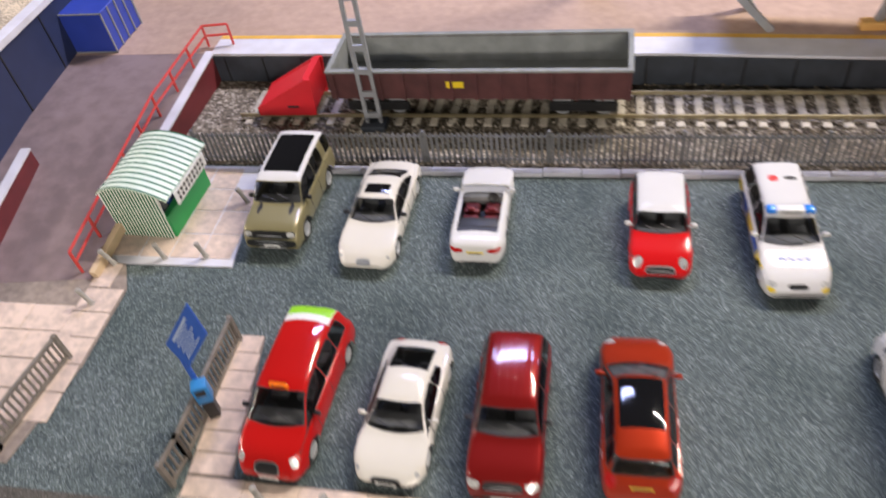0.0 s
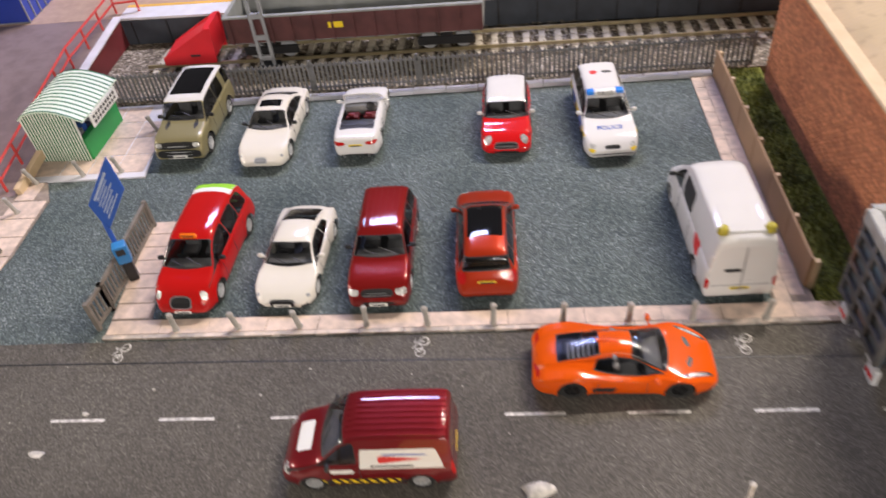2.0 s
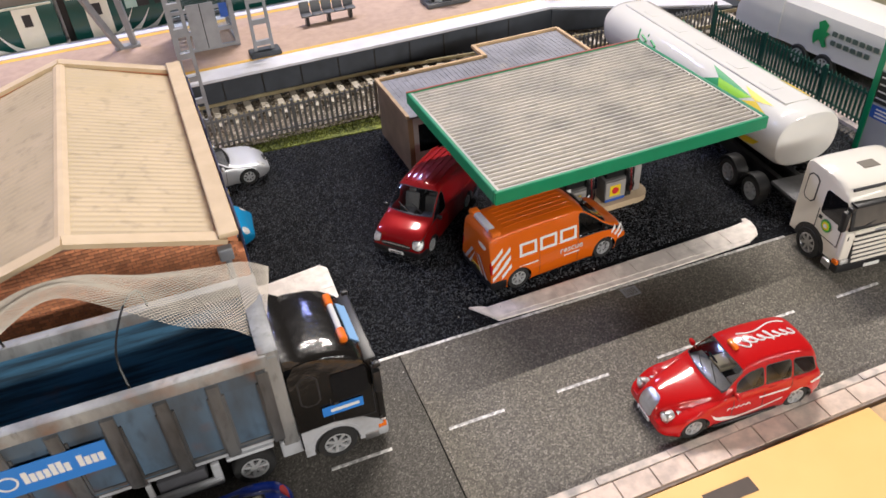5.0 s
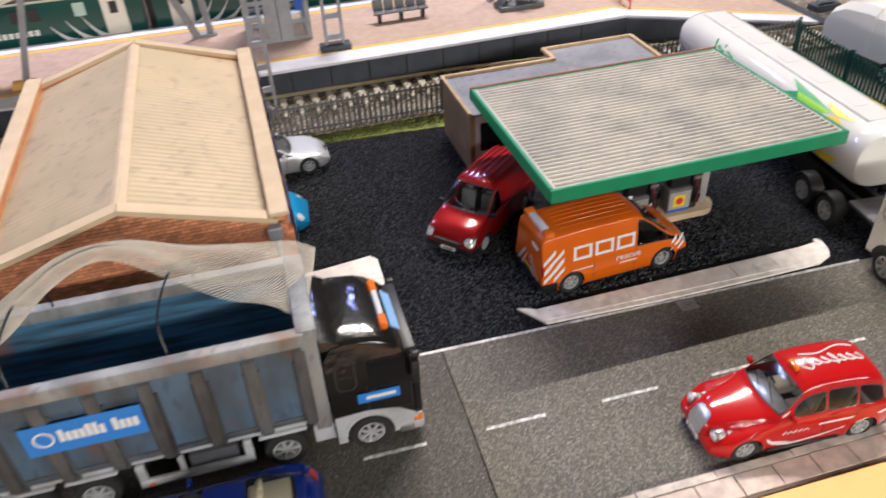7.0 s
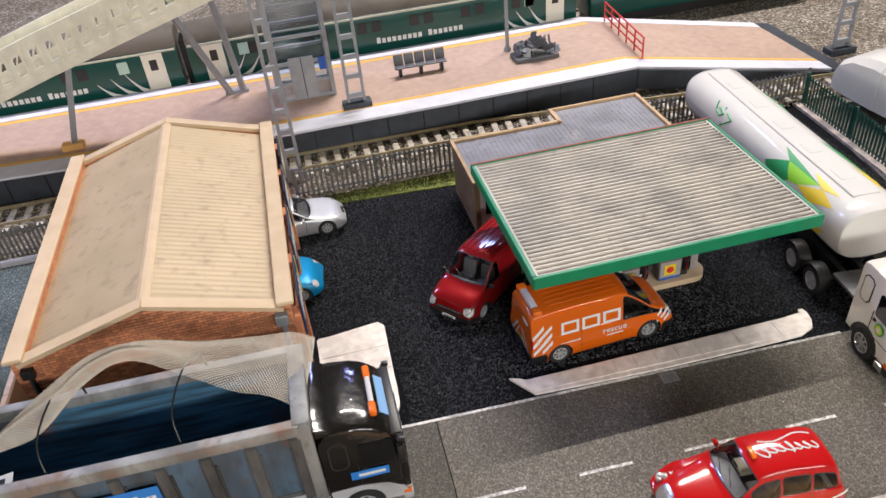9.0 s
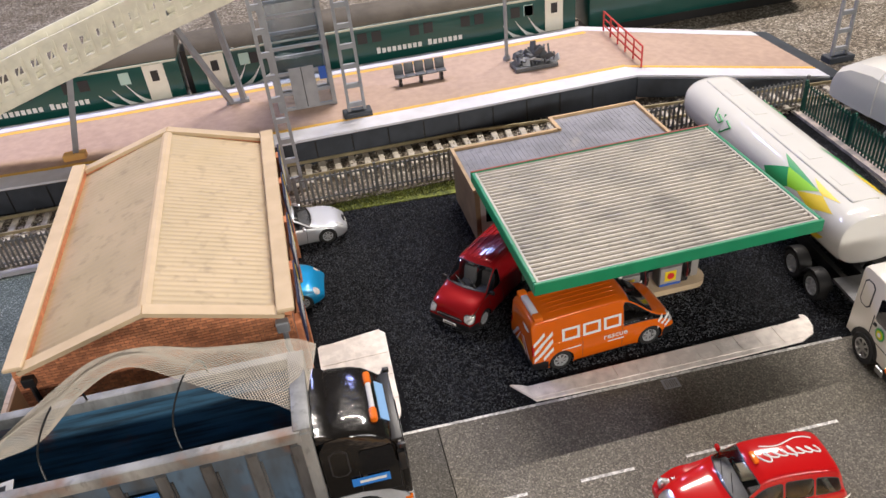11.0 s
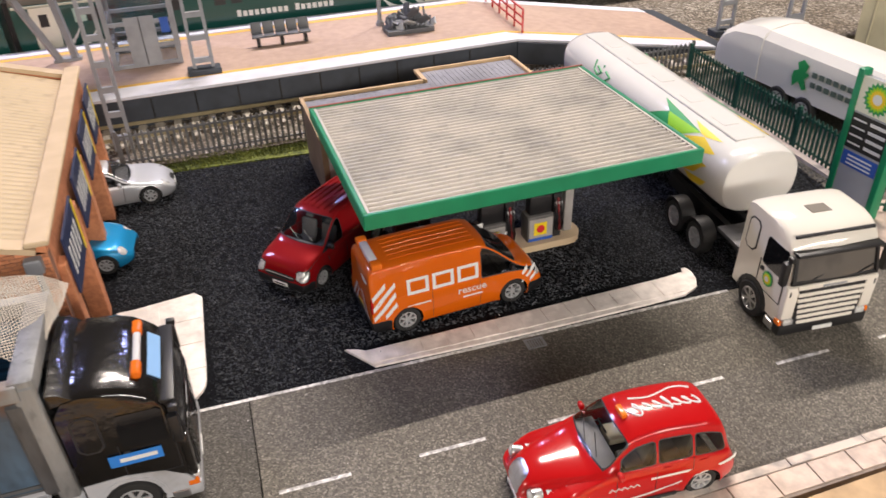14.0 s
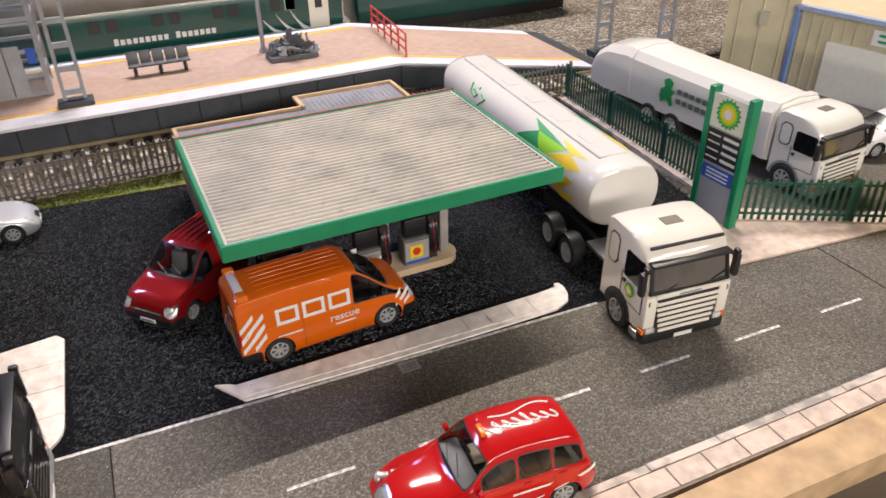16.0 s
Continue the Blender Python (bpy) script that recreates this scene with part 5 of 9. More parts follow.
for k in range(9):
    x = -1.5 + 0.38 * k
    solid("stick", bar((x, -0.5 + 0.1 * (k % 3), 0.3), (x + 0.15 * ((k % 3) - 1), 0.1, 0.9 + 0.25 * (k % 4)), 0.13), BG, de)
lp = thing("platform_lamp_post", "slim grey platform lamp post", "lamp post", pose(65.3, 34.5, PZ))
solid("shaft", tube([(0, 0, 0), (0, 0, 12)], 0.16, 8), GREYMETAL, lp, smooth=50)
solid("foot", lathe([(0.32, 0), (0.32, 0.2), (0.18, 0.4)], 10), GREYMETAL, lp)
lf = thing("lift_tower", "grey framed glazed lift tower on the platform", "lift tower", pose(48.3, 33.9, PZ))
for x in (-2.1, 2.1):
    for y in (-1.8, 1.8):
        solid("corner_post", box(x - 0.16, x + 0.16, y - 0.16, y + 0.16, 0, 15), GREYMETAL, lf)
for z in (0.15, 1.4, 3.0, 5.0, 7.4, 9.8, 12.2, 14.6):
    solid("frame_band", join(box(-2.1, 2.1, -1.9, -1.7, z - 0.12, z + 0.12), box(-2.1, 2.1, 1.7, 1.9, z - 0.12, z + 0.12), box(-2.2, -2.0, -1.8, 1.8, z - 0.12, z + 0.12), box(2.0, 2.2, -1.8, 1.8, z - 0.12, z + 0.12)), GREYMETAL, lf)
HAZE = clear("lift_glazing", (0.90, 0.93, 0.95), 0.1)
for q in ((-2.0, 2.0, -1.83, -1.8), (-2.0, 2.0, 1.8, 1.83)):
    solid("pane", box(*q, 0.2, 14.6), HAZE, lf)
for q in ((-2.13, -2.1, -1.7, 1.7), (2.1, 2.13, -1.7, 1.7)):
    solid("pane", box(*q, 0.2, 14.6), HAZE, lf)
solid("door", box(-0.95, 0.95, -1.95, -1.86, 0.2, 3.4), GREYMETAL, lf)
solid("door_gap", box(-0.03, 0.03, -1.965, -1.95, 0.2, 3.4), BLACK, lf)
solid("notice", box(1.3, 1.85, -1.97, -1.9, 2.2, 3.2), BLUEINK, lf)

# footbridge with panelled sides
fb = thing("footbridge", "cream panelled footbridge stair over the platforms", "footbridge", Matrix())
for y in (30.2, 33.6):
    a, b, c = Vector((22, y, 5.2)), Vector((31.5, y, 8.2)), Vector((48, y, 13.0))
    for p, q in ((a, b), (b, c)):
        solid("string", bar(p, q, 0.2, 0.5), CREAMLATTICE, fb)
        solid("hand_rail", bar(p + Vector((0, 0, 2.6)), q + Vector((0, 0, 2.6)), 0.2, 0.3), CREAMLATTICE, fb)
        n = int((q - p).length / 1.2)
        for k in range(n):
            u, w = p.lerp(q, k / n), p.lerp(q, (k + 1) / n)
            up = lambda v, z: v + Vector((0, 0, z))
            plate = lambda p0, p1, z0, z1: rings([[tuple(up(p0, z0) + o), tuple(up(p1, z0) + o), tuple(up(p1, z1) + o), tuple(up(p0, z1) + o)] for o in (Vector((0, -0.04, 0)), Vector((0, 0.04, 0)))])
            solid("parapet_panel", join(plate(u, w, 0.1, 0.55), plate(u, w, 1.15, 1.4), plate(u, w, 2.0, 2.5), plate(u, u.lerp(w, 0.42), 0.55, 1.15), plate(u, u.lerp(w, 0.42), 1.4, 2.0)), CREAMLATTICE, fb)
            solid("parapet_rib", join(bar(up(u, 0.0) - Vector((0, 0.06, 0)), up(u, 2.5) - Vector((0, 0.06, 0)), 0.1), bar(u, up(w, 2.5), 0.05, 0.1)), CREAMLATTICE, fb)
solid("deck", join(slab([(22, 30.2, 5.1), (31.5, 30.2, 8.1), (31.5, 33.6, 8.1), (22, 33.6, 5.1)], 0.3), slab([(31.5, 30.2, 8.1), (48, 30.2, 12.9), (48, 33.6, 12.9), (31.5, 33.6, 8.1)], 0.3)), CREAMLATTICE, fb)
for p, q in (((31.0, 30.6, PZ), (32.6, 31.0, 8.2)), ((42.4, 35.6, PZ), (39.6, 33.4, 10.8)), ((43.4, 35.8, PZ), (42.8, 33.5, 11.6)), ((25.5, 30.6, PZ), (22.5, 30.6, 5.4)), ((24.8, 33.2, PZ), (22.5, 33.2, 5.4))):
    solid("leg", bar(p, q, 0.4), GREYMETAL, fb)
solid("leg_foot", box(42.0, 43.8, 35.4, 36.1, PZ, PZ + 0.2), GREYMETAL, fb)
solid("leg_foot", rbox(30.2, 31.8, 30.2, 31.0, PZ, PZ + 0.5, 0.08, 1), YELLOWBOARD, fb, "yellow painted footing")


# ---- the sleeper train ----
def coach(x0, x1, first_end):
    c = thing("railway_coach", "dark green railway coach with small dark windows", "railway coach", pose(x0, 41.9, 0.7), "coaches of the standing train")
    L = x1 - x0
    sec = [(-2.0, 0.6), (-2.1, 1.2), (-2.1, 3.6), (-1.98, 4.5)]
    roofp = [(-1.98, 4.5), (-1.7, 5.1), (-1.0, 5.5), (0, 5.65), (1.0, 5.5), (1.7, 5.1), (1.98, 4.5)]
    full = sec + roofp[1:-1] + [(1.98, 4.5), (2.1, 3.6), (2.1, 1.2), (2.0, 0.6)]
    solid("body", rings([[(x, y, z) for y, z in full] for x in (0, L)]), TRAINGREEN, c, smooth=40)
    solid("roof", rings([[(x, y * 1.01, z + 0.03) for y, z in roofp] + [(x, 0, 4.6)] for x in (-0.02, L + 0.02)]), TRAINROOF, c, smooth=40)
    solid("underframe", box(0.5, L - 0.5, -1.5, 1.5, -0.3, 0.6), BLACK, c)
    x = 5.0
    while x < L - 5.0:
        for k in (0, 1.25):
            solid("window", rbox(x + k, x + k + 0.85, -2.13, -2.08, 3.0, 3.95, 0.02, 1), INK, c)
        x += 4.6
    for xe in (1.2, L - 2.9):
        d = solid("door", rbox(xe, xe + 1.7, -2.14, -2.09, 0.7, 4.3, 0.02, 1), mat("coach_cream", (0.74, 0.72, 0.62), 0.4, var=0.1), c, "cream end door")
        solid("door_window", box(xe + 0.55, xe + 1.15, -2.16, -2.14, 2.9, 3.8), INK, d)
    for xe, sg in ((6.0, -1), (L - 6.0, 1)):
        for k in range(3):
            pts = [(xe + sg * (2.6 - 2.3 * s - 1.15 * (k - 1)), -2.115, 0.95 + 2.1 * s ** 2.2 * (1 - 0.14 * k)) for s in np.linspace(1, 0, 9)]
            hs = [0.06 + 0.46 * min(1, i / 5) for i in range(len(pts))]
            solid("antler_stroke", rings([[(px, py + o, pz + d * h_ / 2) for o, d in ((0.02, -1), (-0.02, -1), (-0.02, 1), (0.02, 1))] for (px, py, pz), h_ in zip(pts, hs)]), WHITE, c, "white curved stroke")
    for k in range(17):
        if k != 9:
            solid("lettering_bar", box(L / 2 - 1.3 + k * 0.46, L / 2 - 0.98 + k * 0.46, -2.135, -2.11, 1.95, 2.36 + 0.1 * (k in (0, 10))), WHITE, c)
    solid("corridor_end", box(-0.6, 0, -1.0, 1.0, 0.6, 4.6), BLACK, c)
    solid("cantrail_stripe", join(box(0.1, L - 0.1, -2.13, -2.0, 4.32, 4.46)), mat("cantrail_cream", (0.50, 0.50, 0.40), 0.5, var=0.3, scale=80), c, "pale stripe under the roof edge")
    for xe in (4.1, L - 4.9):
        solid("pale_window", rbox(xe, xe + 0.85, -2.13, -2.08, 3.0, 4.0, 0.02, 1), mat("frosted_pane", (0.42, 0.58, 0.52), 0.3, var=0.1), c, "pale frosted window")
    solid("yellow_mark", box(3.6, 4.2, -2.12, -2.1, 0.75, 1.05), YELLOWINK, c)


coach(-28, 9.6, 0)
coach(10.4, 38.6, 0)
coach(39.4, 73.5, 0)
far = thing("dark_carriage", "dark carriage standing beyond the platform end", "railway coach", pose(75, 42.3, 0.7))
solid("body", rbox(0, 22, -2.1, 2.1, 0.6, 4.8, 0.3), TRAINGREEN, far, smooth=40)
solid("underframe", box(0.5, 21.5, -1.6, 1.6, -0.3, 0.6), BLACK, far)

# ---- yard shed ----
sh = thing("yard_shed", "beige profiled sheet shed with blue corner trim", "building", Matrix())
SH = 5.7
corner, end_a, end_b = Vector((99.6, 15.6, 0)), Vector((103.5, 0.0, 0)), Vector((96.9, 19.6, 0))


def clad(name, a, b, h, step):
    """A sheet wall from a to b with upright ribs."""
    w = solid(name, bar(a + Vector((0, 0, h / 2)), b + Vector((0, 0, h / 2)), 0.2, h), BEIGESHEET, sh)
    n = int((b - a).length / step)
    side = Vector((-(b - a).y, (b - a).x, 0)).normalized()
    side = -side if side.x > 0 else side
    for k in range(n):
        p = a.lerp(b, (k + 0.5) / n) + side * 0.12
        solid("sheet_rib", bar(p, p + Vector((0, 0, h)), 0.1), BEIGESHEET, w)


clad("yard_wall", corner, end_a, SH, 0.75)
clad("end_wall", corner, end_b, SH + 1.2, 1.4)
solid("corner_trim", bar(corner + Vector((-0.15, -0.05, 0)), corner + Vector((-0.15, -0.05, SH)), 0.4), mat("trim_blue", (0.18, 0.28, 0.5), 0.45, var=0.2), sh, "blue corner trim")
solid("eaves_trim", bar(corner + Vector((-0.15, 0, SH)), end_a + Vector((-0.15, 0, SH)), 0.5, 0.3), mat("eaves_blue", (0.30, 0.38, 0.55), 0.45, var=0.2), sh)
solid("roof", slab([(99.6, 15.6, SH + 0.1), (103.5, 0, SH + 0.1), (118, 6, SH + 1.5), (112, 30, SH + 2.5), (93.0, 25.0, SH + 1.2)], 0.15), CREAM, sh)
q0, q1 = corner.lerp(end_a, 0.16), corner.lerp(end_a, 0.62)
solid("roller_door", bar(q0 + Vector((-0.2, 0, 1.9)), q1 + Vector((-0.2, 0, 1.9)), 0.15, 3.8), mat("door_white", (0.70, 0.70, 0.62), 0.5, var=0.15), sh)
q0, q1 = corner.lerp(end_a, 0.34), corner.lerp(end_a, 0.6)
solid("sign", bar(q0 + Vector((-0.22, 0, 4.7)), q1 + Vector((-0.22, 0, 4.7)), 0.1, 1.0), WHITE, sh)
for k in range(2):
    solid("sign_bar", bar(q0.lerp(q1, 0.1) + Vector((-0.29, 0, 4.5 + 0.4 * k)), q0.lerp(q1, 0.9) + Vector((-0.29, 0, 4.5 + 0.4 * k)), 0.03, 0.18), GREENINK, sh)
solid("vent", bar(corner.lerp(end_b, 0.4) + Vector((-0.2, -0.1, 4.6)), corner.lerp(end_b, 0.52) + Vector((-0.2, -0.1, 4.6)), 0.2, 1.0), mat("vent_grey", (0.4, 0.38, 0.3), 0.5, var=0.2), sh)


# ---- vehicles ----
def curve(rows):
    """A smooth run through (x, z) rows that never overshoots them."""
    x, y = np.array([r[0] for r in rows], float), np.array([r[1] for r in rows], float)
    h, d = np.diff(x), np.diff(y) / np.diff(x)
    m = np.concatenate([[d[0]], np.where(d[:-1] * d[1:] > 0, 2 * d[:-1] * d[1:] / np.where(np.abs(d[:-1] + d[1:]) < 1e-9, 1, d[:-1] + d[1:]), 0), [d[-1]]])

    def at(q):
        q = np.clip(np.asarray(q, float), x[0], x[-1])
        i = np.clip(np.searchsorted(x, q) - 1, 0, len(x) - 2)
        t = (q - x[i]) / h[i]
        return (1 + 2 * t) * (1 - t) ** 2 * y[i] + t * (1 - t) ** 2 * h[i] * m[i] + t * t * (3 - 2 * t) * y[i + 1] + t * t * (t - 1) * h[i] * m[i + 1]

    return at


def wheel_meshes(r, w):
    key = (round(r, 2), round(w, 2))
    if key not in WHEELS:
        tyre = lathe([(r * 0.64, -w / 2), (r * 0.9, -w / 2), (r, -w * 0.3), (r, w * 0.3), (r * 0.92, w * 0.48), (r * 0.7, w / 2), (r * 0.64, w * 0.47)], 26, axis=(0, 1, 0), caps=False)
        rim = lathe([(r * 0.65, -w * 0.45), (r * 0.65, w * 0.46), (r * 0.57, w * 0.48), (r * 0.52, w * 0.2), (r * 0.2, w * 0.2), (r * 0.16, w * 0.4), (0.01, w * 0.42)], 24, axis=(0, 1, 0))
        spokes = [moved(box(r * 0.12, r * 0.58, -r * 0.075, r * 0.075, w * 0.25, w * 0.44), Matrix.Rotation(2 * math.pi * k / 7, 4, "Z")) for k in range(7)]
        rim = join(rim, *[moved(s, Vector((0, 1, 0)).to_track_quat("Z", "Y").to_matrix().to_4x4()) for s in spokes])
        dish = lathe([(r * 0.56, w * 0.1), (r * 0.56, w * 0.22), (0.01, w * 0.23)], 20, axis=(0, 1, 0))
        WHEELS[key] = mesh_of("tyre", tyre, 40), mesh_of("rim", rim, 30), mesh_of("hub_dish", dish)
    return WHEELS[key]


WHEELS = {}


def wheel(parent, x, y, r, w, rim_mat):
    tyre, rim, dish = wheel_meshes(r, w)
    hub = new("wheel")
    hub.empty_display_size = 0.002
    hub.parent = parent
    hub.matrix_basis = unit(pose(x, y, r, 0, 0, 0 if y > 0 else 180))
    for nm, me, mt in (("tyre", tyre, RUBBER), ("rim", rim, rim_mat), ("hub_dish", dish, INK)):
        ob = again(nm, me, hub, Matrix())
        if not me.materials:
            me.materials.append(mt)
        if me.materials[0] != mt:
            ob.material_slots[0].link = "OBJECT"
            ob.material_slots[0].material = mt


class Body:
    """A car body as a fine skin of cross-sections, from which windows, lamps and panels are cut out.
    x forward, y left, z up; rows give (fraction of the length from the tail, height or share of the half width)."""

    def __init__(s, L, W, top, hip, wheels, r, clear=0.27, tumble=0.35, nose=0.66, tail=0.72, rn=0.95, rt=0.8, crown=0.17, house=((0, 0.93), (1, 0.93)), lean=(0.3, 0.22), flare=0.045, fine=0.078, sill=0.92, waist=0.0):
        s.L, s.W, s.wheels, s.r, s.clear = L, W, [w * L for w in wheels], r, clear
        zt, zh, hs = curve(top), curve(hip), curve(house)
        xs = set(np.round(np.linspace(-L / 2, L / 2, int(L / fine)), 4)) | {round(sg * (L / 2 - k), 4) for sg in (-1, 1) for k in (0.006, 0.02, 0.045)}
        s.x = np.array(sorted(xs))
        f = s.x / L + 0.5
        s.t, s.h = zt(f), np.minimum(zh(f), zt(f) - 0.035)
        dn, dt = np.clip((L / 2 - s.x) / rn, 0, 1), np.clip((s.x + L / 2) / rt, 0, 1)
        ease = lambda d: (1 - (1 - d) ** 2.3) ** (1 / 2.3)
        s.w = W / 2 * (nose + (1 - nose) * ease(dn)) * (tail + (1 - tail) * ease(dt))
        s.w = s.w * (1 - waist * (1 - (2 * f - 1) ** 2))
        hh = s.t - s.h
        s.y1 = s.w * hs(f)
        s.y = np.maximum(s.y1 - tumble * hh, 0.25 * s.w)
        s.c = np.minimum(crown * np.minimum(1, 0.5 + hh), hh * 0.62)
        zb = clear + 0.12 * np.clip(1 - np.minimum(dn, dt) * 2.2, 0, 1) ** 2
        low = ((sill, 0.0), (sill + 0.045, 0.1), (0.99, 0.22), (1.0, 0.4), (1.0, 0.58), (0.992, 0.74), (0.982, 0.86), (0.968, 0.94), (0.945, 0.99))
        rows = []
        for i in range(len(s.x)):
            w, b, h, t, c, y1, yt = s.w[i], zb[i], s.h[i], s.t[i], s.c[i], s.y1[i], s.y[i]
            ya = min(0.945 * w, y1 + 0.3 * w)
            sec = [(w * k, b + (h - b) * q) for k, q in low] + [((ya + y1) / 2, h + 0.004)]
            for k in (0.0, 0.2, 0.4, 0.6, 0.8):
                sec.append((y1 + (yt - y1) * k + 0.03 * hh[i] * math.sin(math.pi * k), h + 0.008 + (t - c - h) * k))
            for a in np.linspace(0, math.pi / 2, 9):
                sec.append((yt * max(0, math.cos(a)) ** 0.78, t - c + c * math.sin(a) ** 0.85))
            rows.append(sec)
        s.n = len(rows[0])
        v = [(s.x[i], y, z) for i, sec in enumerate(rows) for y, z in sec + [(-y, z) for y, z in sec[-2::-1]]]
        m = 2 * s.n - 1
        s.f = [(a * m + i, a * m + i + 1, (a + 1) * m + i + 1, (a + 1) * m + i) for a in range(len(s.x) - 1) for i in range(m - 1)]
        for a in (0, len(s.x) - 1):
            base, cols = len(v), 9
            left, right = [a * m + i for i in range(s.n)], [a * m + m - 1 - i for i in range(s.n)]
            grid = []
            for i in range(s.n):
                p, q = v[left[i]], v[right[i]]
                row = [left[i]]
                for k in range(1, cols):
                    row.append(len(v))
                    v.append((p[0], p[1] + (q[1] - p[1]) * k / cols, p[2]))
                grid.append(row + [right[i]])
            for i in range(s.n - 1):
                for k in range(cols):
                    quad = (grid[i][k], grid[i][k + 1], grid[i + 1][k + 1], grid[i + 1][k])
                    quad = tuple(dict.fromkeys(quad))
                    if len(quad) > 2:
                        s.f.append(quad if a else quad[::-1])
        p = np.array(v)
        for sg, d, ln in ((1, (p[:, 0] / L + 0.5 - 0.84) / 0.16, lean[0]), (-1, (0.14 - (p[:, 0] / L + 0.5)) / 0.14, lean[1])):
            d = np.clip(d, 0, 1) ** 2
            p[:, 0] -= sg * d * (ln * np.clip((p[:, 2] - 0.62) / 0.6, 0, 2) ** 1.4 + 0.12 * np.clip((0.55 - p[:, 2]) / 0.3, 0, 1) ** 1.5)
        for xw in s.wheels:
            dd = np.hypot(p[:, 0] - xw, p[:, 2] - r)
            p[:, 1] += np.sign(p[:, 1]) * flare * np.exp(-((dd - r * 1.14) / 0.16) ** 2) * (np.abs(p[:, 1]) > 0.75 * W / 2 * 0.9)
        s.v = p.tolist()
        for xw in s.wheels:
            s.take(lambda x, y, z: np.maximum.reduce([np.hypot(x - xw, z - r) - r * 1.13, 0.5 * W / 2 - np.abs(y), z - s.on(s.h, x) + 0.07]))

    def fx(s, f):
        return f * s.L - s.L / 2

    def on(s, rows, x):
        return np.interp(x, s.x, rows)

    def take(s, g):
        """Cuts away the skin where g < 0, along its zero line, and returns that piece."""
        p = np.array(s.v)
        val = g(p[:, 0], p[:, 1], p[:, 2]).tolist()
        made, gone, stay = {}, [], []

        def cross(a, b):
            k = (a, b) if a < b else (b, a)
            if k not in made:
                t = val[k[0]] / (val[k[0]] - val[k[1]])
                made[k] = len(s.v)
                s.v.append([u + (w - u) * t for u, w in zip(s.v[k[0]], s.v[k[1]])])
            return made[k]

        for face in s.f:
            neg = [val[i] < 0 for i in face]
            if all(neg):
                gone.append(face)
            elif not any(neg):
                stay.append(face)
            else:
                a, b = [], []
                for i, j in zip(face, face[1:] + face[:1]):
                    (a if val[i] < 0 else b).append(i)
                    if (val[i] < 0) != (val[j] < 0):
                        k = cross(i, j)
                        a.append(k)
                        b.append(k)
                if len(a) > 2:
                    gone.append(tuple(a))
                if len(b) > 2:
                    stay.append(tuple(b))
        s.f = stay
        return s.geo(gone)

    def inset(s, g, k):
        """Cuts a piece out together with a rim k wide round it: the piece, the rim."""
        v, f = s.take(grow(g, k))
        keep, base = s.f, len(s.v)
        s.v += [list(p) for p in v]
        s.f = [tuple(i + base for i in q) for q in f]
        pane = s.take(g)
        rim, s.f = s.geo(s.f), keep
        return pane, rim

    def geo(s, faces):
        ids = {i: k for k, i in enumerate(sorted({i for q in faces for i in q}))}
        return [tuple(s.v[i]) for i in ids], [tuple(ids[i] for i in q) for q in faces]

    def top_at(s, f, y):
        """The height of the upper skin at a distance from the middle."""
        i = int(np.argmin(np.abs(s.x - s.fx(f))))
        q = min(1, abs(y) / max(s.y[i], 0.01))
        return float(s.t[i] - s.c[i] + s.c[i] * max(0.0, 1 - q ** 2.56) ** 0.425)

    def rib(s, x0, x1, y, w=0.1, h=0.05):
        """A raised rib along the roof."""
        loops = []
        for x in np.linspace(x0, x1, 9):
            z = s.top_at(x / s.L + 0.5, y)
            loops.append([(x, y - w / 2, z - 0.05), (x, y + w / 2, z - 0.05), (x, y + w * 0.35, z + h), (x, y - w * 0.35, z + h)])
        return rings(loops)

    def ztop(s, f):
        return float(s.on(s.t, s.fx(f)))

    def side_z(s, f, z):
        """The half width of the skin at a height."""
        i = int(np.argmin(np.abs(s.x - s.fx(f))))
        w, h = s.w[i], s.h[i]
        if z <= h:
            return float(np.interp((z - s.clear) / max(0.1, h - s.clear), (0, 0.1, 0.22, 0.4, 0.58, 0.74, 0.86, 0.94, 1), (0.92 * w, 0.965 * w, 0.99 * w, w, w, 0.992 * w, 0.982 * w, 0.968 * w, 0.945 * w)))
        k = min(1, (z - h) / max(0.05, s.t[i] - s.c[i] - h))
        return float(s.y1[i] + (s.y[i] - s.y1[i]) * k + 0.03 * (s.t[i] - h) * math.sin(math.pi * k))


def blob(cx, cy, cz, rx, ry, rz, turn=0.0, n=3.0, mirror=True):
    """A rounded-box region round a point, for both sides alike."""
    ca, sa = math.cos(radians(turn)), math.sin(radians(turn))

    def g(x, y, z):
        yy = np.abs(y) if mirror else y
        u, w = (x - cx) * ca + (yy - cy) * sa, -(x - cx) * sa + (yy - cy) * ca
        return ((np.abs(u / rx) ** n + np.abs(w / ry) ** n + np.abs((z - cz) / rz) ** n) ** (1 / n) - 1) * min(rx, ry, rz)

    return g


def one_side(g, sg):
    return lambda x, y, z: np.maximum(g(x, y, z), -sg * y)


def grow(g, k):
    return lambda x, y, z: g(x, y, z) - k


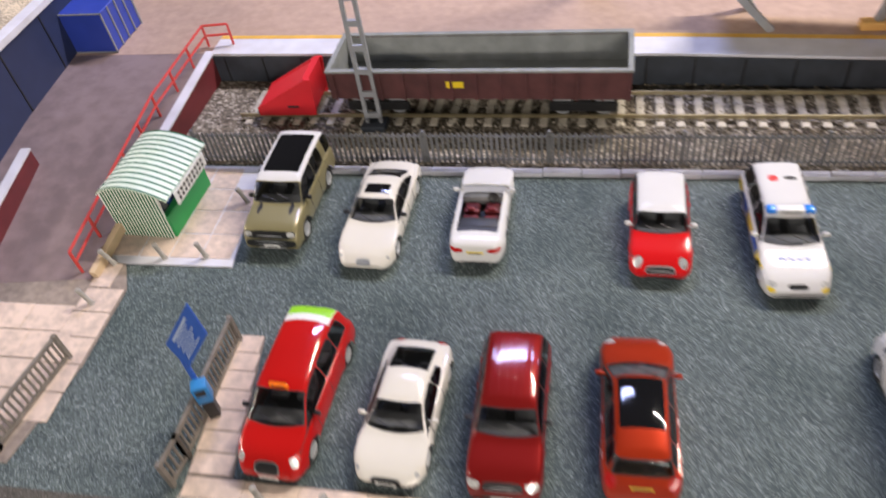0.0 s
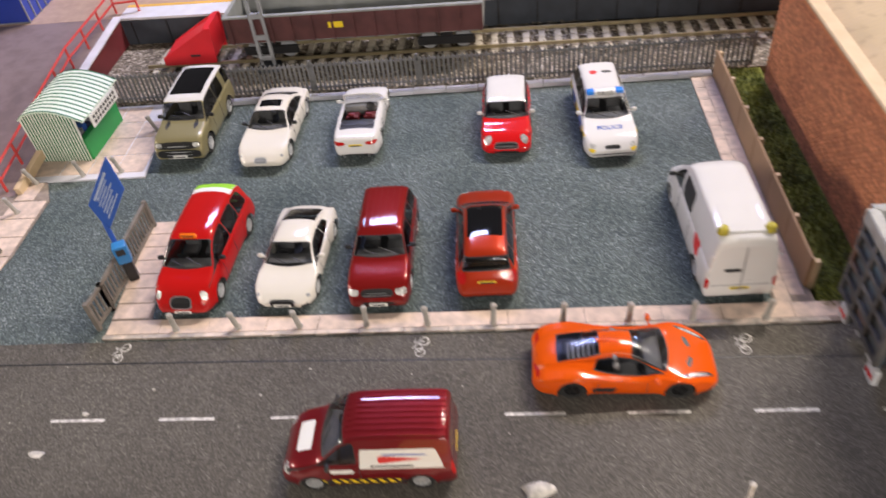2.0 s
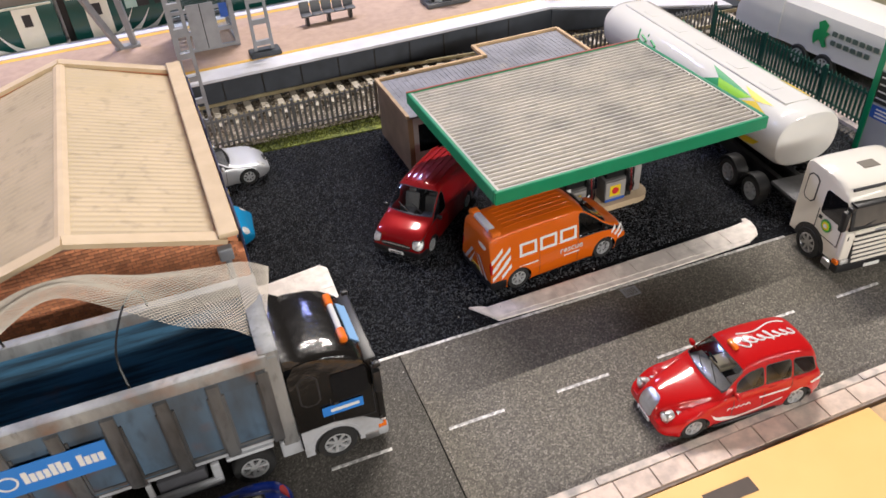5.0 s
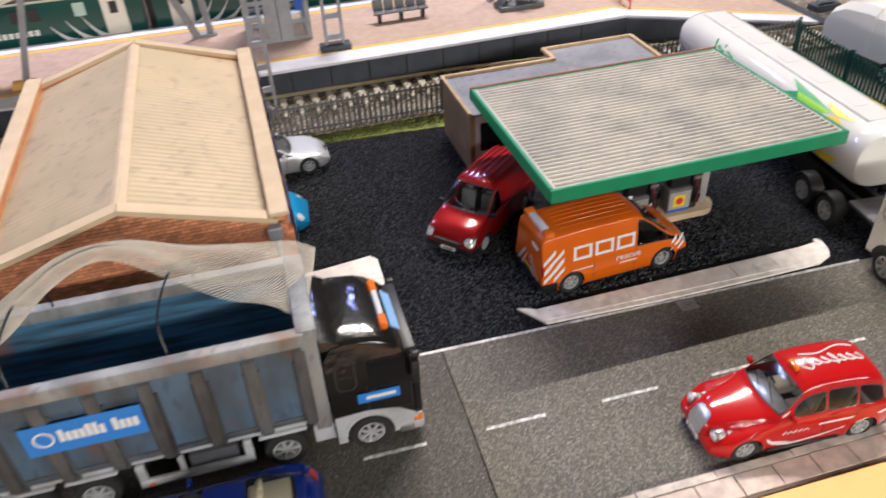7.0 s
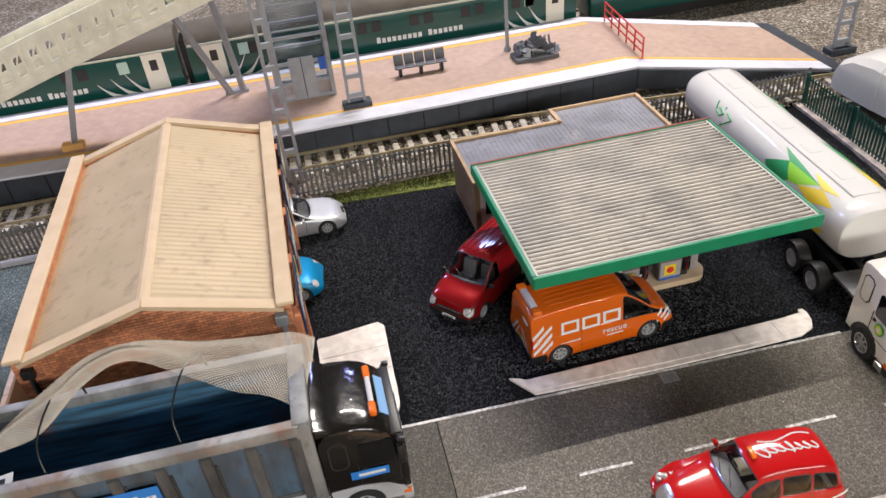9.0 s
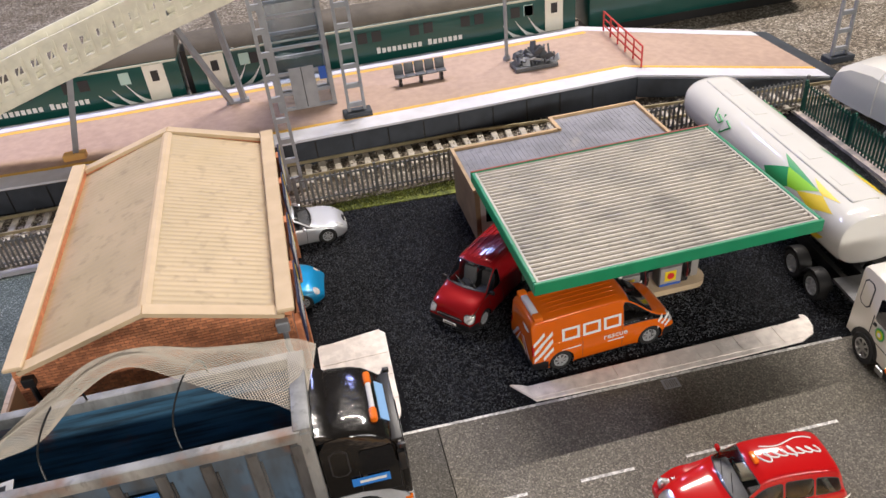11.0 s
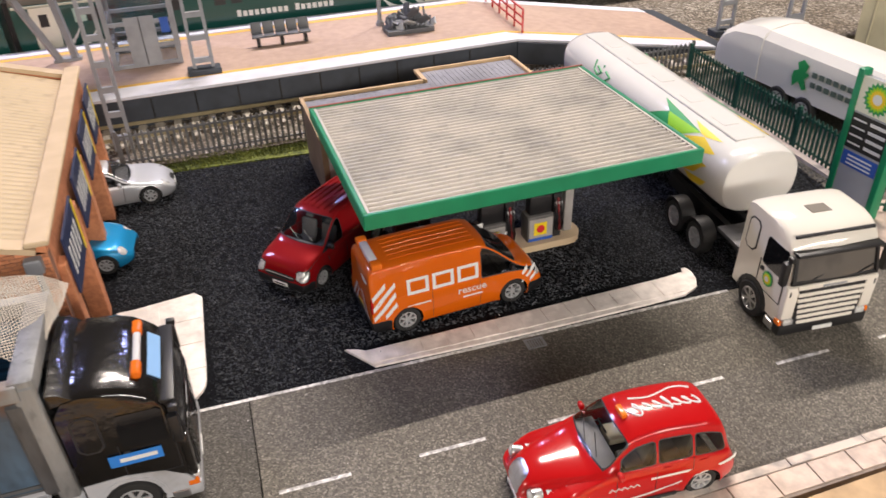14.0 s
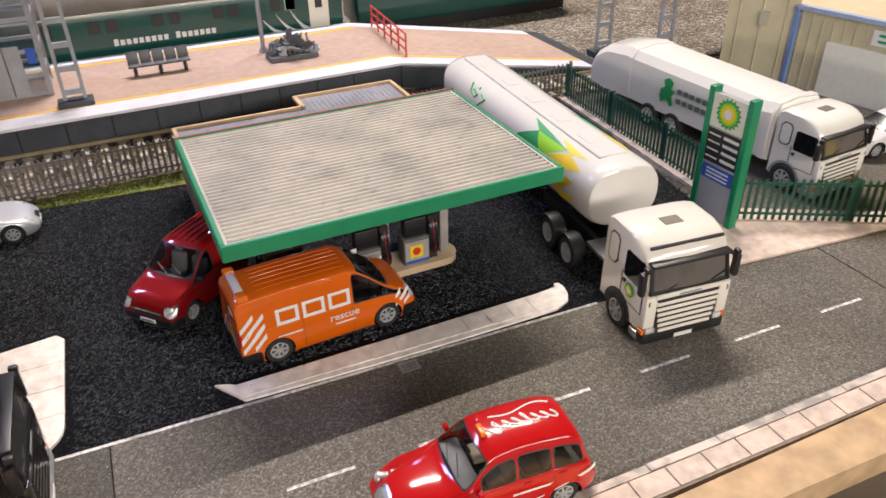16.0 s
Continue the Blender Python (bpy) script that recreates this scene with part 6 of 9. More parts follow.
def car(name, label, category, at, spec, body_mat, roof_mat=None, rim=SILVER, glass=None, group="", seat_mat=None, bumper=None):
    root = thing(name, label, category, at, group)
    S = Body(**spec["body"])
    L, W, X = S.L, S.W, S.fx
    glass = glass or GLASS

    def piece(nm, g, material, lab=""):
        geo = S.take(g)
        return solid(nm, geo, material, root, lab, smooth=50) if geo[1] and material else None

    def rimmed(nm, g, material, rim_name, rim_mat, lab="", k=0.04):
        pane, rest = S.inset(g, k)
        if pane[1]:
            ob = solid(nm, pane, material, root, lab, smooth=50)
            if rest[1]:
                solid(rim_name, rest, rim_mat, ob, smooth=50)

    def glazed(nm, g, material):
        rimmed(nm, g, material, "window_seal", INK)

    # glazing: windscreen, side windows, rear window
    if "screen" in spec:
        f1, f0, k, bow = spec["screen"]
        glazed("windscreen", lambda x, y, z: np.maximum.reduce([x - (X(f1) - bow * (y / W * 2) ** 2), X(f0) - bow * 0.8 * (y / W * 2) ** 2 - x, np.abs(y) - k * S.on(S.y, x), S.on(S.h, x) - z]), glass)
        for y in (-0.02, 0.5):
            a = X(f1) - 0.06 - bow * y * y
            p = Vector((a, y * W / 2, S.top_at(a / L + 0.5, y * W / 2) + 0.015))
            b = a - (X(f1) - X(f0)) * 0.28
            q = Vector((b, (y - 0.5) * W / 2, S.top_at(b / L + 0.5, (y - 0.5) * W / 2) + 0.02))
            solid("wiper", bar(p, q, 0.03), INK, root)
    pil, sink = spec.get("pillar", 0.07), spec.get("sill_line", 0.05)
    for fa, fb, ka, kb in spec.get("sides", ()):
        for sg in (1, -1):
            glazed("side_window", lambda x, y, z: np.maximum.reduce([S.on(S.h, x) + sink - z, z - (S.on(S.t, x) - S.on(S.c, x) - pil), (X(fa) + ka * (z - S.on(S.h, x)) - x), x - (X(fb) + kb * (z - S.on(S.h, x))), 0.1 - sg * y]), spec.get("side_glass", DARKGLASS))
    if "back" in spec:
        f0, f1, k = spec["back"]
        glazed("rear_window", lambda x, y, z: np.maximum.reduce([X(f0) + 0.12 * (y / W * 2) ** 2 - x, x - X(f1) - 0.1 * (y / W * 2) ** 2, np.abs(y) - k * S.on(S.y, x), S.on(S.h, x) - z]), spec.get("back_glass", DARKGLASS))
    if "hatch" in spec:
        z0, z1, k, lim = spec["hatch"]
        glazed("rear_window", lambda x, y, z: np.maximum.reduce([z0 - z, z - z1 + 0.12 * (y / W * 2) ** 2, np.abs(y) - W / 2 * (k - 0.16 * (z - z0)), x - X(lim)]), spec.get("back_glass", DARKGLASS))
    # lamps, grille, lower panels
    for nm, g, material, lab, rim_mat in spec.get("lamps", lambda S: ())(S):
        for sg in (1, -1):
            if rim_mat:
                rimmed(nm, one_side(g, sg), material, "bezel", rim_mat, lab, 0.03)
            else:
                piece(nm, one_side(g, sg), material, lab)
    for nm, g, material, lab in spec.get("cuts", lambda S: ())(S):
        piece(nm, g, material, lab)
    if bumper:
        zb = spec.get("bumper_top", 0.62)
        for sg, nm in ((1, "front_bumper"), (-1, "rear_bumper")):
            lim = max(S.wheels) + S.r * 1.16 if sg > 0 else min(S.wheels) - S.r * 1.16
            piece(nm, lambda x, y, z: np.maximum(z - zb, sg * (lim - x)), bumper)
    for f, slant in spec.get("seams", ()):
        for sg in (1, -1):
            pts = [(X(f) + slant * (z - float(S.on(S.h, X(f)))), sg * (S.side_z(f, z) + 0.004), z) for z in np.linspace(0.45, float(S.on(S.h, X(f))), 5)]
            solid("door_seam", join(*[bar(p, q, 0.014, 0.03) for p, q in zip(pts, pts[1:])]), INK, root)
    if roof_mat:
        f0, f1 = spec["roof"]
        piece("roof", lambda x, y, z: np.maximum.reduce([X(f0) - x, x - X(f1) + 0.15 * (y / W * 2) ** 2, S.on(S.t, x) - S.on(S.c, x) - 0.03 - z]), roof_mat)
    solid("body", S.geo(S.f), body_mat, root, smooth=42)
    low = S.clear
    high = float(S.on(S.h, 0.0))
    solid("chassis", rbox(-L * 0.455, L * 0.455, -W * 0.4, W * 0.4, low - 0.06, low + 0.3, 0.1, 1), BLACK, root)
    if "cabin" in spec:
        c0, c1 = spec["cabin"]
        sm, zf = seat_mat or SEAT, high - 0.42
        solid("dashboard", rbox(X(c1) - 0.25, X(c1) + 0.45, -W * 0.4, W * 0.4, zf - 0.25, high - 0.0, 0.1), DASH, root, smooth=40)
        solid("steering_wheel", moved(lathe([(0.24, -0.025), (0.27, 0), (0.24, 0.025), (0.21, 0)], 18), pose(X(c1) - 0.34, -0.2 * W, high + 0.02, 0, -62, 0)), INK, root, smooth=60)
        solid("cabin_floor", box(X(c0) - 0.5, X(c1) + 0.3, -W * 0.43, W * 0.43, zf - 0.35, zf - 0.22), BLACK, root)
        for fx in spec.get("seats", (c0 + (c1 - c0) * 0.55, c0 + (c1 - c0) * 0.02)):
            for y in (-0.2, 0.2):
                x = X(fx)
                hgt = max(0.35, min(1.0, S.ztop(fx) - 0.3 - zf))
                solid("seat", join(rbox(x - 0.1, x + 0.65, y * W - 0.38, y * W + 0.38, zf - 0.15, zf + 0.12, 0.1), moved(rbox(-0.13, 0.13, y * W - 0.38, y * W + 0.38, 0, hgt - 0.1, 0.1), pose(x - 0.05, 0, zf, 0, -12, 0)), moved(rbox(-0.09, 0.09, y * W - 0.19, y * W + 0.19, hgt - 0.05, hgt + 0.12, 0.07), pose(x - 0.05, 0, zf, 0, -12, 0))), sm, root, smooth=40)
    for xw in S.wheels:
        for sg in (1, -1):
            wheel(root, xw, sg * (float(S.on(S.w, xw)) - spec.get("track", 0.2)), S.r, spec.get("tyre", 0.34), rim)
    for sg in (1, -1):
        for f in spec.get("handles", [q[0] - 0.045 for q in spec.get("seams", ())[:2]]):
            zz = float(S.on(S.h, X(f))) - 0.13
            yy = S.side_z(f, zz)
            solid("door_handle", rbox(X(f) - 0.14, X(f) + 0.14, sg * (yy + 0.012) - 0.022, sg * (yy + 0.012) + 0.022, zz - 0.03, zz + 0.03, 0.015, 1), spec.get("handle_mat", body_mat), root)
        if "mirror" in spec:
            mf, mz = spec["mirror"]
            y = S.side_z(mf, high)
            solid("door_mirror", join(rbox(X(mf) - 0.1, X(mf) + 0.08, sg * (y + 0.2) - 0.15, sg * (y + 0.2) + 0.15, mz - 0.11, mz + 0.11, 0.07), bar((X(mf), sg * (y - 0.12), mz - 0.09), (X(mf), sg * (y + 0.12), mz - 0.05), 0.06)), spec.get("mirror_mat", body_mat), root, smooth=50)
    for sg, z, mt in spec.get("plates", ()):
        x = sg * (L / 2 - (0.02 if sg < 0 else 0.0))
        x -= sg * spec["body"].get("lean", (0.3, 0.22))[0 if sg > 0 else 1] * max(0, (z - 0.62) / 0.6) ** 1.4
        pl = solid("number_plate", rbox(x - 0.03, x + 0.03, -0.41, 0.41, z - 0.09, z + 0.09, 0.015, 1), mt, root)
        solid("plate_bar", box(x + sg * 0.03 - 0.006, x + sg * 0.03 + 0.006, -0.3, 0.3, z - 0.035, z + 0.035), INK, pl)
    for nm, g, material, lab in spec.get("extras", lambda s: ())(S):
        solid(nm, g, material, root, lab, smooth=40)
    return root, S


# ---- regions that recur on car bodies ----
def top_panel(S, f0, f1, k, bow=0.1):
    return lambda x, y, z: np.maximum.reduce([S.fx(f0) - bow * (y / S.W * 2) ** 2 - x, x - S.fx(f1) + bow * (y / S.W * 2) ** 2, np.abs(y) - k * S.on(S.y, x), S.on(S.h, x) - z])


def front_panel(S, z0, z1, half, depth=0.5, taper=0.0):
    """A rounded field on the nose."""
    zm, hz = (z0 + z1) / 2, (z1 - z0) / 2
    return lambda x, y, z: np.maximum(((np.abs(y) / (half + taper * (z - zm))) ** 4 + (np.abs(z - zm) / hz) ** 4) ** 0.25 - 1, (S.L / 2 - depth - x)) * hz


def back_panel(S, z0, z1, half, depth=0.4, mid=0.0):
    zm, hz = (z0 + z1) / 2, (z1 - z0) / 2
    return lambda x, y, z: np.maximum(((np.abs(y - mid) / half) ** 4 + (np.abs(z - zm) / hz) ** 4) ** 0.25 - 1, (x + S.L / 2 - depth)) * hz


def slats(S, z0, z1, half, n, depth=0.5, share=0.45):
    """Level bars across a grille, as regions."""
    step = (z1 - z0) / n
    return [front_panel(S, z0 + step * (k + 0.5 - share / 2), z0 + step * (k + 0.5 + share / 2), half, depth) for k in range(n)]


def decal(S, corners, sg, out=0.012, n=6):
    """A flat print on a flank: four (x, z) corners, foot edge then head edge, laid on the skin."""
    (ax, az), (bx, bz), (cx, cz), (dx, dz) = corners
    v = []
    for i in range(n + 1):
        q = i / n
        for k in range(n + 1):
            u = k / n
            x, z = (ax + (bx - ax) * u) * (1 - q) + (dx + (cx - dx) * u) * q, (az + (bz - az) * u) * (1 - q) + (dz + (cz - dz) * u) * q
            v.append((x, sg * (S.side_z(x / S.L + 0.5, z) + out), z))
    return v, [(i * (n + 1) + k, i * (n + 1) + k + 1, (i + 1) * (n + 1) + k + 1, (i + 1) * (n + 1) + k) for i in range(n) for k in range(n)]


# ---- the parked cars ----
FACING_NEAR, FACING_FAR = -90, 90


def spot(x, y, turn):
    return pose(x, y, 0.006, 0, 0, turn)


RED_P, DKRED, WHITE_P, GOLD = paint("taxi_red", (0.44, 0.007, 0.006)), paint("garnet_red", (0.19, 0.008, 0.007), 0.3, 0.3), paint("warm_white", (0.68, 0.645, 0.58)), paint("gold_green", (0.30, 0.265, 0.14), 0.3, 0.4)
ORANGE_P, TANGO, BLUE_P, PURE = paint("bright_orange", (0.66, 0.085, 0.002)), paint("copper_orange", (0.34, 0.028, 0.007), 0.25, 0.3), paint("deep_blue", (0.006, 0.03, 0.28), 0.2, 0.35), paint("pure_white", (0.66, 0.65, 0.64))
MINIRED, VANRED, RACORANGE, COKE, MAROONVAN, SILVERCAR, CYAN = paint("mini_red", (0.58, 0.008, 0.010)), paint("van_red", (0.26, 0.006, 0.008), 0.3, 0.3), paint("rescue_orange", (0.64, 0.12, 0.004)), paint("bright_red", (0.46, 0.006, 0.007)), paint("maroon", (0.17, 0.010, 0.014), 0.3, 0.4), paint("silver_metal", (0.55, 0.56, 0.58), 0.28, 0.6), paint("cyan_blue", (0.01, 0.22, 0.45), 0.25, 0.3)

# electric taxi: tall, rounded, with a lime panel over the tail
sp = dict(body=dict(L=7.6, W=2.9, top=[(0, 1.45), (0.012, 1.7), (0.035, 2.2), (0.07, 2.55), (0.14, 2.74), (0.33, 2.84), (0.56, 2.78), (0.64, 2.62), (0.795, 1.82), (0.825, 1.72), (0.91, 1.58), (0.965, 1.4), (1, 1.02)],
                    hip=[(0, 1.35), (0.1, 1.66), (0.5, 1.62), (0.74, 1.6), (0.88, 1.42), (1, 0.9)], wheels=(-0.3, 0.315), r=0.55, tumble=0.26, nose=0.62, tail=0.78, rn=1.25, rt=0.8, crown=0.24, lean=(0.22, 0.12)),
          screen=(0.795, 0.65, 0.95, 0.3), sides=[(0.12, 0.27, 0.3, 0), (0.285, 0.46, 0, 0), (0.475, 0.9, 0, 0)], hatch=(1.8, 2.4, 0.72, 0.09), cabin=(0.25, 0.7), seams=[(0.28, 0), (0.47, 0), (0.69, 0.1)], mirror=(0.69, 1.78), mirror_mat=BLACK, plates=[(1, 0.52, PLATEW), (-1, 1.0, PLATEY)], bumper_top=0.5)
sp["lamps"] = lambda S: [("headlight", blob(3.32, 1.06, 1.2, 0.4, 0.17, 0.19, 38, 2.2), LENS, "", None), ("tail_light", blob(-3.75, 1.1, 1.5, 0.3, 0.12, 0.35), REDLENS, "", None)]
sp["cuts"] = lambda S: [("rear_roof_panel", top_panel(S, 0.0, 0.15, 0.93, -0.25), LIMEINK, "lime green rear roof panel"), ("roof_band", top_panel(S, 0.0, 0.2, 0.95, -0.25), WHITE, "white roof band"), ("grille", front_panel(S, 0.74, 1.2, 0.46), BLACK, ""), ("grille_frame", front_panel(S, 0.68, 1.26, 0.53), CHROME, "")]
taxi, S = car("taxi", "bright red taxi with a lime green rear roof panel", "car", spot(3.85, 4.95, FACING_NEAR - 3), sp, RED_P, bumper=BLACK)
words("roof_sign", "TAXI", 0.24, INK, solid("sign_box", rbox(0.9, 1.08, -0.4, 0.4, S.ztop(0.63) - 0.05, S.ztop(0.63) + 0.2, 0.05), AMBER, taxi), pose(1.09, 0, S.ztop(0.63) + 0.09, 90, 0, 90))

# pearl white coupe with a fastback
sp = dict(body=dict(L=6.6, W=2.85, top=[(0, 1.0), (0.02, 1.25), (0.07, 1.38), (0.12, 1.48), (0.22, 1.76), (0.32, 1.96), (0.43, 2.06), (0.53, 2.03), (0.6, 1.88), (0.73, 1.34), (0.765, 1.24), (0.88, 1.1), (0.955, 0.94), (1, 0.7)],
                    hip=[(0, 0.95), (0.08, 1.28), (0.2, 1.34), (0.45, 1.28), (0.7, 1.22), (0.88, 1.0), (1, 0.62)], wheels=(-0.29, 0.305), r=0.52, tumble=0.5, nose=0.6, tail=0.66, rn=1.2, rt=1.1, crown=0.26, house=((0, 0.66), (0.18, 0.78), (0.35, 0.9), (0.6, 0.93), (1, 0.93)), flare=0.06),
          screen=(0.73, 0.585, 0.93, 0.3), sides=[(0.25, 0.385, 0.55, 0), (0.4, 0.9, 0, 0)], back=(0.135, 0.33, 0.84), cabin=(0.3, 0.62), seams=[(0.39, 0), (0.66, 0.1)], handles=(0.42,), mirror=(0.63, 1.38), plates=[(1, 0.52, PLATEW)])
sp["lamps"] = lambda S: [("headlight", blob(2.8, 1.06, 0.84, 0.4, 0.1, 0.07, 52, 2.6), GREYMETAL, "slim grey headlight", None), ("tail_light", blob(-3.2, 0.95, 1.02, 0.25, 0.4, 0.12), REDLENS, "", None)]
sp["cuts"] = lambda S: [("grille", front_panel(S, 0.42, 0.74, 0.56, taper=0.2), BLACK, ""), ("grille_frame", front_panel(S, 0.38, 0.79, 0.61, taper=0.2), CHROME, ""), ("lower_intake", blob(3.1, 0.98, 0.5, 0.4, 0.2, 0.1, 30), INK, ""), ("splitter", front_panel(S, 0.3, 0.37, 1.2, 0.9), SILVER, "")]
car("coupe", "pearl white sports coupe with dark glass", "car", spot(8.5, 4.65, FACING_NEAR - 3), sp, WHITE_P)

# garnet red off-road estate
sp = dict(body=dict(L=6.8, W=2.85, top=[(0, 1.55), (0.01, 1.8), (0.03, 2.15), (0.06, 2.36), (0.12, 2.46), (0.35, 2.52), (0.52, 2.46), (0.59, 2.3), (0.715, 1.7), (0.75, 1.6), (0.89, 1.5), (0.96, 1.36), (1, 1.05)],
                    hip=[(0, 1.45), (0.08, 1.6), (0.5, 1.56), (0.7, 1.52), (0.9, 1.38), (1, 0.95)], wheels=(-0.285, 0.3), r=0.57, tumble=0.3, nose=0.78, tail=0.85, rn=0.85, rt=0.6, crown=0.18, lean=(0.14, 0.1)),
          screen=(0.715, 0.6, 0.94, 0.22), sides=[(0.06, 0.235, 0.1, 0), (0.25, 0.41, 0, 0), (0.425, 0.9, 0, 0)], hatch=(1.75, 2.3, 0.72, 0.07), cabin=(0.25, 0.64), seams=[(0.24, 0), (0.42, 0), (0.63, 0.1)], mirror=(0.62, 1.78), mirror_mat=BLACK, plates=[(1, 0.55, PLATEW), (-1, 1.05, PLATEY)], bumper_top=0.46)
sp["lamps"] = lambda S: [("headlight", blob(3.2, 1.12, 1.14, 0.35, 0.27, 0.12, 30, 3.2), LENS, "", None), ("tail_light", blob(-3.45, 1.25, 1.5, 0.25, 0.14, 0.35), REDLENS, "", None)]
sp["cuts"] = lambda S: [("grille_slat", g, CHROME, "") for g in slats(S, 0.98, 1.26, 0.68, 3)] + [("grille", front_panel(S, 0.95, 1.28, 0.74), BLACK, ""), ("lower_intake", front_panel(S, 0.5, 0.72, 0.8), BLACK, "")]
sp["extras"] = lambda S: [("roof_rib", S.rib(-2.9, 0.2, y, 0.07, 0.02), DKRED, "") for y in (-0.75, -0.45, -0.15, 0.15, 0.45, 0.75)]
car("off_road_car", "dark garnet red off-road estate with ribbed roof", "car", spot(12.8, 4.6, FACING_NEAR), sp, DKRED, bumper=BLACK)

# copper orange hatchback seen from behind
sp = dict(body=dict(L=7.2, W=2.85, top=[(0, 1.3), (0.012, 1.55), (0.04, 1.85), (0.1, 2.2), (0.17, 2.36), (0.35, 2.46), (0.5, 2.42), (0.58, 2.28), (0.74, 1.55), (0.775, 1.46), (0.9, 1.26), (0.965, 1.06), (1, 0.78)],
                    hip=[(0, 1.2), (0.07, 1.5), (0.3, 1.5), (0.6, 1.44), (0.74, 1.4), (0.9, 1.12), (1, 0.7)], wheels=(-0.29, 0.31), r=0.54, tumble=0.38, nose=0.62, tail=0.72, rn=1.2, rt=0.9, crown=0.22, house=((0, 0.84), (0.2, 0.9), (0.5, 0.93), (1, 0.93))),
          screen=(0.74, 0.6, 0.94, 0.3), sides=[(0.1, 0.22, 0.4, 0), (0.235, 0.43, 0, 0), (0.445, 0.9, 0, 0)], hatch=(1.62, 2.16, 0.74, 0.13), cabin=(0.28, 0.68), seams=[(0.235, 0), (0.44, 0), (0.66, 0.1)], mirror=(0.66, 1.6), plates=[(-1, 1.12, PLATEY)], handle_mat=CHROME)
sp["lamps"] = lambda S: [("headlight", blob(3.0, 1.02, 1.05, 0.6, 0.2, 0.16, 36, 2.4), LENS, "", None), ("tail_light", blob(-3.25, 1.12, 1.32, 0.35, 0.2, 0.24), REDLENS, "", None)]
sp["cuts"] = lambda S: [("sunroof", top_panel(S, 0.26, 0.575, 0.86, 0.05), BLACKGLASS, "large black glass sunroof"), ("grille", front_panel(S, 0.45, 0.8, 0.7), BLACK, ""), ("diffuser", back_panel(S, 0.3, 0.48, 1.1, 0.8), INK, "")]
car("hatchback", "metallic copper orange hatchback with black sunroof", "car", spot(17.65, 5.2, FACING_FAR + 1), sp, TANGO)

# white high-roof van with two beacons
OLIVE = mat("olive_beacon", (0.42, 0.36, 0.05), 0.25, var=0.3, scale=300)
sp = dict(body=dict(L=8.3, W=3.02, top=[(0, 3.2), (0.006, 3.42), (0.02, 3.56), (0.06, 3.64), (0.3, 3.7), (0.58, 3.68), (0.66, 3.5), (0.73, 3.1), (0.85, 2.12), (0.885, 1.92), (0.96, 1.62), (0.985, 1.42), (1, 1.1)],
                    hip=[(0, 1.95), (0.6, 1.95), (0.78, 1.9), (0.86, 1.75), (0.95, 1.35), (1, 0.95)], wheels=(-0.3, 0.325), r=0.57, tumble=0.14, nose=0.7, tail=0.93, rn=1.1, rt=0.35, crown=0.22, lean=(0.1, 0.02)),
          screen=(0.85, 0.68, 0.94, 0.3), sides=[(0.66, 0.95, 0, 0)], pillar=0.2, cabin=(0.62, 0.82), seats=(0.68,), seams=[(0.4, 0), (0.64, 0), (0.82, 0)], handles=(0.66,), mirror=(0.79, 2.15), mirror_mat=BLACK, plates=[(-1, 0.85, PLATEY)])
sp["lamps"] = lambda S: [("headlight", blob(3.75, 1.15, 1.35, 0.45, 0.22, 0.26, 30, 2.6), LENS, "", None), ("tail_light", blob(-4.12, 1.4, 1.2, 0.1, 0.13, 0.3), REDLENS, "", None)]
sp["cuts"] = lambda S: [("side_glass_panel", one_side(lambda x, y, z: np.maximum.reduce([-0.6 - x, x - 1.0, 2.05 - z, z - 3.15, 1.0 - np.abs(y)]), sg), INK, "black glazed side panel") for sg in (1, -1)] + [("side_flash", one_side(lambda x, y, z: np.maximum.reduce([-2.6 - x, x + 1.9 - 0.45 * (z - 1.5), 1.25 - z + 0.3 * (x + 2.6), z - 2.05, 1.0 - np.abs(y)]), sg), REDINK, "red side flash") for sg in (1, -1)] + [("grille", front_panel(S, 0.8, 1.2, 0.7), BLACK, "")]
sp["extras"] = lambda S: [("beacon", lathe([(0.24, 3.58), (0.24, 3.74), (0.2, 3.86), (0.1, 3.92), (0.01, 3.93)], 14, (-3.55, y, 0)), OLIVE, "yellow domed beacon") for y in (-0.95, 0.95)] + [("beacon_bar", rbox(-3.72, -3.4, -0.95, 0.95, 3.6, 3.72, 0.04, 1), PURE, ""), ("door_joint", box(-4.165, -4.14, -0.015, 0.015, 0.7, 3.2), GREYMETAL, ""), ("door_sign", box(-4.17, -4.14, 0.1, 0.75, 1.85, 2.0), INK, "dark sign on the rear door"), ("door_rail", box(-4.165, -4.14, -1.25, 1.25, 1.05, 1.07), GREYMETAL, ""), ("door_handle", rbox(-4.2, -4.14, -0.5, -0.15, 1.25, 1.33, 0.02, 1), PURE, "")] + [("hinge", rbox(-4.17, -4.1, sg_ * 1.36 - 0.05, sg_ * 1.36 + 0.05, z, z + 0.12, 0.02, 1), PURE, "") for sg_ in (-1, 1) for z in (1.6, 2.7)]
car("panel_van", "white high-roof panel van with yellow roof beacons", "van", spot(28.35, 5.35, FACING_FAR + 1.5), sp, PURE)

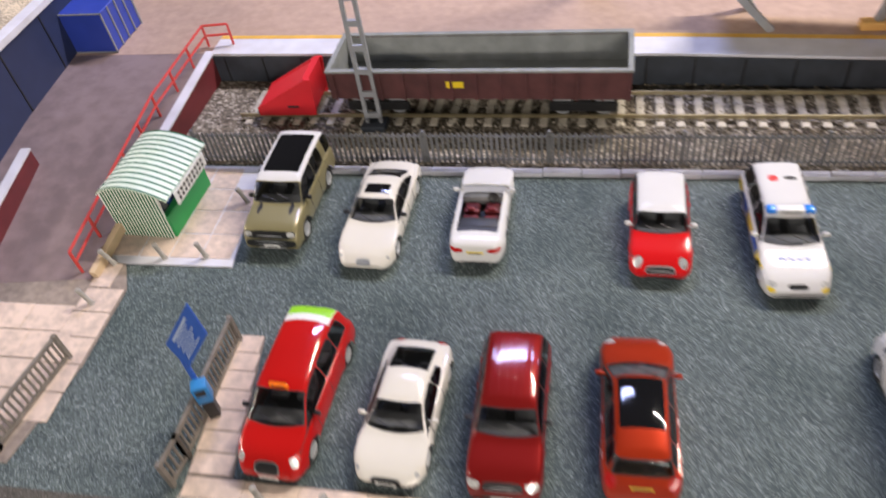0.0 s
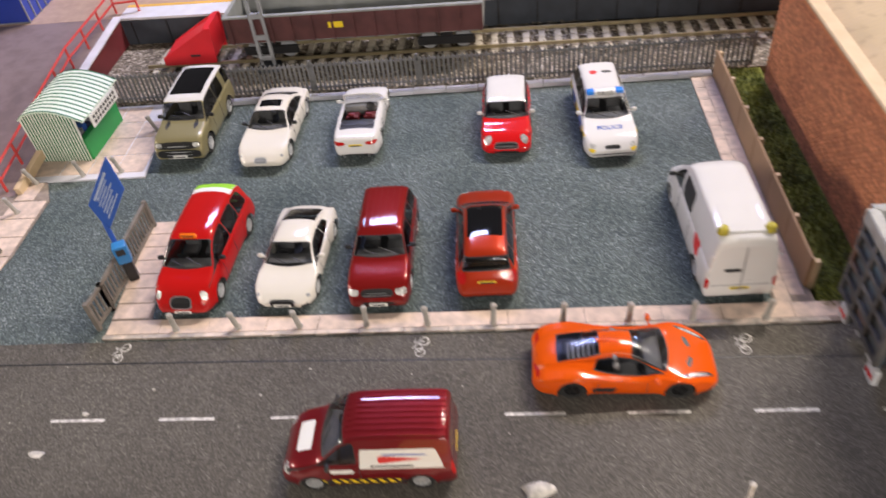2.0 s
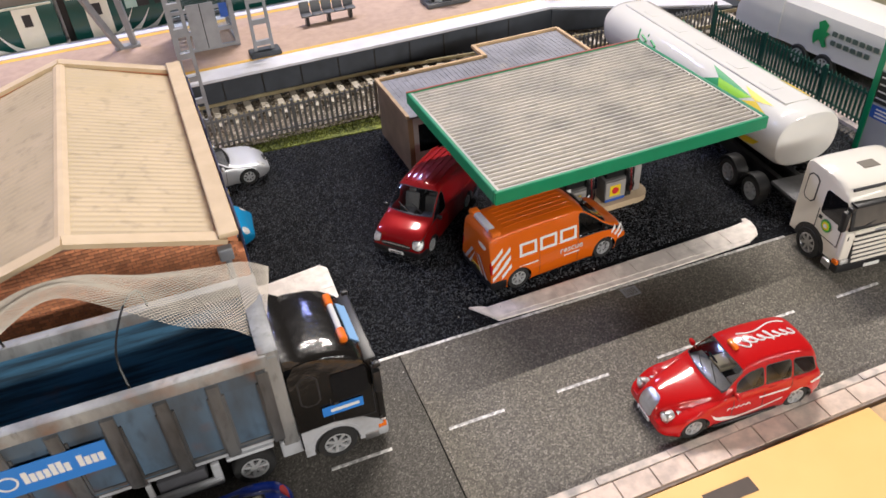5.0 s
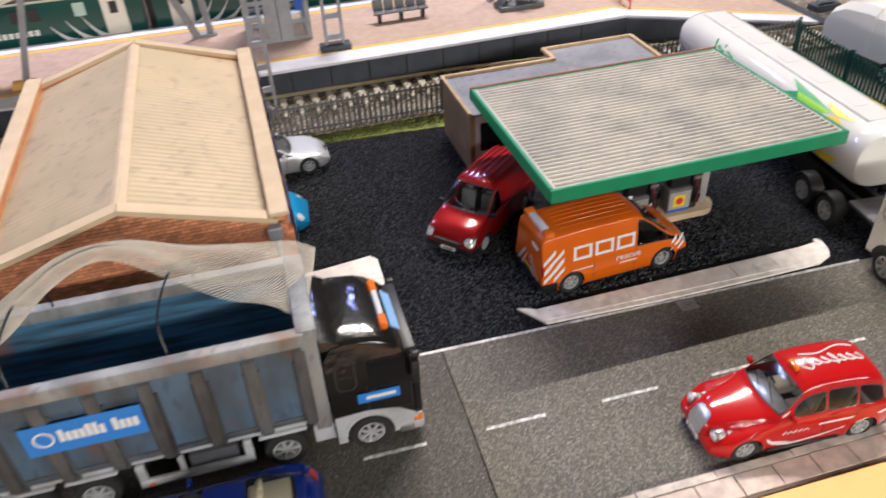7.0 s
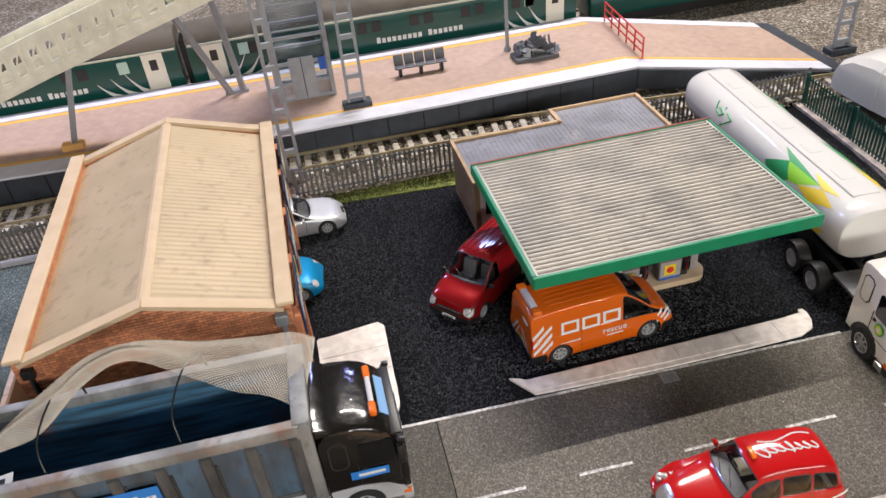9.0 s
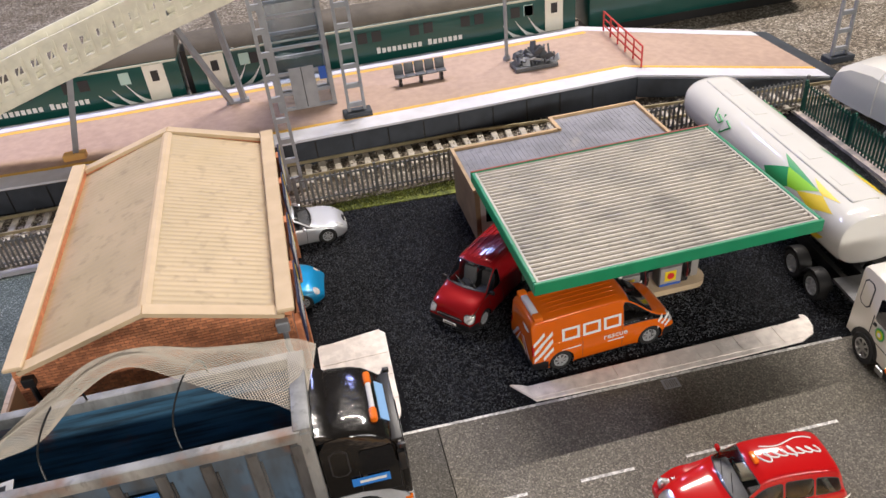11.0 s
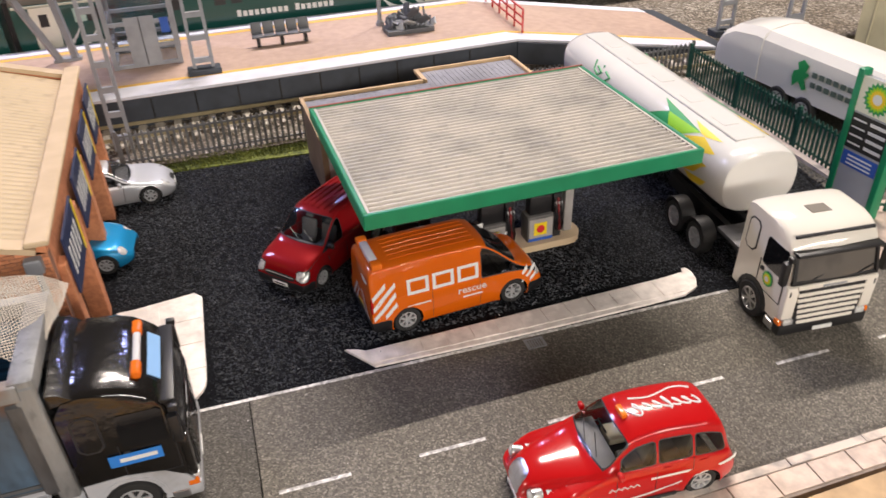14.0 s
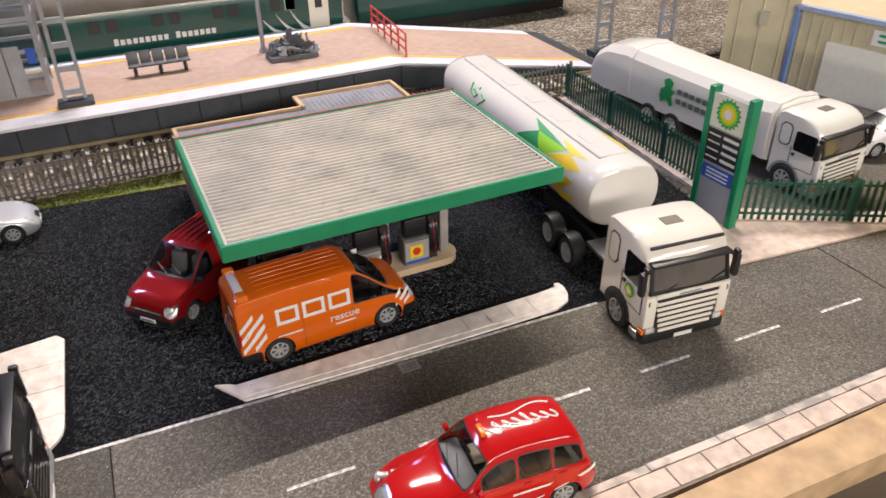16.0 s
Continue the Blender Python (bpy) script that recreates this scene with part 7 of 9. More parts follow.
# olive gold off-road car with a white and black roof
sp = dict(body=dict(L=6.9, W=3.0, top=[(0, 2.3), (0.006, 2.62), (0.02, 2.86), (0.06, 2.95), (0.3, 3.0), (0.58, 2.92), (0.63, 2.78), (0.735, 1.96), (0.76, 1.86), (0.9, 1.78), (0.965, 1.66), (0.99, 1.45), (1, 1.2)],
                    hip=[(0, 1.75), (0.08, 1.82), (0.68, 1.78), (0.92, 1.62), (1, 1.1)], wheels=(-0.28, 0.3), r=0.62, tumble=0.17, nose=0.9, tail=0.92, rn=0.45, rt=0.4, crown=0.14, lean=(0.05, 0.03), clear=0.36),
          screen=(0.732, 0.64, 0.95, 0.12), sides=[(0.03, 0.13, 0, 0), (0.22, 0.4, 0, 0), (0.415, 0.9, 0, 0)], hatch=(1.95, 2.6, 0.75, 0.04), cabin=(0.25, 0.64), seams=[(0.2, 0), (0.405, 0), (0.62, 0.1)], roof=(0.0, 0.63), mirror=(0.66, 1.95), mirror_mat=BLACK, plates=[(1, 0.62, PLATEW)], bumper_top=0.5)
sp["lamps"] = lambda S: [("headlight", blob(3.38, 1.15, 1.36, 0.3, 0.2, 0.13, 15, 3), LENS, "", INK)]
sp["cuts"] = lambda S: [("roof_panel", top_panel(S, 0.1, 0.54, 0.82, 0.02), BLACKGLASS, "black glass roof panel"), ("grille_slat", front_panel(S, 1.26, 1.34, 0.8), SILVER, ""), ("grille", front_panel(S, 1.12, 1.54, 1.2), BLACK, "")] + [("lower_slat", g, SILVER, "") for g in slats(S, 0.66, 1.0, 0.9, 2)] + [("lower_grille", front_panel(S, 0.56, 1.08, 1.34), BLACK, ""), ("skid_plate", front_panel(S, 0.4, 0.56, 0.8), SILVER, "")] + [("bonnet_insert", blob(1.9, 0.86, 1.85, 0.45, 0.13, 0.2), INK, "")]
car("off_road_car", "olive gold off-road car with white roof", "car", spot(-0.2, 16.9, FACING_NEAR - 1), sp, GOLD, roof_mat=PURE, bumper=BLACK)

# white luxury saloon
sp = dict(body=dict(L=7.5, W=2.9, top=[(0, 1.05), (0.015, 1.28), (0.06, 1.38), (0.13, 1.44), (0.18, 1.54), (0.29, 1.98), (0.38, 2.16), (0.46, 2.2), (0.54, 2.14), (0.58, 2.04), (0.70, 1.42), (0.735, 1.32), (0.88, 1.2), (0.96, 1.03), (1, 0.75)],
                    hip=[(0, 1.0), (0.06, 1.26), (0.3, 1.38), (0.6, 1.34), (0.72, 1.28), (0.9, 1.06), (1, 0.65)], wheels=(-0.29, 0.31), r=0.56, tumble=0.46, nose=0.58, tail=0.64, rn=1.25, rt=1.0, crown=0.25, house=((0, 0.75), (0.2, 0.84), (0.4, 0.92), (1, 0.93))),
          screen=(0.70, 0.57, 0.94, 0.3), sides=[(0.22, 0.335, 0.6, 0), (0.345, 0.47, 0, 0), (0.48, 0.9, 0, 0)], back=(0.175, 0.315, 0.86), cabin=(0.28, 0.62), seams=[(0.34, 0), (0.475, 0), (0.64, 0.1)], mirror=(0.62, 1.46), mirror_mat=BLACK, plates=[])
sp["lamps"] = lambda S: [("headlight", blob(3.2, 1.06, 0.88, 0.36, 0.1, 0.07, 44, 2.4), GREYMETAL, "", None)]
sp["cuts"] = lambda S: [("sunroof", top_panel(S, 0.43, 0.52, 0.68, 0.02), BLACKGLASS, "dark sunroof"), ("grille", front_panel(S, 0.64, 0.88, 0.34), GREYMETAL, ""), ("grille_frame", front_panel(S, 0.6, 0.92, 0.38), SILVER, ""), ("lower_intake", front_panel(S, 0.34, 0.44, 0.95), INK, "")]
car("saloon_car", "white luxury saloon with a dark sunroof", "car", spot(4.95, 16.1, FACING_NEAR - 2), sp, WHITE_P)

# white open convertible
sp = dict(body=dict(L=6.8, W=2.65, top=[(0, 1.1), (0.012, 1.32), (0.05, 1.42), (0.12, 1.46), (0.3, 1.47), (0.55, 1.44), (0.66, 1.38), (0.72, 1.3), (0.88, 1.16), (0.96, 0.98), (1, 0.72)],
                    hip=[(0, 1.05), (0.06, 1.28), (0.3, 1.36), (0.6, 1.32), (0.72, 1.22), (0.9, 1.02), (1, 0.62)], wheels=(-0.29, 0.31), r=0.53, tumble=0.3, nose=0.6, tail=0.66, rn=1.2, rt=0.95, crown=0.1, lean=(0.3, 0.16)),
          cabin=(0.32, 0.58), seats=(0.44, 0.31), seams=[(0.36, 0), (0.62, 0.1)], handles=(0.39,), mirror=(0.6, 1.5), plates=[(-1, 0.98, PLATEY)])
sp["lamps"] = lambda S: [("headlight", blob(2.95, 0.98, 0.95, 0.5, 0.2, 0.13, 36, 2.4), LENS, "", None), ("tail_light", blob(-3.3, 0.98, 1.12, 0.35, 0.38, 0.1, -18), REDLENS, "", None)]
sp["cuts"] = lambda S: [("cockpit_opening", top_panel(S, 0.27, 0.585, 0.84, 0.12), None, ""), ("folded_hood", top_panel(S, 0.17, 0.275, 0.84, 0.16), INK, "folded black hood cover"), ("diffuser", back_panel(S, 0.36, 0.5, 0.9, 0.7), INK, "")]
sp["extras"] = lambda S: [("windscreen_frame", join(tube([(1.05, -1.2, 1.38), (0.75, -1.12, 1.75), (0.42, -0.98, 2.05), (0.36, -0.8, 2.1), (0.4, 0, 2.13), (0.36, 0.8, 2.1), (0.42, 0.98, 2.05), (0.75, 1.12, 1.75), (1.05, 1.2, 1.38)], 0.055, 8)), PURE, ""), ("windscreen", slab([(1.02, -1.15, 1.38), (1.1, 0, 1.38), (1.02, 1.15, 1.38), (0.4, 0.92, 2.06), (0.42, 0, 2.09), (0.4, -0.92, 2.06)], 0.02), GLASS, ""), ("tonneau", rbox(-2.0, -1.35, -0.95, 0.95, 1.38, 1.5, 0.06), INK, "folded black hood")] + [("exhaust", tube([(-3.3, y, 0.33), (-3.42, y, 0.33)], 0.07, 10), CHROME, "") for y in (-0.7, 0.7)]
car("convertible", "white open convertible with dark red seats", "car", spot(10.25, 16.4, FACING_FAR), sp, PURE, seat_mat=REDSEAT)

# small red hatchback with a white roof
sp = dict(body=dict(L=5.85, W=2.75, top=[(0, 1.5), (0.01, 1.75), (0.03, 2.0), (0.07, 2.16), (0.2, 2.24), (0.47, 2.22), (0.56, 2.12), (0.69, 1.5), (0.725, 1.42), (0.87, 1.28), (0.95, 1.08), (1, 0.76)],
                    hip=[(0, 1.35), (0.08, 1.5), (0.4, 1.46), (0.66, 1.4), (0.86, 1.16), (1, 0.7)], wheels=(-0.33, 0.325), r=0.52, tumble=0.26, nose=0.66, tail=0.76, rn=1.15, rt=0.7, crown=0.16, lean=(0.25, 0.1), flare=0.06),
          screen=(0.69, 0.57, 0.96, 0.2), sides=[(0.06, 0.27, 0.15, 0), (0.285, 0.9, 0, 0)], hatch=(1.6, 2.0, 0.7, 0.08), cabin=(0.3, 0.62), seams=[(0.28, 0), (0.63, 0.1)], handles=(0.32,), roof=(0.0, 0.575), mirror=(0.6, 1.55), mirror_mat=PURE, plates=[], bumper_top=0.4, pillar=0.05)
sp["lamps"] = lambda S: [("headlight", blob(2.5, 0.98, 1.02, 0.4, 0.18, 0.18, 25, 2.1), LENS, "", CHROME)]
sp["cuts"] = lambda S: [("grille_slat", front_panel(S, 0.76, 0.82, 0.55), CHROME, ""), ("grille", front_panel(S, 0.68, 0.92, 0.6), BLACK, ""), ("grille_frame", front_panel(S, 0.64, 0.97, 0.66), CHROME, ""), ("lower_intake", front_panel(S, 0.4, 0.54, 0.7), BLACK, "")]
car("small_hatchback", "red small hatchback with a white roof", "car", spot(18.8, 15.4, FACING_NEAR - 1), sp, MINIRED, roof_mat=PURE, bumper=BLACK)

# police estate
sp = dict(body=dict(L=7.6, W=2.85, top=[(0, 1.6), (0.01, 1.8), (0.04, 2.05), (0.08, 2.2), (0.2, 2.25), (0.45, 2.26), (0.54, 2.16), (0.58, 2.05), (0.71, 1.44), (0.735, 1.38), (0.88, 1.24), (0.955, 1.08), (1, 0.8)],
                    hip=[(0, 1.35), (0.08, 1.45), (0.4, 1.42), (0.7, 1.36), (0.9, 1.1), (1, 0.72)], wheels=(-0.28, 0.315), r=0.54, tumble=0.4, nose=0.64, tail=0.8, rn=1.15, rt=0.6, crown=0.18, lean=(0.26, 0.1)),
          screen=(0.71, 0.575, 0.94, 0.28), sides=[(0.06, 0.22, 0.15, 0), (0.235, 0.395, 0, 0), (0.41, 0.9, 0, 0)], hatch=(1.5, 2.05, 0.72, 0.09), cabin=(0.28, 0.64), seams=[(0.23, 0), (0.4, 0), (0.65, 0.1)], mirror=(0.63, 1.52), plates=[], bumper_top=0.36)
sp["lamps"] = lambda S: [("headlight", blob(3.35, 1.0, 0.96, 0.42, 0.18, 0.09, 32, 2.6), LENS, "", None)]
side = lambda fa, fb, z0, z1, S: lambda x, y, z: np.maximum.reduce([S.fx(fa) - x, x - S.fx(fb), z0 - z, z - z1, 1.0 - np.abs(y)])
sp["cuts"] = lambda S: [("side_block", one_side(side(a, b, 0.72, 1.2, S), sg), YELLOWINK if k % 2 == 0 else BLUEINK, "yellow or blue side block") for k, (a, b) in enumerate(((0.02, 0.2), (0.2, 0.37), (0.37, 0.54), (0.54, 0.71), (0.71, 0.86))) for sg in (1, -1)] + [("nose_block", blob(3.45, 1.0, 0.78, 0.4, 0.2, 0.09, 30), YELLOWINK, "yellow nose block"), ("grille", front_panel(S, 0.84, 1.0, 0.42), BLACK, ""), ("bumper_strip", front_panel(S, 0.56, 0.64, 1.25, 1.0), INK, "black bumper strip"), ("lower_intake", front_panel(S, 0.36, 0.46, 0.9), BLACK, ""), ("roof_mark", blob(-2.0, -0.35, 2.27, 0.22, 0.22, 0.3, mirror=False), REDINK, "red roof spot"), ("roof_mark", blob(-2.0, 0.4, 2.27, 0.14, 0.3, 0.3, mirror=False), INK, "dark roof code")]
sp["extras"] = lambda S: [("light_bar", rbox(0.0, 0.36, -0.6, 0.6, S.ztop(0.52) - 0.02, S.ztop(0.52) + 0.2, 0.05), WHITE, "white light bar")] + [("blue_lamp", rbox(-0.02, 0.38, sg_ * 0.8 - 0.22, sg_ * 0.8 + 0.22, S.ztop(0.52) - 0.02, S.ztop(0.52) + 0.24, 0.08), BLUELENS, "blue lamp") for sg_ in (-1, 1)]
pol, S = car("police_car", "white police estate car with blue lamps and yellow blocks", "car", spot(24.3, 15.4, FACING_NEAR + 2), sp, PURE)
words("lettering", "POLICE", 0.42, BLUEINK, pol, pose(2.35, 0, S.ztop(2.35 / S.L + 0.5) + 0.012, 9, 0, 90))
words("lettering", "POLICE", 0.27, INK, pol, pose(0.37, 0, S.ztop(0.52) + 0.09, 90, 0, 90))

# ---- cars on the road ----
# low mid-engined supercar
sp = dict(body=dict(L=7.2, W=3.1, top=[(0, 0.85), (0.015, 1.05), (0.06, 1.22), (0.14, 1.38), (0.25, 1.62), (0.38, 1.83), (0.47, 1.88), (0.54, 1.82), (0.62, 1.64), (0.75, 1.24), (0.8, 1.18), (0.9, 1.0), (0.97, 0.78), (1, 0.55)],
                    hip=[(0, 0.8), (0.06, 1.1), (0.22, 1.3), (0.4, 1.1), (0.55, 1.02), (0.7, 1.14), (0.79, 1.16), (0.86, 1.04), (0.94, 0.8), (1, 0.48)], wheels=(-0.285, 0.285), r=0.53, tumble=0.72, nose=0.5, tail=0.66, rn=1.8, rt=1.0, crown=0.3, house=((0, 0.55), (0.18, 0.6), (0.35, 0.76), (0.5, 0.84), (0.7, 0.86), (1, 0.9)), flare=0.09, lean=(0.3, 0.18), clear=0.2, waist=0.05),
          screen=(0.735, 0.545, 0.95, 0.4), sides=[(0.33, 0.9, 0.5, 0)], pillar=0.05, sill_line=0.1, back=(0.14, 0.36, 0.86), back_glass=GLASS, cabin=(0.42, 0.64), seats=(0.48,), seams=[(0.36, 0.1), (0.62, 0.1)], handles=(), mirror=(0.66, 1.3), mirror_mat=ORANGE_P, plates=[])
sp["lamps"] = lambda S: [("headlight", blob(2.75, 1.06, 0.96, 0.5, 0.07, 0.3, -18, 2.6), LENS, "", INK), ("tail_light", blob(-3.45, 0.8, 0.95, 0.3, 0.4, 0.06), REDLENS, "", None)]
sp["cuts"] = lambda S: [("side_intake", one_side(lambda x, y, z: np.maximum.reduce([-1.3 - x, x + 0.35 - 0.6 * (z - 0.6), 0.42 - z, z - 0.72, 1.0 - np.abs(y)]), sg), INK, "dark side intake") for sg in (1, -1)] + [("bonnet_slot", blob(2.5, 0.5, 1.05, 0.1, 0.3, 0.2, 20), INK, "dark bonnet slot"), ("front_intake", front_panel(S, 0.26, 0.46, 0.9, 0.9), INK, ""), ("rear_grille", back_panel(S, 0.5, 0.78, 0.95, 0.5), INK, ""), ("sill", lambda x, y, z: np.maximum(z - 0.3, np.abs(x) - 1.4), INK, "")]
sp["extras"] = lambda S: [("engine_slat", rbox(-2.2 + 0.2 * k, -2.1 + 0.2 * k, -0.45, 0.45, 1.1 + 0.05 * k, 1.16 + 0.05 * k, 0.02, 1), GREYMETAL, "") for k in range(6)] + [("engine_block", rbox(-2.3, -0.9, -0.6, 0.6, 0.85, 1.08, 0.1), INK, ""), ("roof_scoop", rbox(-1.1, -0.25, -0.05, 0.05, S.ztop(0.4) - 0.08, S.ztop(0.4) + 0.06, 0.03), ORANGE_P, "")]
car("supercar", "bright orange low mid-engined supercar", "car", spot(23.1, -2.3, -1.6), sp, ORANGE_P, rim=BLACK)

# maroon small van with poster sides
VANBODY = dict(top=[(0, 2.4), (0.006, 2.62), (0.02, 2.78), (0.06, 2.86), (0.3, 2.92), (0.52, 2.9), (0.6, 2.74), (0.75, 1.86), (0.785, 1.72), (0.92, 1.46), (0.97, 1.26), (1, 0.92)],
               hip=[(0, 1.62), (0.55, 1.62), (0.72, 1.6), (0.86, 1.36), (1, 0.85)], tumble=0.18, nose=0.66, tail=0.9, rn=1.05, rt=0.4, crown=0.17, lean=(0.16, 0.04))
sp = dict(body=dict(L=6.5, W=2.8, wheels=(-0.3, 0.31), r=0.5, **VANBODY),
          screen=(0.75, 0.615, 0.94, 0.25), sides=[(0.545, 0.95, 0, 0)], cabin=(0.5, 0.7), seats=(0.56,), seams=[(0.53, 0), (0.71, 0.1)], handles=(0.56,), mirror=(0.7, 1.75), mirror_mat=BLACK, plates=[(-1, 0.95, PLATEY)], bumper_top=0.55)
sp["lamps"] = lambda S: [("headlight", blob(2.9, 1.02, 1.12, 0.45, 0.24, 0.17, 30, 2.6), LENS, "", None), ("tail_light", blob(-3.2, 1.3, 1.3, 0.12, 0.14, 0.35), REDLENS, "", None)]


def poster(S, sg):
    """The side poster, wider at its foot, with dark writing and a red sail-shaped flash."""
    pane = lambda x, y, z: np.maximum.reduce([-2.85 + 0.25 * (z - 1.4) - x, x - 0.18 + 0.12 * (z - 1.4), 1.42 - z, z - 2.35, 0.8 - np.abs(y)])
    swoop = lambda x, y, z: np.maximum.reduce([pane(x, y, z) + 0.1, z - 1.92 - 0.12 * (x + 1.6), 1.72 - z - 0.14 * (x + 1.2), x + 0.5])
    line = lambda x, y, z: np.maximum.reduce([pane(x, y, z) + 0.08, np.abs(z - 2.12) - 0.07, np.abs(x + 1.5) - 0.8])
    foot = lambda x, y, z: np.maximum.reduce([np.abs(z - 1.54) - 0.035, np.abs(x + 1.0) - 0.8, 0.8 - np.abs(y)])
    return [("poster_flash", one_side(swoop, sg), REDINK, "red sail-shaped flash"), ("poster_line", one_side(line, sg), BLUEINK, "dark blue writing bar"), ("poster_line", one_side(foot, sg), INK, "black writing bar"), ("side_poster", one_side(pane, sg), WHITE, "white poster panel")]


sp["cuts"] = lambda S: poster(S, 1) + poster(S, -1) + [("door_notice", one_side(side(0.56, 0.7, 1.16, 1.4, S), sg), WHITE, "white door notice") for sg in (1, -1)] + [("hazard_band", one_side(lambda x, y, z: np.maximum.reduce([-1.45 - x, x - 1.65, 0.5 - z, z - 0.82, 0.8 - np.abs(y)]), sg), INK, "black hazard band") for sg in (1, -1)] + [("bonnet_notice", top_panel(S, 0.81, 0.9, 0.5, 0.0), WHITE, "white notice on the bonnet"), ("grille", front_panel(S, 0.66, 0.96, 0.7), BLACK, "")]
sp["extras"] = lambda S: [("roof_rib", S.rib(-3.0, 0.55, y, 0.12, 0.04), MAROONVAN, "") for y in (-0.93, -0.69, -0.46, -0.23, 0, 0.23, 0.46, 0.69, 0.93)] + [("hazard_bar", decal(S, [(-1.4 + 0.34 * k, 0.52), (-1.23 + 0.34 * k, 0.52), (-1.05 + 0.34 * k, 0.8), (-1.22 + 0.34 * k, 0.8)], sg_, 0.012, 3), YELLOWINK, "yellow diagonal hazard bar") for k in range(9) for sg_ in (-1, 1)]
car("small_van", "maroon small van with ribbed roof and poster sides", "van", spot(13.36, -6.2, 180.8), sp, MAROONVAN, bumper=BLACK)

# deep blue grand tourer
sp = dict(body=dict(L=7.3, W=2.95, top=[(0, 1.0), (0.015, 1.22), (0.06, 1.34), (0.12, 1.42), (0.24, 1.74), (0.35, 1.94), (0.43, 2.0), (0.5, 1.94), (0.55, 1.8), (0.66, 1.36), (0.7, 1.28), (0.85, 1.14), (0.95, 0.9), (1, 0.6)],
                    hip=[(0, 0.92), (0.07, 1.2), (0.2, 1.3), (0.42, 1.2), (0.66, 1.18), (0.8, 1.16), (0.87, 1.02), (0.94, 0.78), (1, 0.52)], wheels=(-0.29, 0.295), r=0.53, tumble=0.55, nose=0.52, tail=0.62, rn=1.6, rt=1.2, crown=0.28, house=((0, 0.6), (0.15, 0.68), (0.3, 0.84), (0.5, 0.92), (1, 0.92)), flare=0.08, lean=(0.35, 0.2), clear=0.22, waist=0.03),
          screen=(0.66, 0.525, 0.93, 0.35), sides=[(0.235, 0.345, 0.7, 0.1), (0.36, 0.9, 0.05, 0)], side_glass=CLEARGLASS, back=(0.125, 0.325, 0.85), back_glass=CLEARGLASS, cabin=(0.3, 0.58), seams=[(0.35, 0.1), (0.63, 0.1)], handles=(0.38,), mirror=(0.59, 1.36), plates=[])
sp["lamps"] = lambda S: [("headlight", blob(2.95, 0.98, 0.84, 0.4, 0.1, 0.2, -30, 2.3), LENS, "", None), ("tail_light", blob(-3.4, 0.85, 1.05, 0.3, 0.3, 0.09), REDLENS, "", None)]
sp["cuts"] = lambda S: [("grille", front_panel(S, 0.36, 0.6, 0.66, 0.9), SILVER, ""), ("side_vent", blob(1.35, 1.42, 0.82, 0.3, 0.3, 0.06), CHROME, "chrome side vent"), ("sill", lambda x, y, z: np.maximum(z - 0.32, np.abs(x) - 1.4), INK, "")]
sp["extras"] = lambda S: [("parcel_shelf", rbox(-2.65, -1.2, -0.85, 0.85, 1.0, 1.36, 0.1), CREAMSEAT, "")]
CREAMSEAT = mat("cream_leather", (0.62, 0.55, 0.38), 0.5, var=0.2, scale=200)
car("sports_coupe", "deep blue grand touring coupe with cream interior", "car", spot(41.3, -6.56, 178.6), sp, BLUE_P, glass=CLEARGLASS, seat_mat=CREAMSEAT)


# ---- rounded classic taxi ----
def script(S, x0, x1, a):
    """Flowing strokes that run along a roof."""
    pts = []
    for k in range(121):
        t = k / 120
        big = 1.0 if t < 0.14 or 0.5 < t < 0.62 else 0.55
        x = x1 + (x0 - x1) * t + 0.16 * math.sin(2 * math.pi * 7 * t + 0.9)
        y = -a * big * math.cos(2 * math.pi * 7 * t) * 0.62 + 0.08
        pts.append((x, y, S.top_at(x / S.L + 0.5, y) + 0.012))
    tail = [(x1 - 0.2 - 2.1 * t, -0.42 + 0.14 * math.sin(6 * t), 0) for t in np.linspace(0, 1, 14)]
    tail = [(x, y, S.top_at(x / S.L + 0.5, y) + 0.012) for x, y, z in tail]
    return join(tube(pts, 0.034, 5), tube(tail, 0.028, 5))


sp = dict(body=dict(L=7.0, W=2.8, top=[(0, 1.2), (0.012, 1.4), (0.03, 1.75), (0.06, 2.3), (0.11, 2.68), (0.2, 2.86), (0.38, 2.94), (0.5, 2.86), (0.55, 2.7), (0.68, 1.84), (0.71, 1.74), (0.86, 1.6), (0.95, 1.46), (0.985, 1.3), (1, 1.0)],
                    hip=[(0, 1.1), (0.06, 1.66), (0.3, 1.74), (0.62, 1.7), (0.7, 1.5), (0.86, 1.22), (1, 0.8)], wheels=(-0.315, 0.315), r=0.54, tumble=0.26, nose=0.66, tail=0.7, rn=1.15, rt=1.0, crown=0.34, house=((0, 0.86), (0.2, 0.93), (0.62, 0.93), (0.72, 0.8), (0.86, 0.66), (1, 0.6)), lean=(0.1, 0.12), flare=0.07),
          screen=(0.678, 0.56, 0.95, 0.24), sides=[(0.09, 0.235, 0.25, 0), (0.255, 0.405, 0, 0), (0.425, 0.585, 0, -0.15)], pillar=0.12, hatch=(1.95, 2.5, 0.6, 0.12), cabin=(0.25, 0.6), seams=[(0.245, 0), (0.415, 0), (0.6, 0)], mirror=(0.6, 1.82), plates=[(1, 0.45, PLATEW)], side_glass=DARKGLASS)


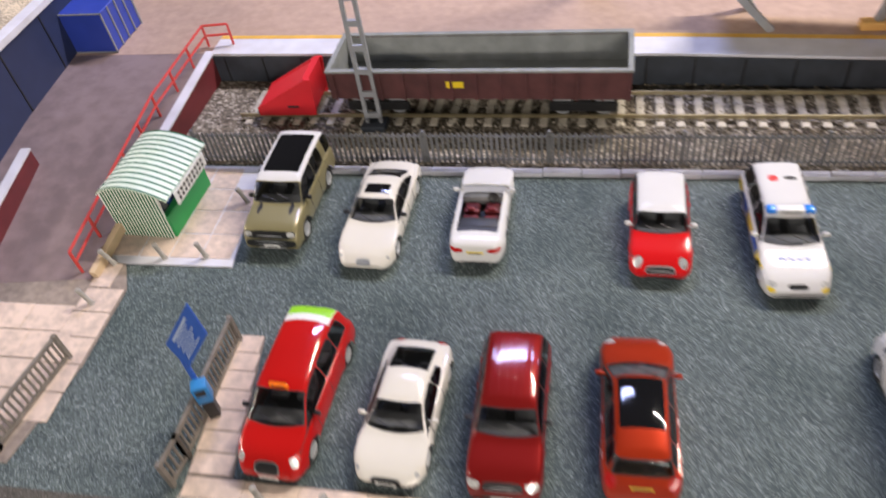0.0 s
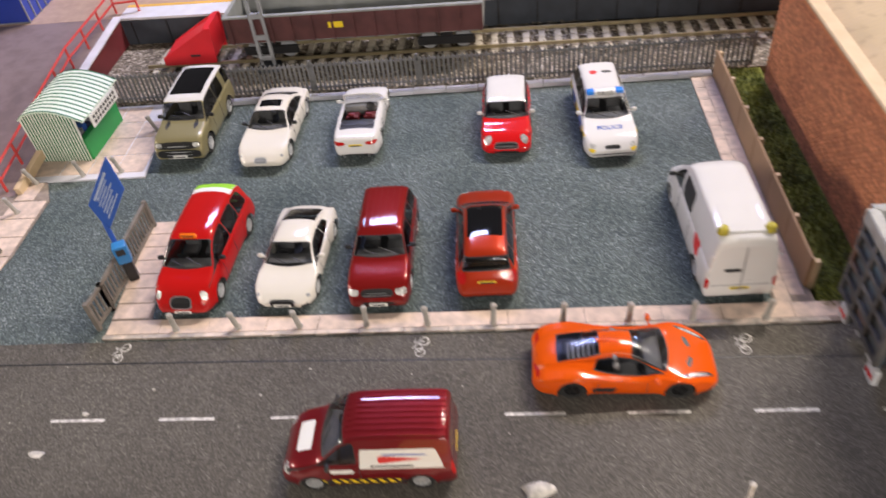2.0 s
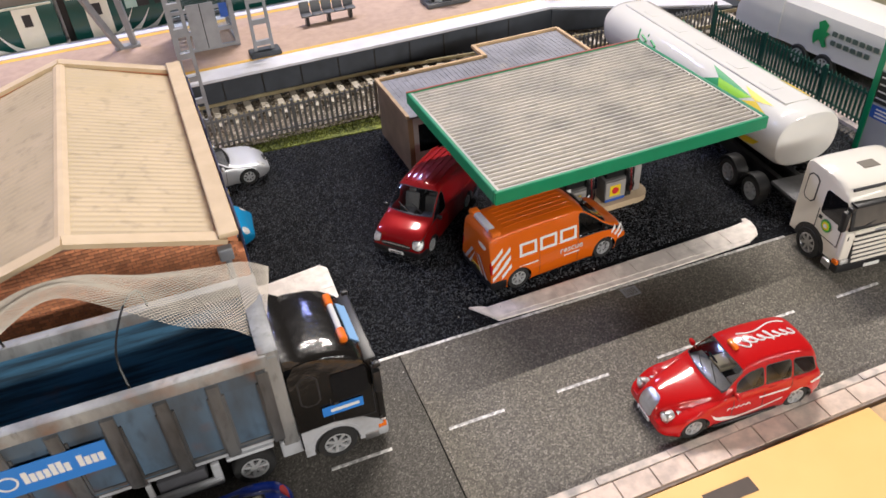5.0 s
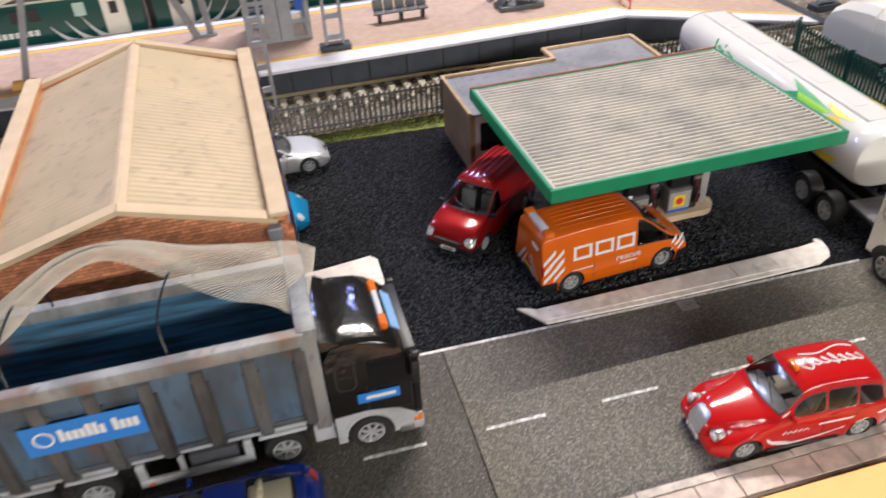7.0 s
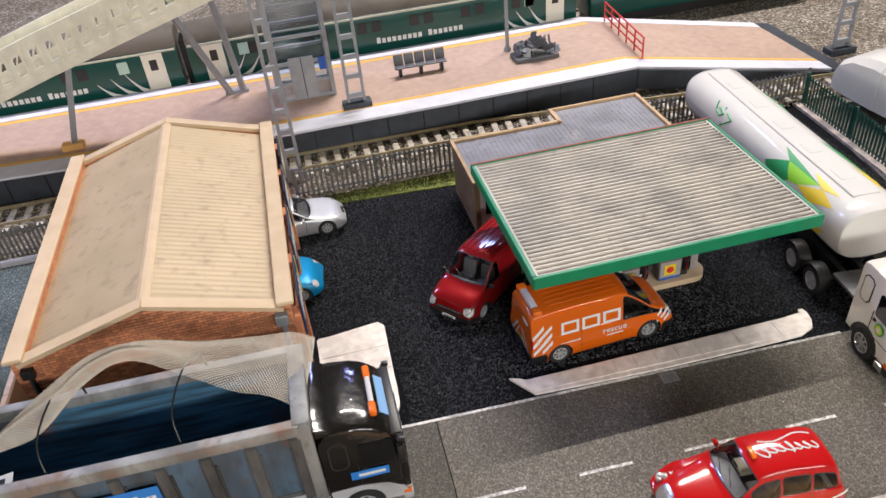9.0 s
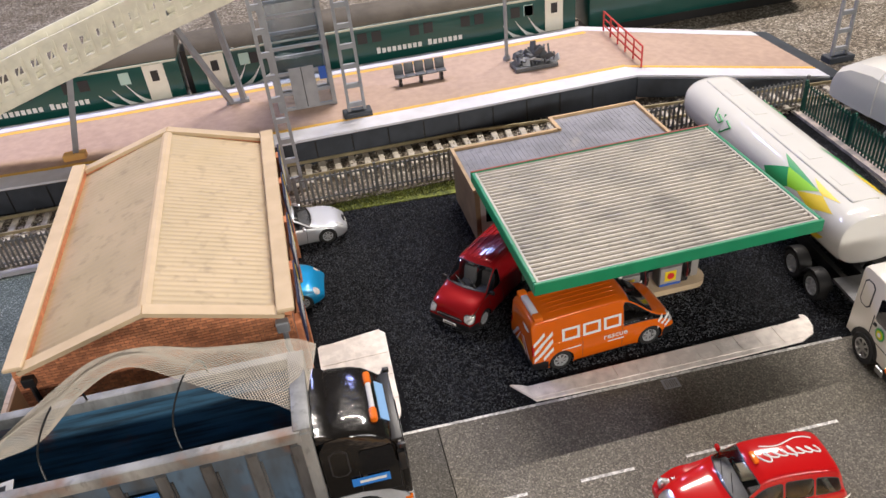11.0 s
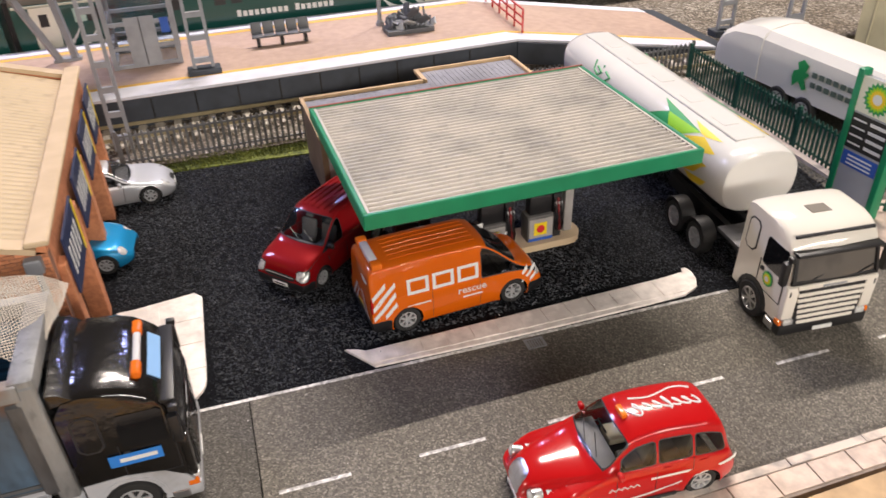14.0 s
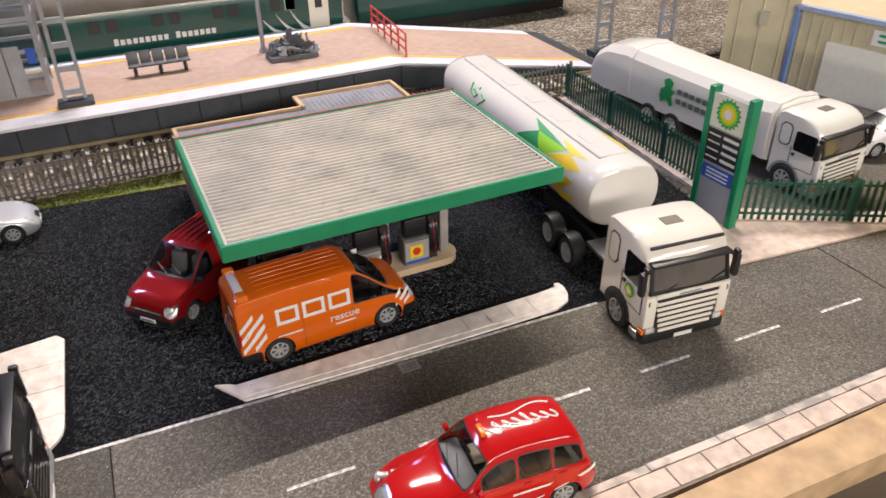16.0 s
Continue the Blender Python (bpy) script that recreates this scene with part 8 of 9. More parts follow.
def swoosh(S, sg_):
    """A white band over the front arch, down the doors and up to the tail."""
    v = []
    xs_ = np.linspace(2.75, -3.3, 50)
    for x in xs_:
        z = float(np.interp(x, (-3.3, -2.8, -1.4, -0.4, 0.5, 1.3, 1.75, 2.3, 3.2), (1.36, 1.26, 0.84, 0.62, 0.5, 0.74, 1.16, 1.2, 1.02)))
        t = float(np.interp(x, (-3.3, -2.6, -1.1, 0.2, 1.0, 1.7, 2.5, 3.2), (0.16, 0.11, 0.06, 0.12, 0.24, 0.08, 0.1, 0.24)))
        for zz in (z - t / 2, z + t / 2):
            v.append((x, sg_ * (S.side_z(x / S.L + 0.5, zz) + 0.02), zz))
    return v, [(2 * i, 2 * i + 2, 2 * i + 3, 2 * i + 1) for i in range(len(xs_) - 1)]


sp["cuts"] = lambda S: [("grille_bar", g, CHROME, "") for g in [lambda x, y, z, q=q: np.maximum.reduce([np.abs(y - q) - 0.035, 0.66 - z, z - 1.36, S.L / 2 - 0.35 - x]) for q in (-0.27, -0.135, 0, 0.135, 0.27)]] + [("grille", front_panel(S, 0.62, 1.4, 0.36), SILVER, ""), ("grille_frame", front_panel(S, 0.56, 1.46, 0.43), CHROME, "")] + [("front_bumper", front_panel(S, 0.3, 0.52, 1.3, 1.1), COKE, "")]
sp["extras"] = lambda S: [("roof_script", script(S, -2.4, -0.1, 0.42), WHITE, "white flowing script-like strokes on the roof"), ("roof_lamp", rbox(0.0, 0.2, -0.26, 0.26, S.ztop(0.51) - 0.05, S.ztop(0.51) + 0.12, 0.06), AMBER, "amber roof sign")] + [("headlight", moved(lathe([(0.19, -0.3), (0.19, 0.02), (0.15, 0.09), (0.08, 0.12), (0.01, 0.13)], 16, (0, 0, 0), (1, 0, 0)), pose(3.2, sg_ * 0.9, 1.08, 0, -8, sg_ * 10)), LENS, "") for sg_ in (-1, 1)] + [("headlight_rim", moved(lathe([(0.17, 0.0), (0.22, -0.02), (0.22, 0.05), (0.17, 0.06)], 18, (0, 0, 0), (1, 0, 0), caps=False), pose(3.2, sg_ * 0.9, 1.08, 0, -8, sg_ * 10)), CHROME, "") for sg_ in (-1, 1)] + [("door_step", rbox(-1.4, 1.3, sg_ * 1.33 - 0.06, sg_ * 1.33 + 0.06, 0.22, 0.32, 0.03, 1), INK, "") for sg_ in (-1, 1)] + [("side_stroke", join(tube([(0.95 - 0.1 * k, sg_ * (S.side_z(0.5, 1.1) + 0.01), 1.08 + 0.1 * (k % 2)) for k in range(11)], 0.022, 5)), WHITE, "white strokes on the door") for sg_ in (-1, 1)] + [("writing_bar", decal(S, [(-1.9, 1.22), (-0.4, 1.22), (-0.4, 1.31), (-1.9, 1.31)], sg_), WHITE, "white writing bar") for sg_ in (-1, 1)] + [("white_swoosh", swoosh(S, sg_), WHITE, "white curved side stripe") for sg_ in (-1, 1)]
car("taxi", "bright red rounded taxi with white side stripe", "car", spot(61.58, -8.02, 175), sp, COKE, glass=CLEARGLASS, seat_mat=CREAMSEAT)

# ---- vans at the filling station ----
sp = dict(body=dict(L=7.6, W=2.95, top=[(0, 2.85), (0.006, 3.02), (0.02, 3.14), (0.06, 3.2), (0.3, 3.26), (0.6, 3.24), (0.66, 3.12), (0.69, 2.98), (0.85, 1.98), (0.875, 1.86), (0.955, 1.66), (0.985, 1.46), (1, 1.15)],
                    hip=[(0, 1.75), (0.6, 1.75), (0.78, 1.72), (0.88, 1.62), (0.955, 1.38), (1, 1.0)], wheels=(-0.305, 0.315), r=0.58, tumble=0.13, nose=0.82, tail=0.95, rn=0.75, rt=0.3, crown=0.17, lean=(0.08, 0.02)),
          screen=(0.852, 0.685, 0.95, 0.26), sides=[(0.63, 0.95, 0, 0)], pillar=0.07, cabin=(0.6, 0.82), seats=(0.66,), seams=[(0.34, 0), (0.615, 0), (0.83, 0)], handles=(0.645,), mirror=(0.8, 1.95), mirror_mat=BLACK, plates=[(-1, 0.95, PLATEY)], bumper_top=0.86, side_glass=SMOKED, sill_line=-0.06)
sp["lamps"] = lambda S: [("headlight", blob(3.5, 1.2, 1.36, 0.32, 0.24, 0.26, 20, 4), LENS, "", None), ("tail_light", blob(-3.76, 1.36, 1.6, 0.1, 0.12, 0.35), REDLENS, "", None)]
sp["cuts"] = lambda S: [("rear_logo", back_panel(S, 2.3, 2.62, 0.4, 0.3, -0.55), WHITE, ""), ("grille", front_panel(S, 0.75, 1.1, 0.7), BLACK, "")]


def warning(S, x0, x1, z0, z1, dz, sg):
    """Diagonal bars that fill a field of the flank."""
    out = []
    for k in range(-3, 8):
        a, b = z0 + dz * k, z0 + dz * k + 0.95 * (x1 - x0)
        q0, q1 = max(0.0, (z0 - a) / (b - a)), min(1.0, (z1 - dz * 0.5 - a) / (b - a))
        if q1 - q0 > 0.12:
            xa, xb, za, zb = x0 + (x1 - x0) * q0, x0 + (x1 - x0) * q1, a + (b - a) * q0, a + (b - a) * q1
            out.append(("warning_stripe", decal(S, [(xa, za), (xb, zb), (xb, zb + dz * 0.5), (xa, za + dz * 0.5)], sg), WHITE, "white diagonal warning stripe"))
    return out


def block_logo(S, sg):
    """Three heavy square frames in a row."""
    out = []
    for x in (-2.25, -1.17, -0.09):
        a, b = (x, x + 0.92) if sg < 0 else (-x - 0.92, -x)
        for z0, z1, u, w in ((2.32, 2.45, a, b), (1.74, 1.87, a, b), (1.87, 2.32, a, a + 0.14), (1.87, 2.32, b - 0.14, b)):
            out.append(decal(S, [(u, z0), (w, z0), (w, z1), (u, z1)], sg, 0.014))
    return join(*out)


sp["extras"] = lambda S: [q for sg_ in (-1, 1) for q in warning(S, -3.7, -2.72, 0.9, 2.55, 0.44, sg_) + warning(S, 2.78, 3.45, 0.92, 1.72, 0.36, sg_)] + [("rear_stripe", slab([(-3.815, sg_ * (0.1 + 0.42 * k), 0.8), (-3.815, sg_ * (0.3 + 0.42 * k), 0.8), (-3.815, sg_ * max(0.0, 0.3 + 0.42 * k - 0.75), 1.8), (-3.815, sg_ * max(0.0, 0.1 + 0.42 * k - 0.75), 1.8)], 0.01), WHITE, "white diagonal stripe on the rear door") for k in range(1, 3) for sg_ in (-1, 1)] + [("light_bar", rbox(-3.5, -3.15, -0.75, 0.75, 3.1, 3.36, 0.08), PURE, "white roof light bar")] + [("amber_lamp", rbox(-3.55, -3.1, sg_ * 0.95 - 0.22, sg_ * 0.95 + 0.22, 3.1, 3.38, 0.08), AMBER, "amber lamp") for sg_ in (-1, 1)] + [("roof_rib", S.rib(-2.7, 0.9, y, 0.05, 0.022), RACORANGE, "") for y in (-0.75, -0.45, -0.15, 0.15, 0.45, 0.75)] + [("logo_shape", block_logo(S, sg_), WHITE, "white block logo") for sg_ in (-1, 1)] + [("writing_bar", join(box(-2.3, -1.3, sg_ * 1.485 - 0.01, sg_ * 1.485 + 0.01, 1.24, 1.3), box(0.1, 0.95, sg_ * 1.485 - 0.01, sg_ * 1.485 + 0.01, 0.99, 1.05)), WHITE, "") for sg_ in (-1, 1)]
rv, S = car("rescue_van", "orange breakdown rescue van with white warning stripes", "van", spot(59.66, 2.82, 3), sp, RACORANGE, bumper=BLACK, glass=SMOKED)
words("lettering", "rescue", 0.48, WHITE, rv, pose(0.5, -1.5, 1.36, 90, 0, 0))
words("lettering", "rescue", 0.48, WHITE, rv, pose(-0.5, 1.5, 1.36, 90, 0, 180))

sp = dict(body=dict(L=6.75, W=2.83, top=[(0, 2.4), (0.006, 2.66), (0.02, 2.8), (0.06, 2.88), (0.3, 2.94), (0.54, 2.92), (0.6, 2.8), (0.625, 2.7), (0.775, 1.84), (0.8, 1.74), (0.93, 1.54), (0.972, 1.4), (0.99, 1.25), (1, 1.02)],
                    hip=[(0, 1.6), (0.6, 1.62), (0.76, 1.6), (0.86, 1.46), (0.95, 1.2), (1, 0.95)], wheels=(-0.3, 0.315), r=0.52, tumble=0.16, nose=0.84, tail=0.93, rn=0.7, rt=0.35, crown=0.2, lean=(0.12, 0.03)),
          screen=(0.772, 0.62, 0.95, 0.22), sides=[(0.56, 0.95, 0, 0)], pillar=0.08, cabin=(0.5, 0.74), seats=(0.58,), seams=[(0.545, 0), (0.74, 0.1)], handles=(0.58,), mirror=(0.72, 1.8), mirror_mat=BLACK, plates=[(1, 0.56, PLATEW)], bumper_top=0.78)
sp["lamps"] = lambda S: [("headlight", blob(3.16, 1.14, 1.1, 0.3, 0.26, 0.2, 15, 5), LENS, "", BLACK)]
sp["cuts"] = lambda S: [("grille_slat", front_panel(S, 0.95, 0.99, 0.78), CHROME, ""), ("grille", front_panel(S, 0.8, 1.06, 0.82), BLACK, "")]
sp["extras"] = lambda S: [("roof_rib", S.rib(-3.1, 0.5, y), VANRED, "") for y in (-0.8, -0.48, -0.16, 0.16, 0.48, 0.8)]
car("small_van", "metallic red small van with ribbed roof", "van", spot(55.5, 7.95, -139), sp, VANRED, bumper=BLACK, glass=CLEARGLASS)

# ---- cars in the garage bays and the yard ----
SALOON = dict(top=[(0, 1.05), (0.015, 1.28), (0.06, 1.38), (0.13, 1.44), (0.18, 1.54), (0.28, 1.98), (0.36, 2.16), (0.46, 2.2), (0.53, 2.14), (0.57, 2.02), (0.70, 1.42), (0.735, 1.32), (0.88, 1.18), (0.96, 1.0), (1, 0.75)],
              hip=[(0, 1.0), (0.06, 1.26), (0.3, 1.38), (0.6, 1.34), (0.72, 1.28), (0.9, 1.04), (1, 0.65)], wheels=(-0.3, 0.31), r=0.52, tumble=0.45, nose=0.6, tail=0.66, rn=1.2, rt=1.0, crown=0.24, house=((0, 0.75), (0.2, 0.84), (0.4, 0.92), (1, 0.93)))
sp = dict(body=dict(L=7.0, W=2.75, **SALOON), screen=(0.70, 0.57, 0.94, 0.3), sides=[(0.22, 0.335, 0.6, 0), (0.345, 0.47, 0, 0), (0.48, 0.9, 0, 0)], back=(0.175, 0.315, 0.86), cabin=(0.28, 0.62), seams=[(0.34, 0), (0.475, 0), (0.64, 0.1)], mirror=(0.62, 1.46), plates=[(1, 0.5, PLATEW)])
sp["lamps"] = lambda S: [("headlight", blob(3.0, 0.95, 0.98, 0.5, 0.2, 0.14, 36, 2.4), LENS, "", None)]
sp["cuts"] = lambda S: [("grille", front_panel(S, 0.62, 0.88, 0.4), BLACK, ""), ("lower_intake", front_panel(S, 0.34, 0.46, 0.9), INK, "")]
car("saloon_car", "silver saloon car half out of a garage bay", "car", spot(45.5, 17.45, 2), sp, SILVERCAR)
HATCH = dict(top=[(0, 1.3), (0.012, 1.55), (0.04, 1.8), (0.1, 2.08), (0.18, 2.2), (0.35, 2.26), (0.5, 2.2), (0.57, 2.06), (0.73, 1.5), (0.77, 1.42), (0.9, 1.22), (0.965, 1.02), (1, 0.75)],
             hip=[(0, 1.2), (0.07, 1.42), (0.3, 1.42), (0.6, 1.38), (0.74, 1.34), (0.9, 1.06), (1, 0.68)], wheels=(-0.3, 0.31), tumble=0.4, nose=0.6, tail=0.74, rn=1.3, rt=0.8, crown=0.24, house=((0, 0.84), (0.2, 0.9), (0.5, 0.93), (1, 0.93)))
sp = dict(body=dict(L=6.2, W=2.75, r=0.5, **HATCH), screen=(0.73, 0.59, 0.94, 0.3), sides=[(0.12, 0.36, 0.4, 0), (0.38, 0.9, 0, 0)], hatch=(1.55, 2.0, 0.74, 0.13), cabin=(0.3, 0.66), seams=[(0.37, 0), (0.66, 0.1)], mirror=(0.64, 1.5))
sp["lamps"] = lambda S: [("headlight", blob(2.6, 0.95, 0.98, 0.5, 0.2, 0.16, 36, 2.4), LENS, "", None)]
sp["cuts"] = lambda S: [("grille", front_panel(S, 0.45, 0.7, 0.6), BLACK, "")]
car("hatchback", "metallic cyan blue hatchback nosing out of a bay", "car", spot(43.9, 11.6, -6), sp, CYAN)
sp = dict(body=dict(L=6.8, W=2.8, r=0.52, **HATCH), screen=(0.73, 0.59, 0.94, 0.3), sides=[(0.1, 0.22, 0.4, 0), (0.235, 0.42, 0, 0), (0.435, 0.9, 0, 0)], hatch=(1.55, 2.0, 0.74, 0.13), cabin=(0.3, 0.66), seams=[(0.235, 0), (0.43, 0), (0.66, 0.1)], mirror=(0.65, 1.5))
sp["lamps"] = lambda S: [("headlight", blob(2.9, 0.98, 1.0, 0.5, 0.22, 0.17, 36, 2.4), LENS, "", None)]
sp["cuts"] = lambda S: [("grille", front_panel(S, 0.5, 0.78, 0.5), BLACK, "")]
car("hatchback", "white hatchback parked in the yard", "car", spot(96.6, 4.6, 172), sp, PURE)


# ---- lorries ----
def lorry_wheel(root, x, y, r=0.78, w=0.5, rim=SILVER):
    wheel(root, x, y, r, w, rim)


def cab(root, x0, x1, W, H, body_mat, lower_mat, low=0.75, trim=BLACK, drop=0.0, skirted=True, hatch=True):
    """A flat-fronted lorry cab whose front faces +x."""
    hw = W / 2
    zw0, zw1 = low + (H - low) * 0.5, H - 0.88 - drop * 0.5
    side = [(x0, low), (x1 - 0.06, low), (x1, low + 0.3), (x1 - 0.02, zw0), (x1 - 0.1, zw0 + (zw1 - zw0) * 0.4), (x1 - 0.26, zw1), (x1 - 0.42, zw1 + 0.3), (x1 - 0.62, H - 0.3 - drop * 0.7), (x1 - 0.95, H - 0.12 - drop * 0.5), (x1 - 1.4, H - drop * 0.3), (x0 + 0.9, H), (x0 + 0.35, H - drop * 0.2), (x0 + 0.05, H - 0.12 - drop), (x0, H - 0.35 - drop)]
    folds = ((-1.0, 0.12), (-0.965, 0.04), (-0.88, 0.012), (-0.5, 0.0), (0.0, -0.02), (0.5, 0.0), (0.88, 0.012), (0.965, 0.04), (1.0, 0.12))

    def skin(f, x, z):
        d = float(np.interp(f, [q[0] for q in folds], [q[1] for q in folds]))
        return (x0 + (x - x0) * (1 - d), f * hw * (1 - 0.035 * max(0, z - zw0) / (H - zw0)), low + (z - low) * (1 - 0.035 * abs(f) ** 8))

    solid("cab_body", rings([[skin(f, x, z) for x, z in side] for f, d in folds]), body_mat, root, smooth=38)
    fs = (-0.86, -0.7, -0.5, -0.25, 0.0, 0.25, 0.5, 0.7, 0.86)
    glass = [[skin(f, x + 0.025, z) for x, z in ((x1 - 0.015, zw0 + 0.02), (x1 - 0.1, zw0 + (zw1 - zw0) * 0.4), (x1 - 0.24, zw1 - 0.02))] for f in fs]
    solid("windscreen", ([p for c in glass for p in c], [(3 * i + k, 3 * i + k + 1, 3 * i + k + 4, 3 * i + k + 3) for i in range(len(fs) - 1) for k in (0, 1)]), WINDSHIELD, root, smooth=60)
    solid("windscreen_surround", join(rbox(x1 - 0.08, x1 + 0.05, -hw * 0.95, hw * 0.95, zw0 - 0.14, zw0 + 0.03, 0.03, 1), *[bar((x1 - 0.0, sg_ * hw * 0.9, zw0), (x1 - 0.26, sg_ * hw * 0.87, zw1), 0.12) for sg_ in (-1, 1)]), trim, root)
    solid("sun_visor", join(rbox(x1 - 0.42, x1 + 0.02, -hw * 0.93, hw * 0.93, zw1 + 0.0, zw1 + 0.13, 0.05)), trim, root, smooth=40)
    for y in (-0.5, 0.5):
        solid("wiper", bar((x1 + 0.03, y * hw, zw0 + 0.05), (x1 - 0.05, y * hw + 0.7, zw0 + 0.3), 0.04), INK, root)
    for sg_ in (-1, 1):
        y = sg_ * hw * 0.995
        k = 0.035 * hw / (H - zw0) * sg_

        def pane(name, a, b, z0, z1, out, mt, r=0.1):
            pts = [(a + r, z0), (b - r, z0), (b, z0 + r), (b, z1 - r), (b - r, z1), (a + r, z1), (a, z1 - r), (a, z0 + r)]
            return solid(name, rings([[(px, y - k * max(0, pz - zw0) + sg_ * o, pz) for px, pz in pts] for o in (-0.03, out)]), mt, root)

        pane("side_window", x1 - 1.72, x1 - 0.42, zw0 - 0.12, zw1 + 0.02, 0.022, BLACKGLASS)
        pane("window_frame", x0 + 0.28, x0 + 1.02, zw0 - 0.05, zw1 + 0.25, 0.016, INK, 0.18)
        pane("rear_side_panel", x0 + 0.34, x0 + 0.96, zw0 + 0.01, zw1 + 0.19, 0.026, body_mat, 0.16)
        solid("door_seam", join(box(x1 - 1.9, x1 - 0.3, y - 0.015, y + 0.015, low + 0.75, low + 0.78), box(x1 - 1.86, x1 - 1.83, y - 0.015, y + 0.015, low + 0.1, zw0), box(x1 - 0.32, x1 - 0.29, y - 0.015, y + 0.015, low + 0.75, zw0)), INK, root)
        solid("door_handle", rbox(x1 - 1.75, x1 - 1.55, y - 0.04, y + 0.04, zw0 - 0.45, zw0 - 0.28, 0.02, 1), INK, root)
        solid("door_mirror", join(rbox(x1 - 0.28, x1 + 0.02, sg_ * (hw + 0.2) - 0.13, sg_ * (hw + 0.2) + 0.13, zw0 - 0.1, zw1 - 0.15, 0.07), bar((x1 - 0.2, sg_ * (hw - 0.1), zw1 - 0.1), (x1 - 0.15, sg_ * (hw + 0.2), zw1 - 0.2), 0.1), rbox(x1 - 0.2, x1 + 0.08, sg_ * (hw + 0.1) - 0.1, sg_ * (hw + 0.1) + 0.1, zw1 - 0.1, zw1 + 0.12, 0.05)), BLACK, root, smooth=40)
        skirt = [(x0 + 0.05, 0.5)] + [(x1 - 1.9 + 0.9 * math.cos(a), 0.78 + 0.9 * math.sin(a)) for a in np.linspace(math.pi + 0.3, -0.3, 13)] + [(x1 - 0.1, 0.42), (x1 - 0.02, 0.9), (x1 - 0.25, 1.3), (x1 - 0.85, 1.72), (x1 - 1.9, 1.9), (x0 + 0.05, 1.85)]
        if skirted:
            solid("lower_skirt", rings([[(px, sg_ * (hw + o), pz) for px, pz in skirt] for o in (-0.4, 0.012)]), lower_mat, root)
        arch = [(x1 - 1.9 + 1.0 * math.cos(a), 0.78 + 1.0 * math.sin(a)) for a in np.linspace(0, math.pi, 11)]
        inner = [(x1 - 1.9 + 0.86 * math.cos(a), 0.78 + 0.86 * math.sin(a)) for a in np.linspace(0, math.pi, 11)]
        solid("wheel_arch", rings([[(px, sg_ * (hw + o), pz) for px, pz in arch + inner[::-1]] for o in (-0.5, 0.03)]), lower_mat, root)
        solid("arch_liner", rings([[(px, sg_ * (hw + o), pz) for px, pz in inner] for o in (-0.5, 0.006)]), INK, root)
        solid("headlight", rbox(x1 - 0.14, x1 + 0.07, sg_ * hw * 0.78 - 0.28, sg_ * hw * 0.78 + 0.28, 0.78, 1.08, 0.06), LENS, root, smooth=40)
        solid("indicator", rbox(x1 - 0.3, x1 + 0.03, sg_ * (hw - 0.04) - 0.07, sg_ * (hw - 0.04) + 0.07, 0.8, 1.02, 0.04), AMBER, root)
        solid("step", rbox(x1 - 0.85, x1 - 0.3, sg_ * (hw - 0.06) - 0.1, sg_ * (hw - 0.06) + 0.1, 0.35, 0.72, 0.05), CHROME, root)
    solid("front_bumper", rbox(x1 - 0.45, x1 + 0.1, -hw, hw, 0.3, 0.86, 0.12), lower_mat, root, smooth=40)
    solid("grille_back", rbox(x1 - 0.05, x1 + 0.075, -hw * 0.72, hw * 0.72, low - 0.1, zw0 - 0.28, 0.03, 1), INK, root)
    n = 6
    dz = (zw0 - 0.42 - low + 0.04) / n
    for k in range(n):
        z = low - 0.04 + dz * k
        solid("grille_slat", rbox(x1 - 0.02, x1 + 0.11, -hw * (0.63 + 0.025 * k), hw * (0.63 + 0.025 * k), z, z + dz * 0.64, 0.03, 1), body_mat, root, smooth=40)
    for sg_ in (-1, 1):
        solid("corner_deflector", rbox(x1 - 0.2, x1 + 0.07, sg_ * hw * 0.87 - 0.26, sg_ * hw * 0.87 + 0.26, low + 0.25, zw0 - 0.2, 0.08), body_mat, root, smooth=40)
        solid("deflector_slot", rbox(x1 - 0.0, x1 + 0.078, sg_ * hw * 0.93 - 0.05, sg_ * hw * 0.93 + 0.05, zw0 - 0.62, zw0 - 0.36, 0.02, 1), INK, root)
    solid("nose_panel", rbox(x1 - 0.04, x1 + 0.1, -hw * 0.8, hw * 0.8, zw0 - 0.36, zw0 - 0.14, 0.03, 1), body_mat, root, smooth=40)
    solid("badge_bar", box(x1 + 0.1, x1 + 0.112, -0.5, 0.5, zw0 - 0.3, zw0 - 0.21), GREYMETAL, root)
    if hatch:
        solid("roof_hatch", rbox((x0 + x1) / 2 - 0.45, (x0 + x1) / 2 + 0.12, -0.42, 0.42, H - 0.05, H + 0.03, 0.02, 1), mat("hatch_grey", (0.16, 0.14, 0.11), 0.5) if "hatch" not in M else M["hatch"], root)
    solid("number_plate", box(x1 + 0.1, x1 + 0.125, -0.42, 0.42, 0.4, 0.58), PLATEW, root)


# opaque pane; its beige mottling paints in reflections and the cab interior
WINDSHIELD = mat("lorry_windscreen", (0.03, 0.028, 0.026), 0.08, var=0.8, scale=60, coat=1.0, second=(0.11, 0.10, 0.088))
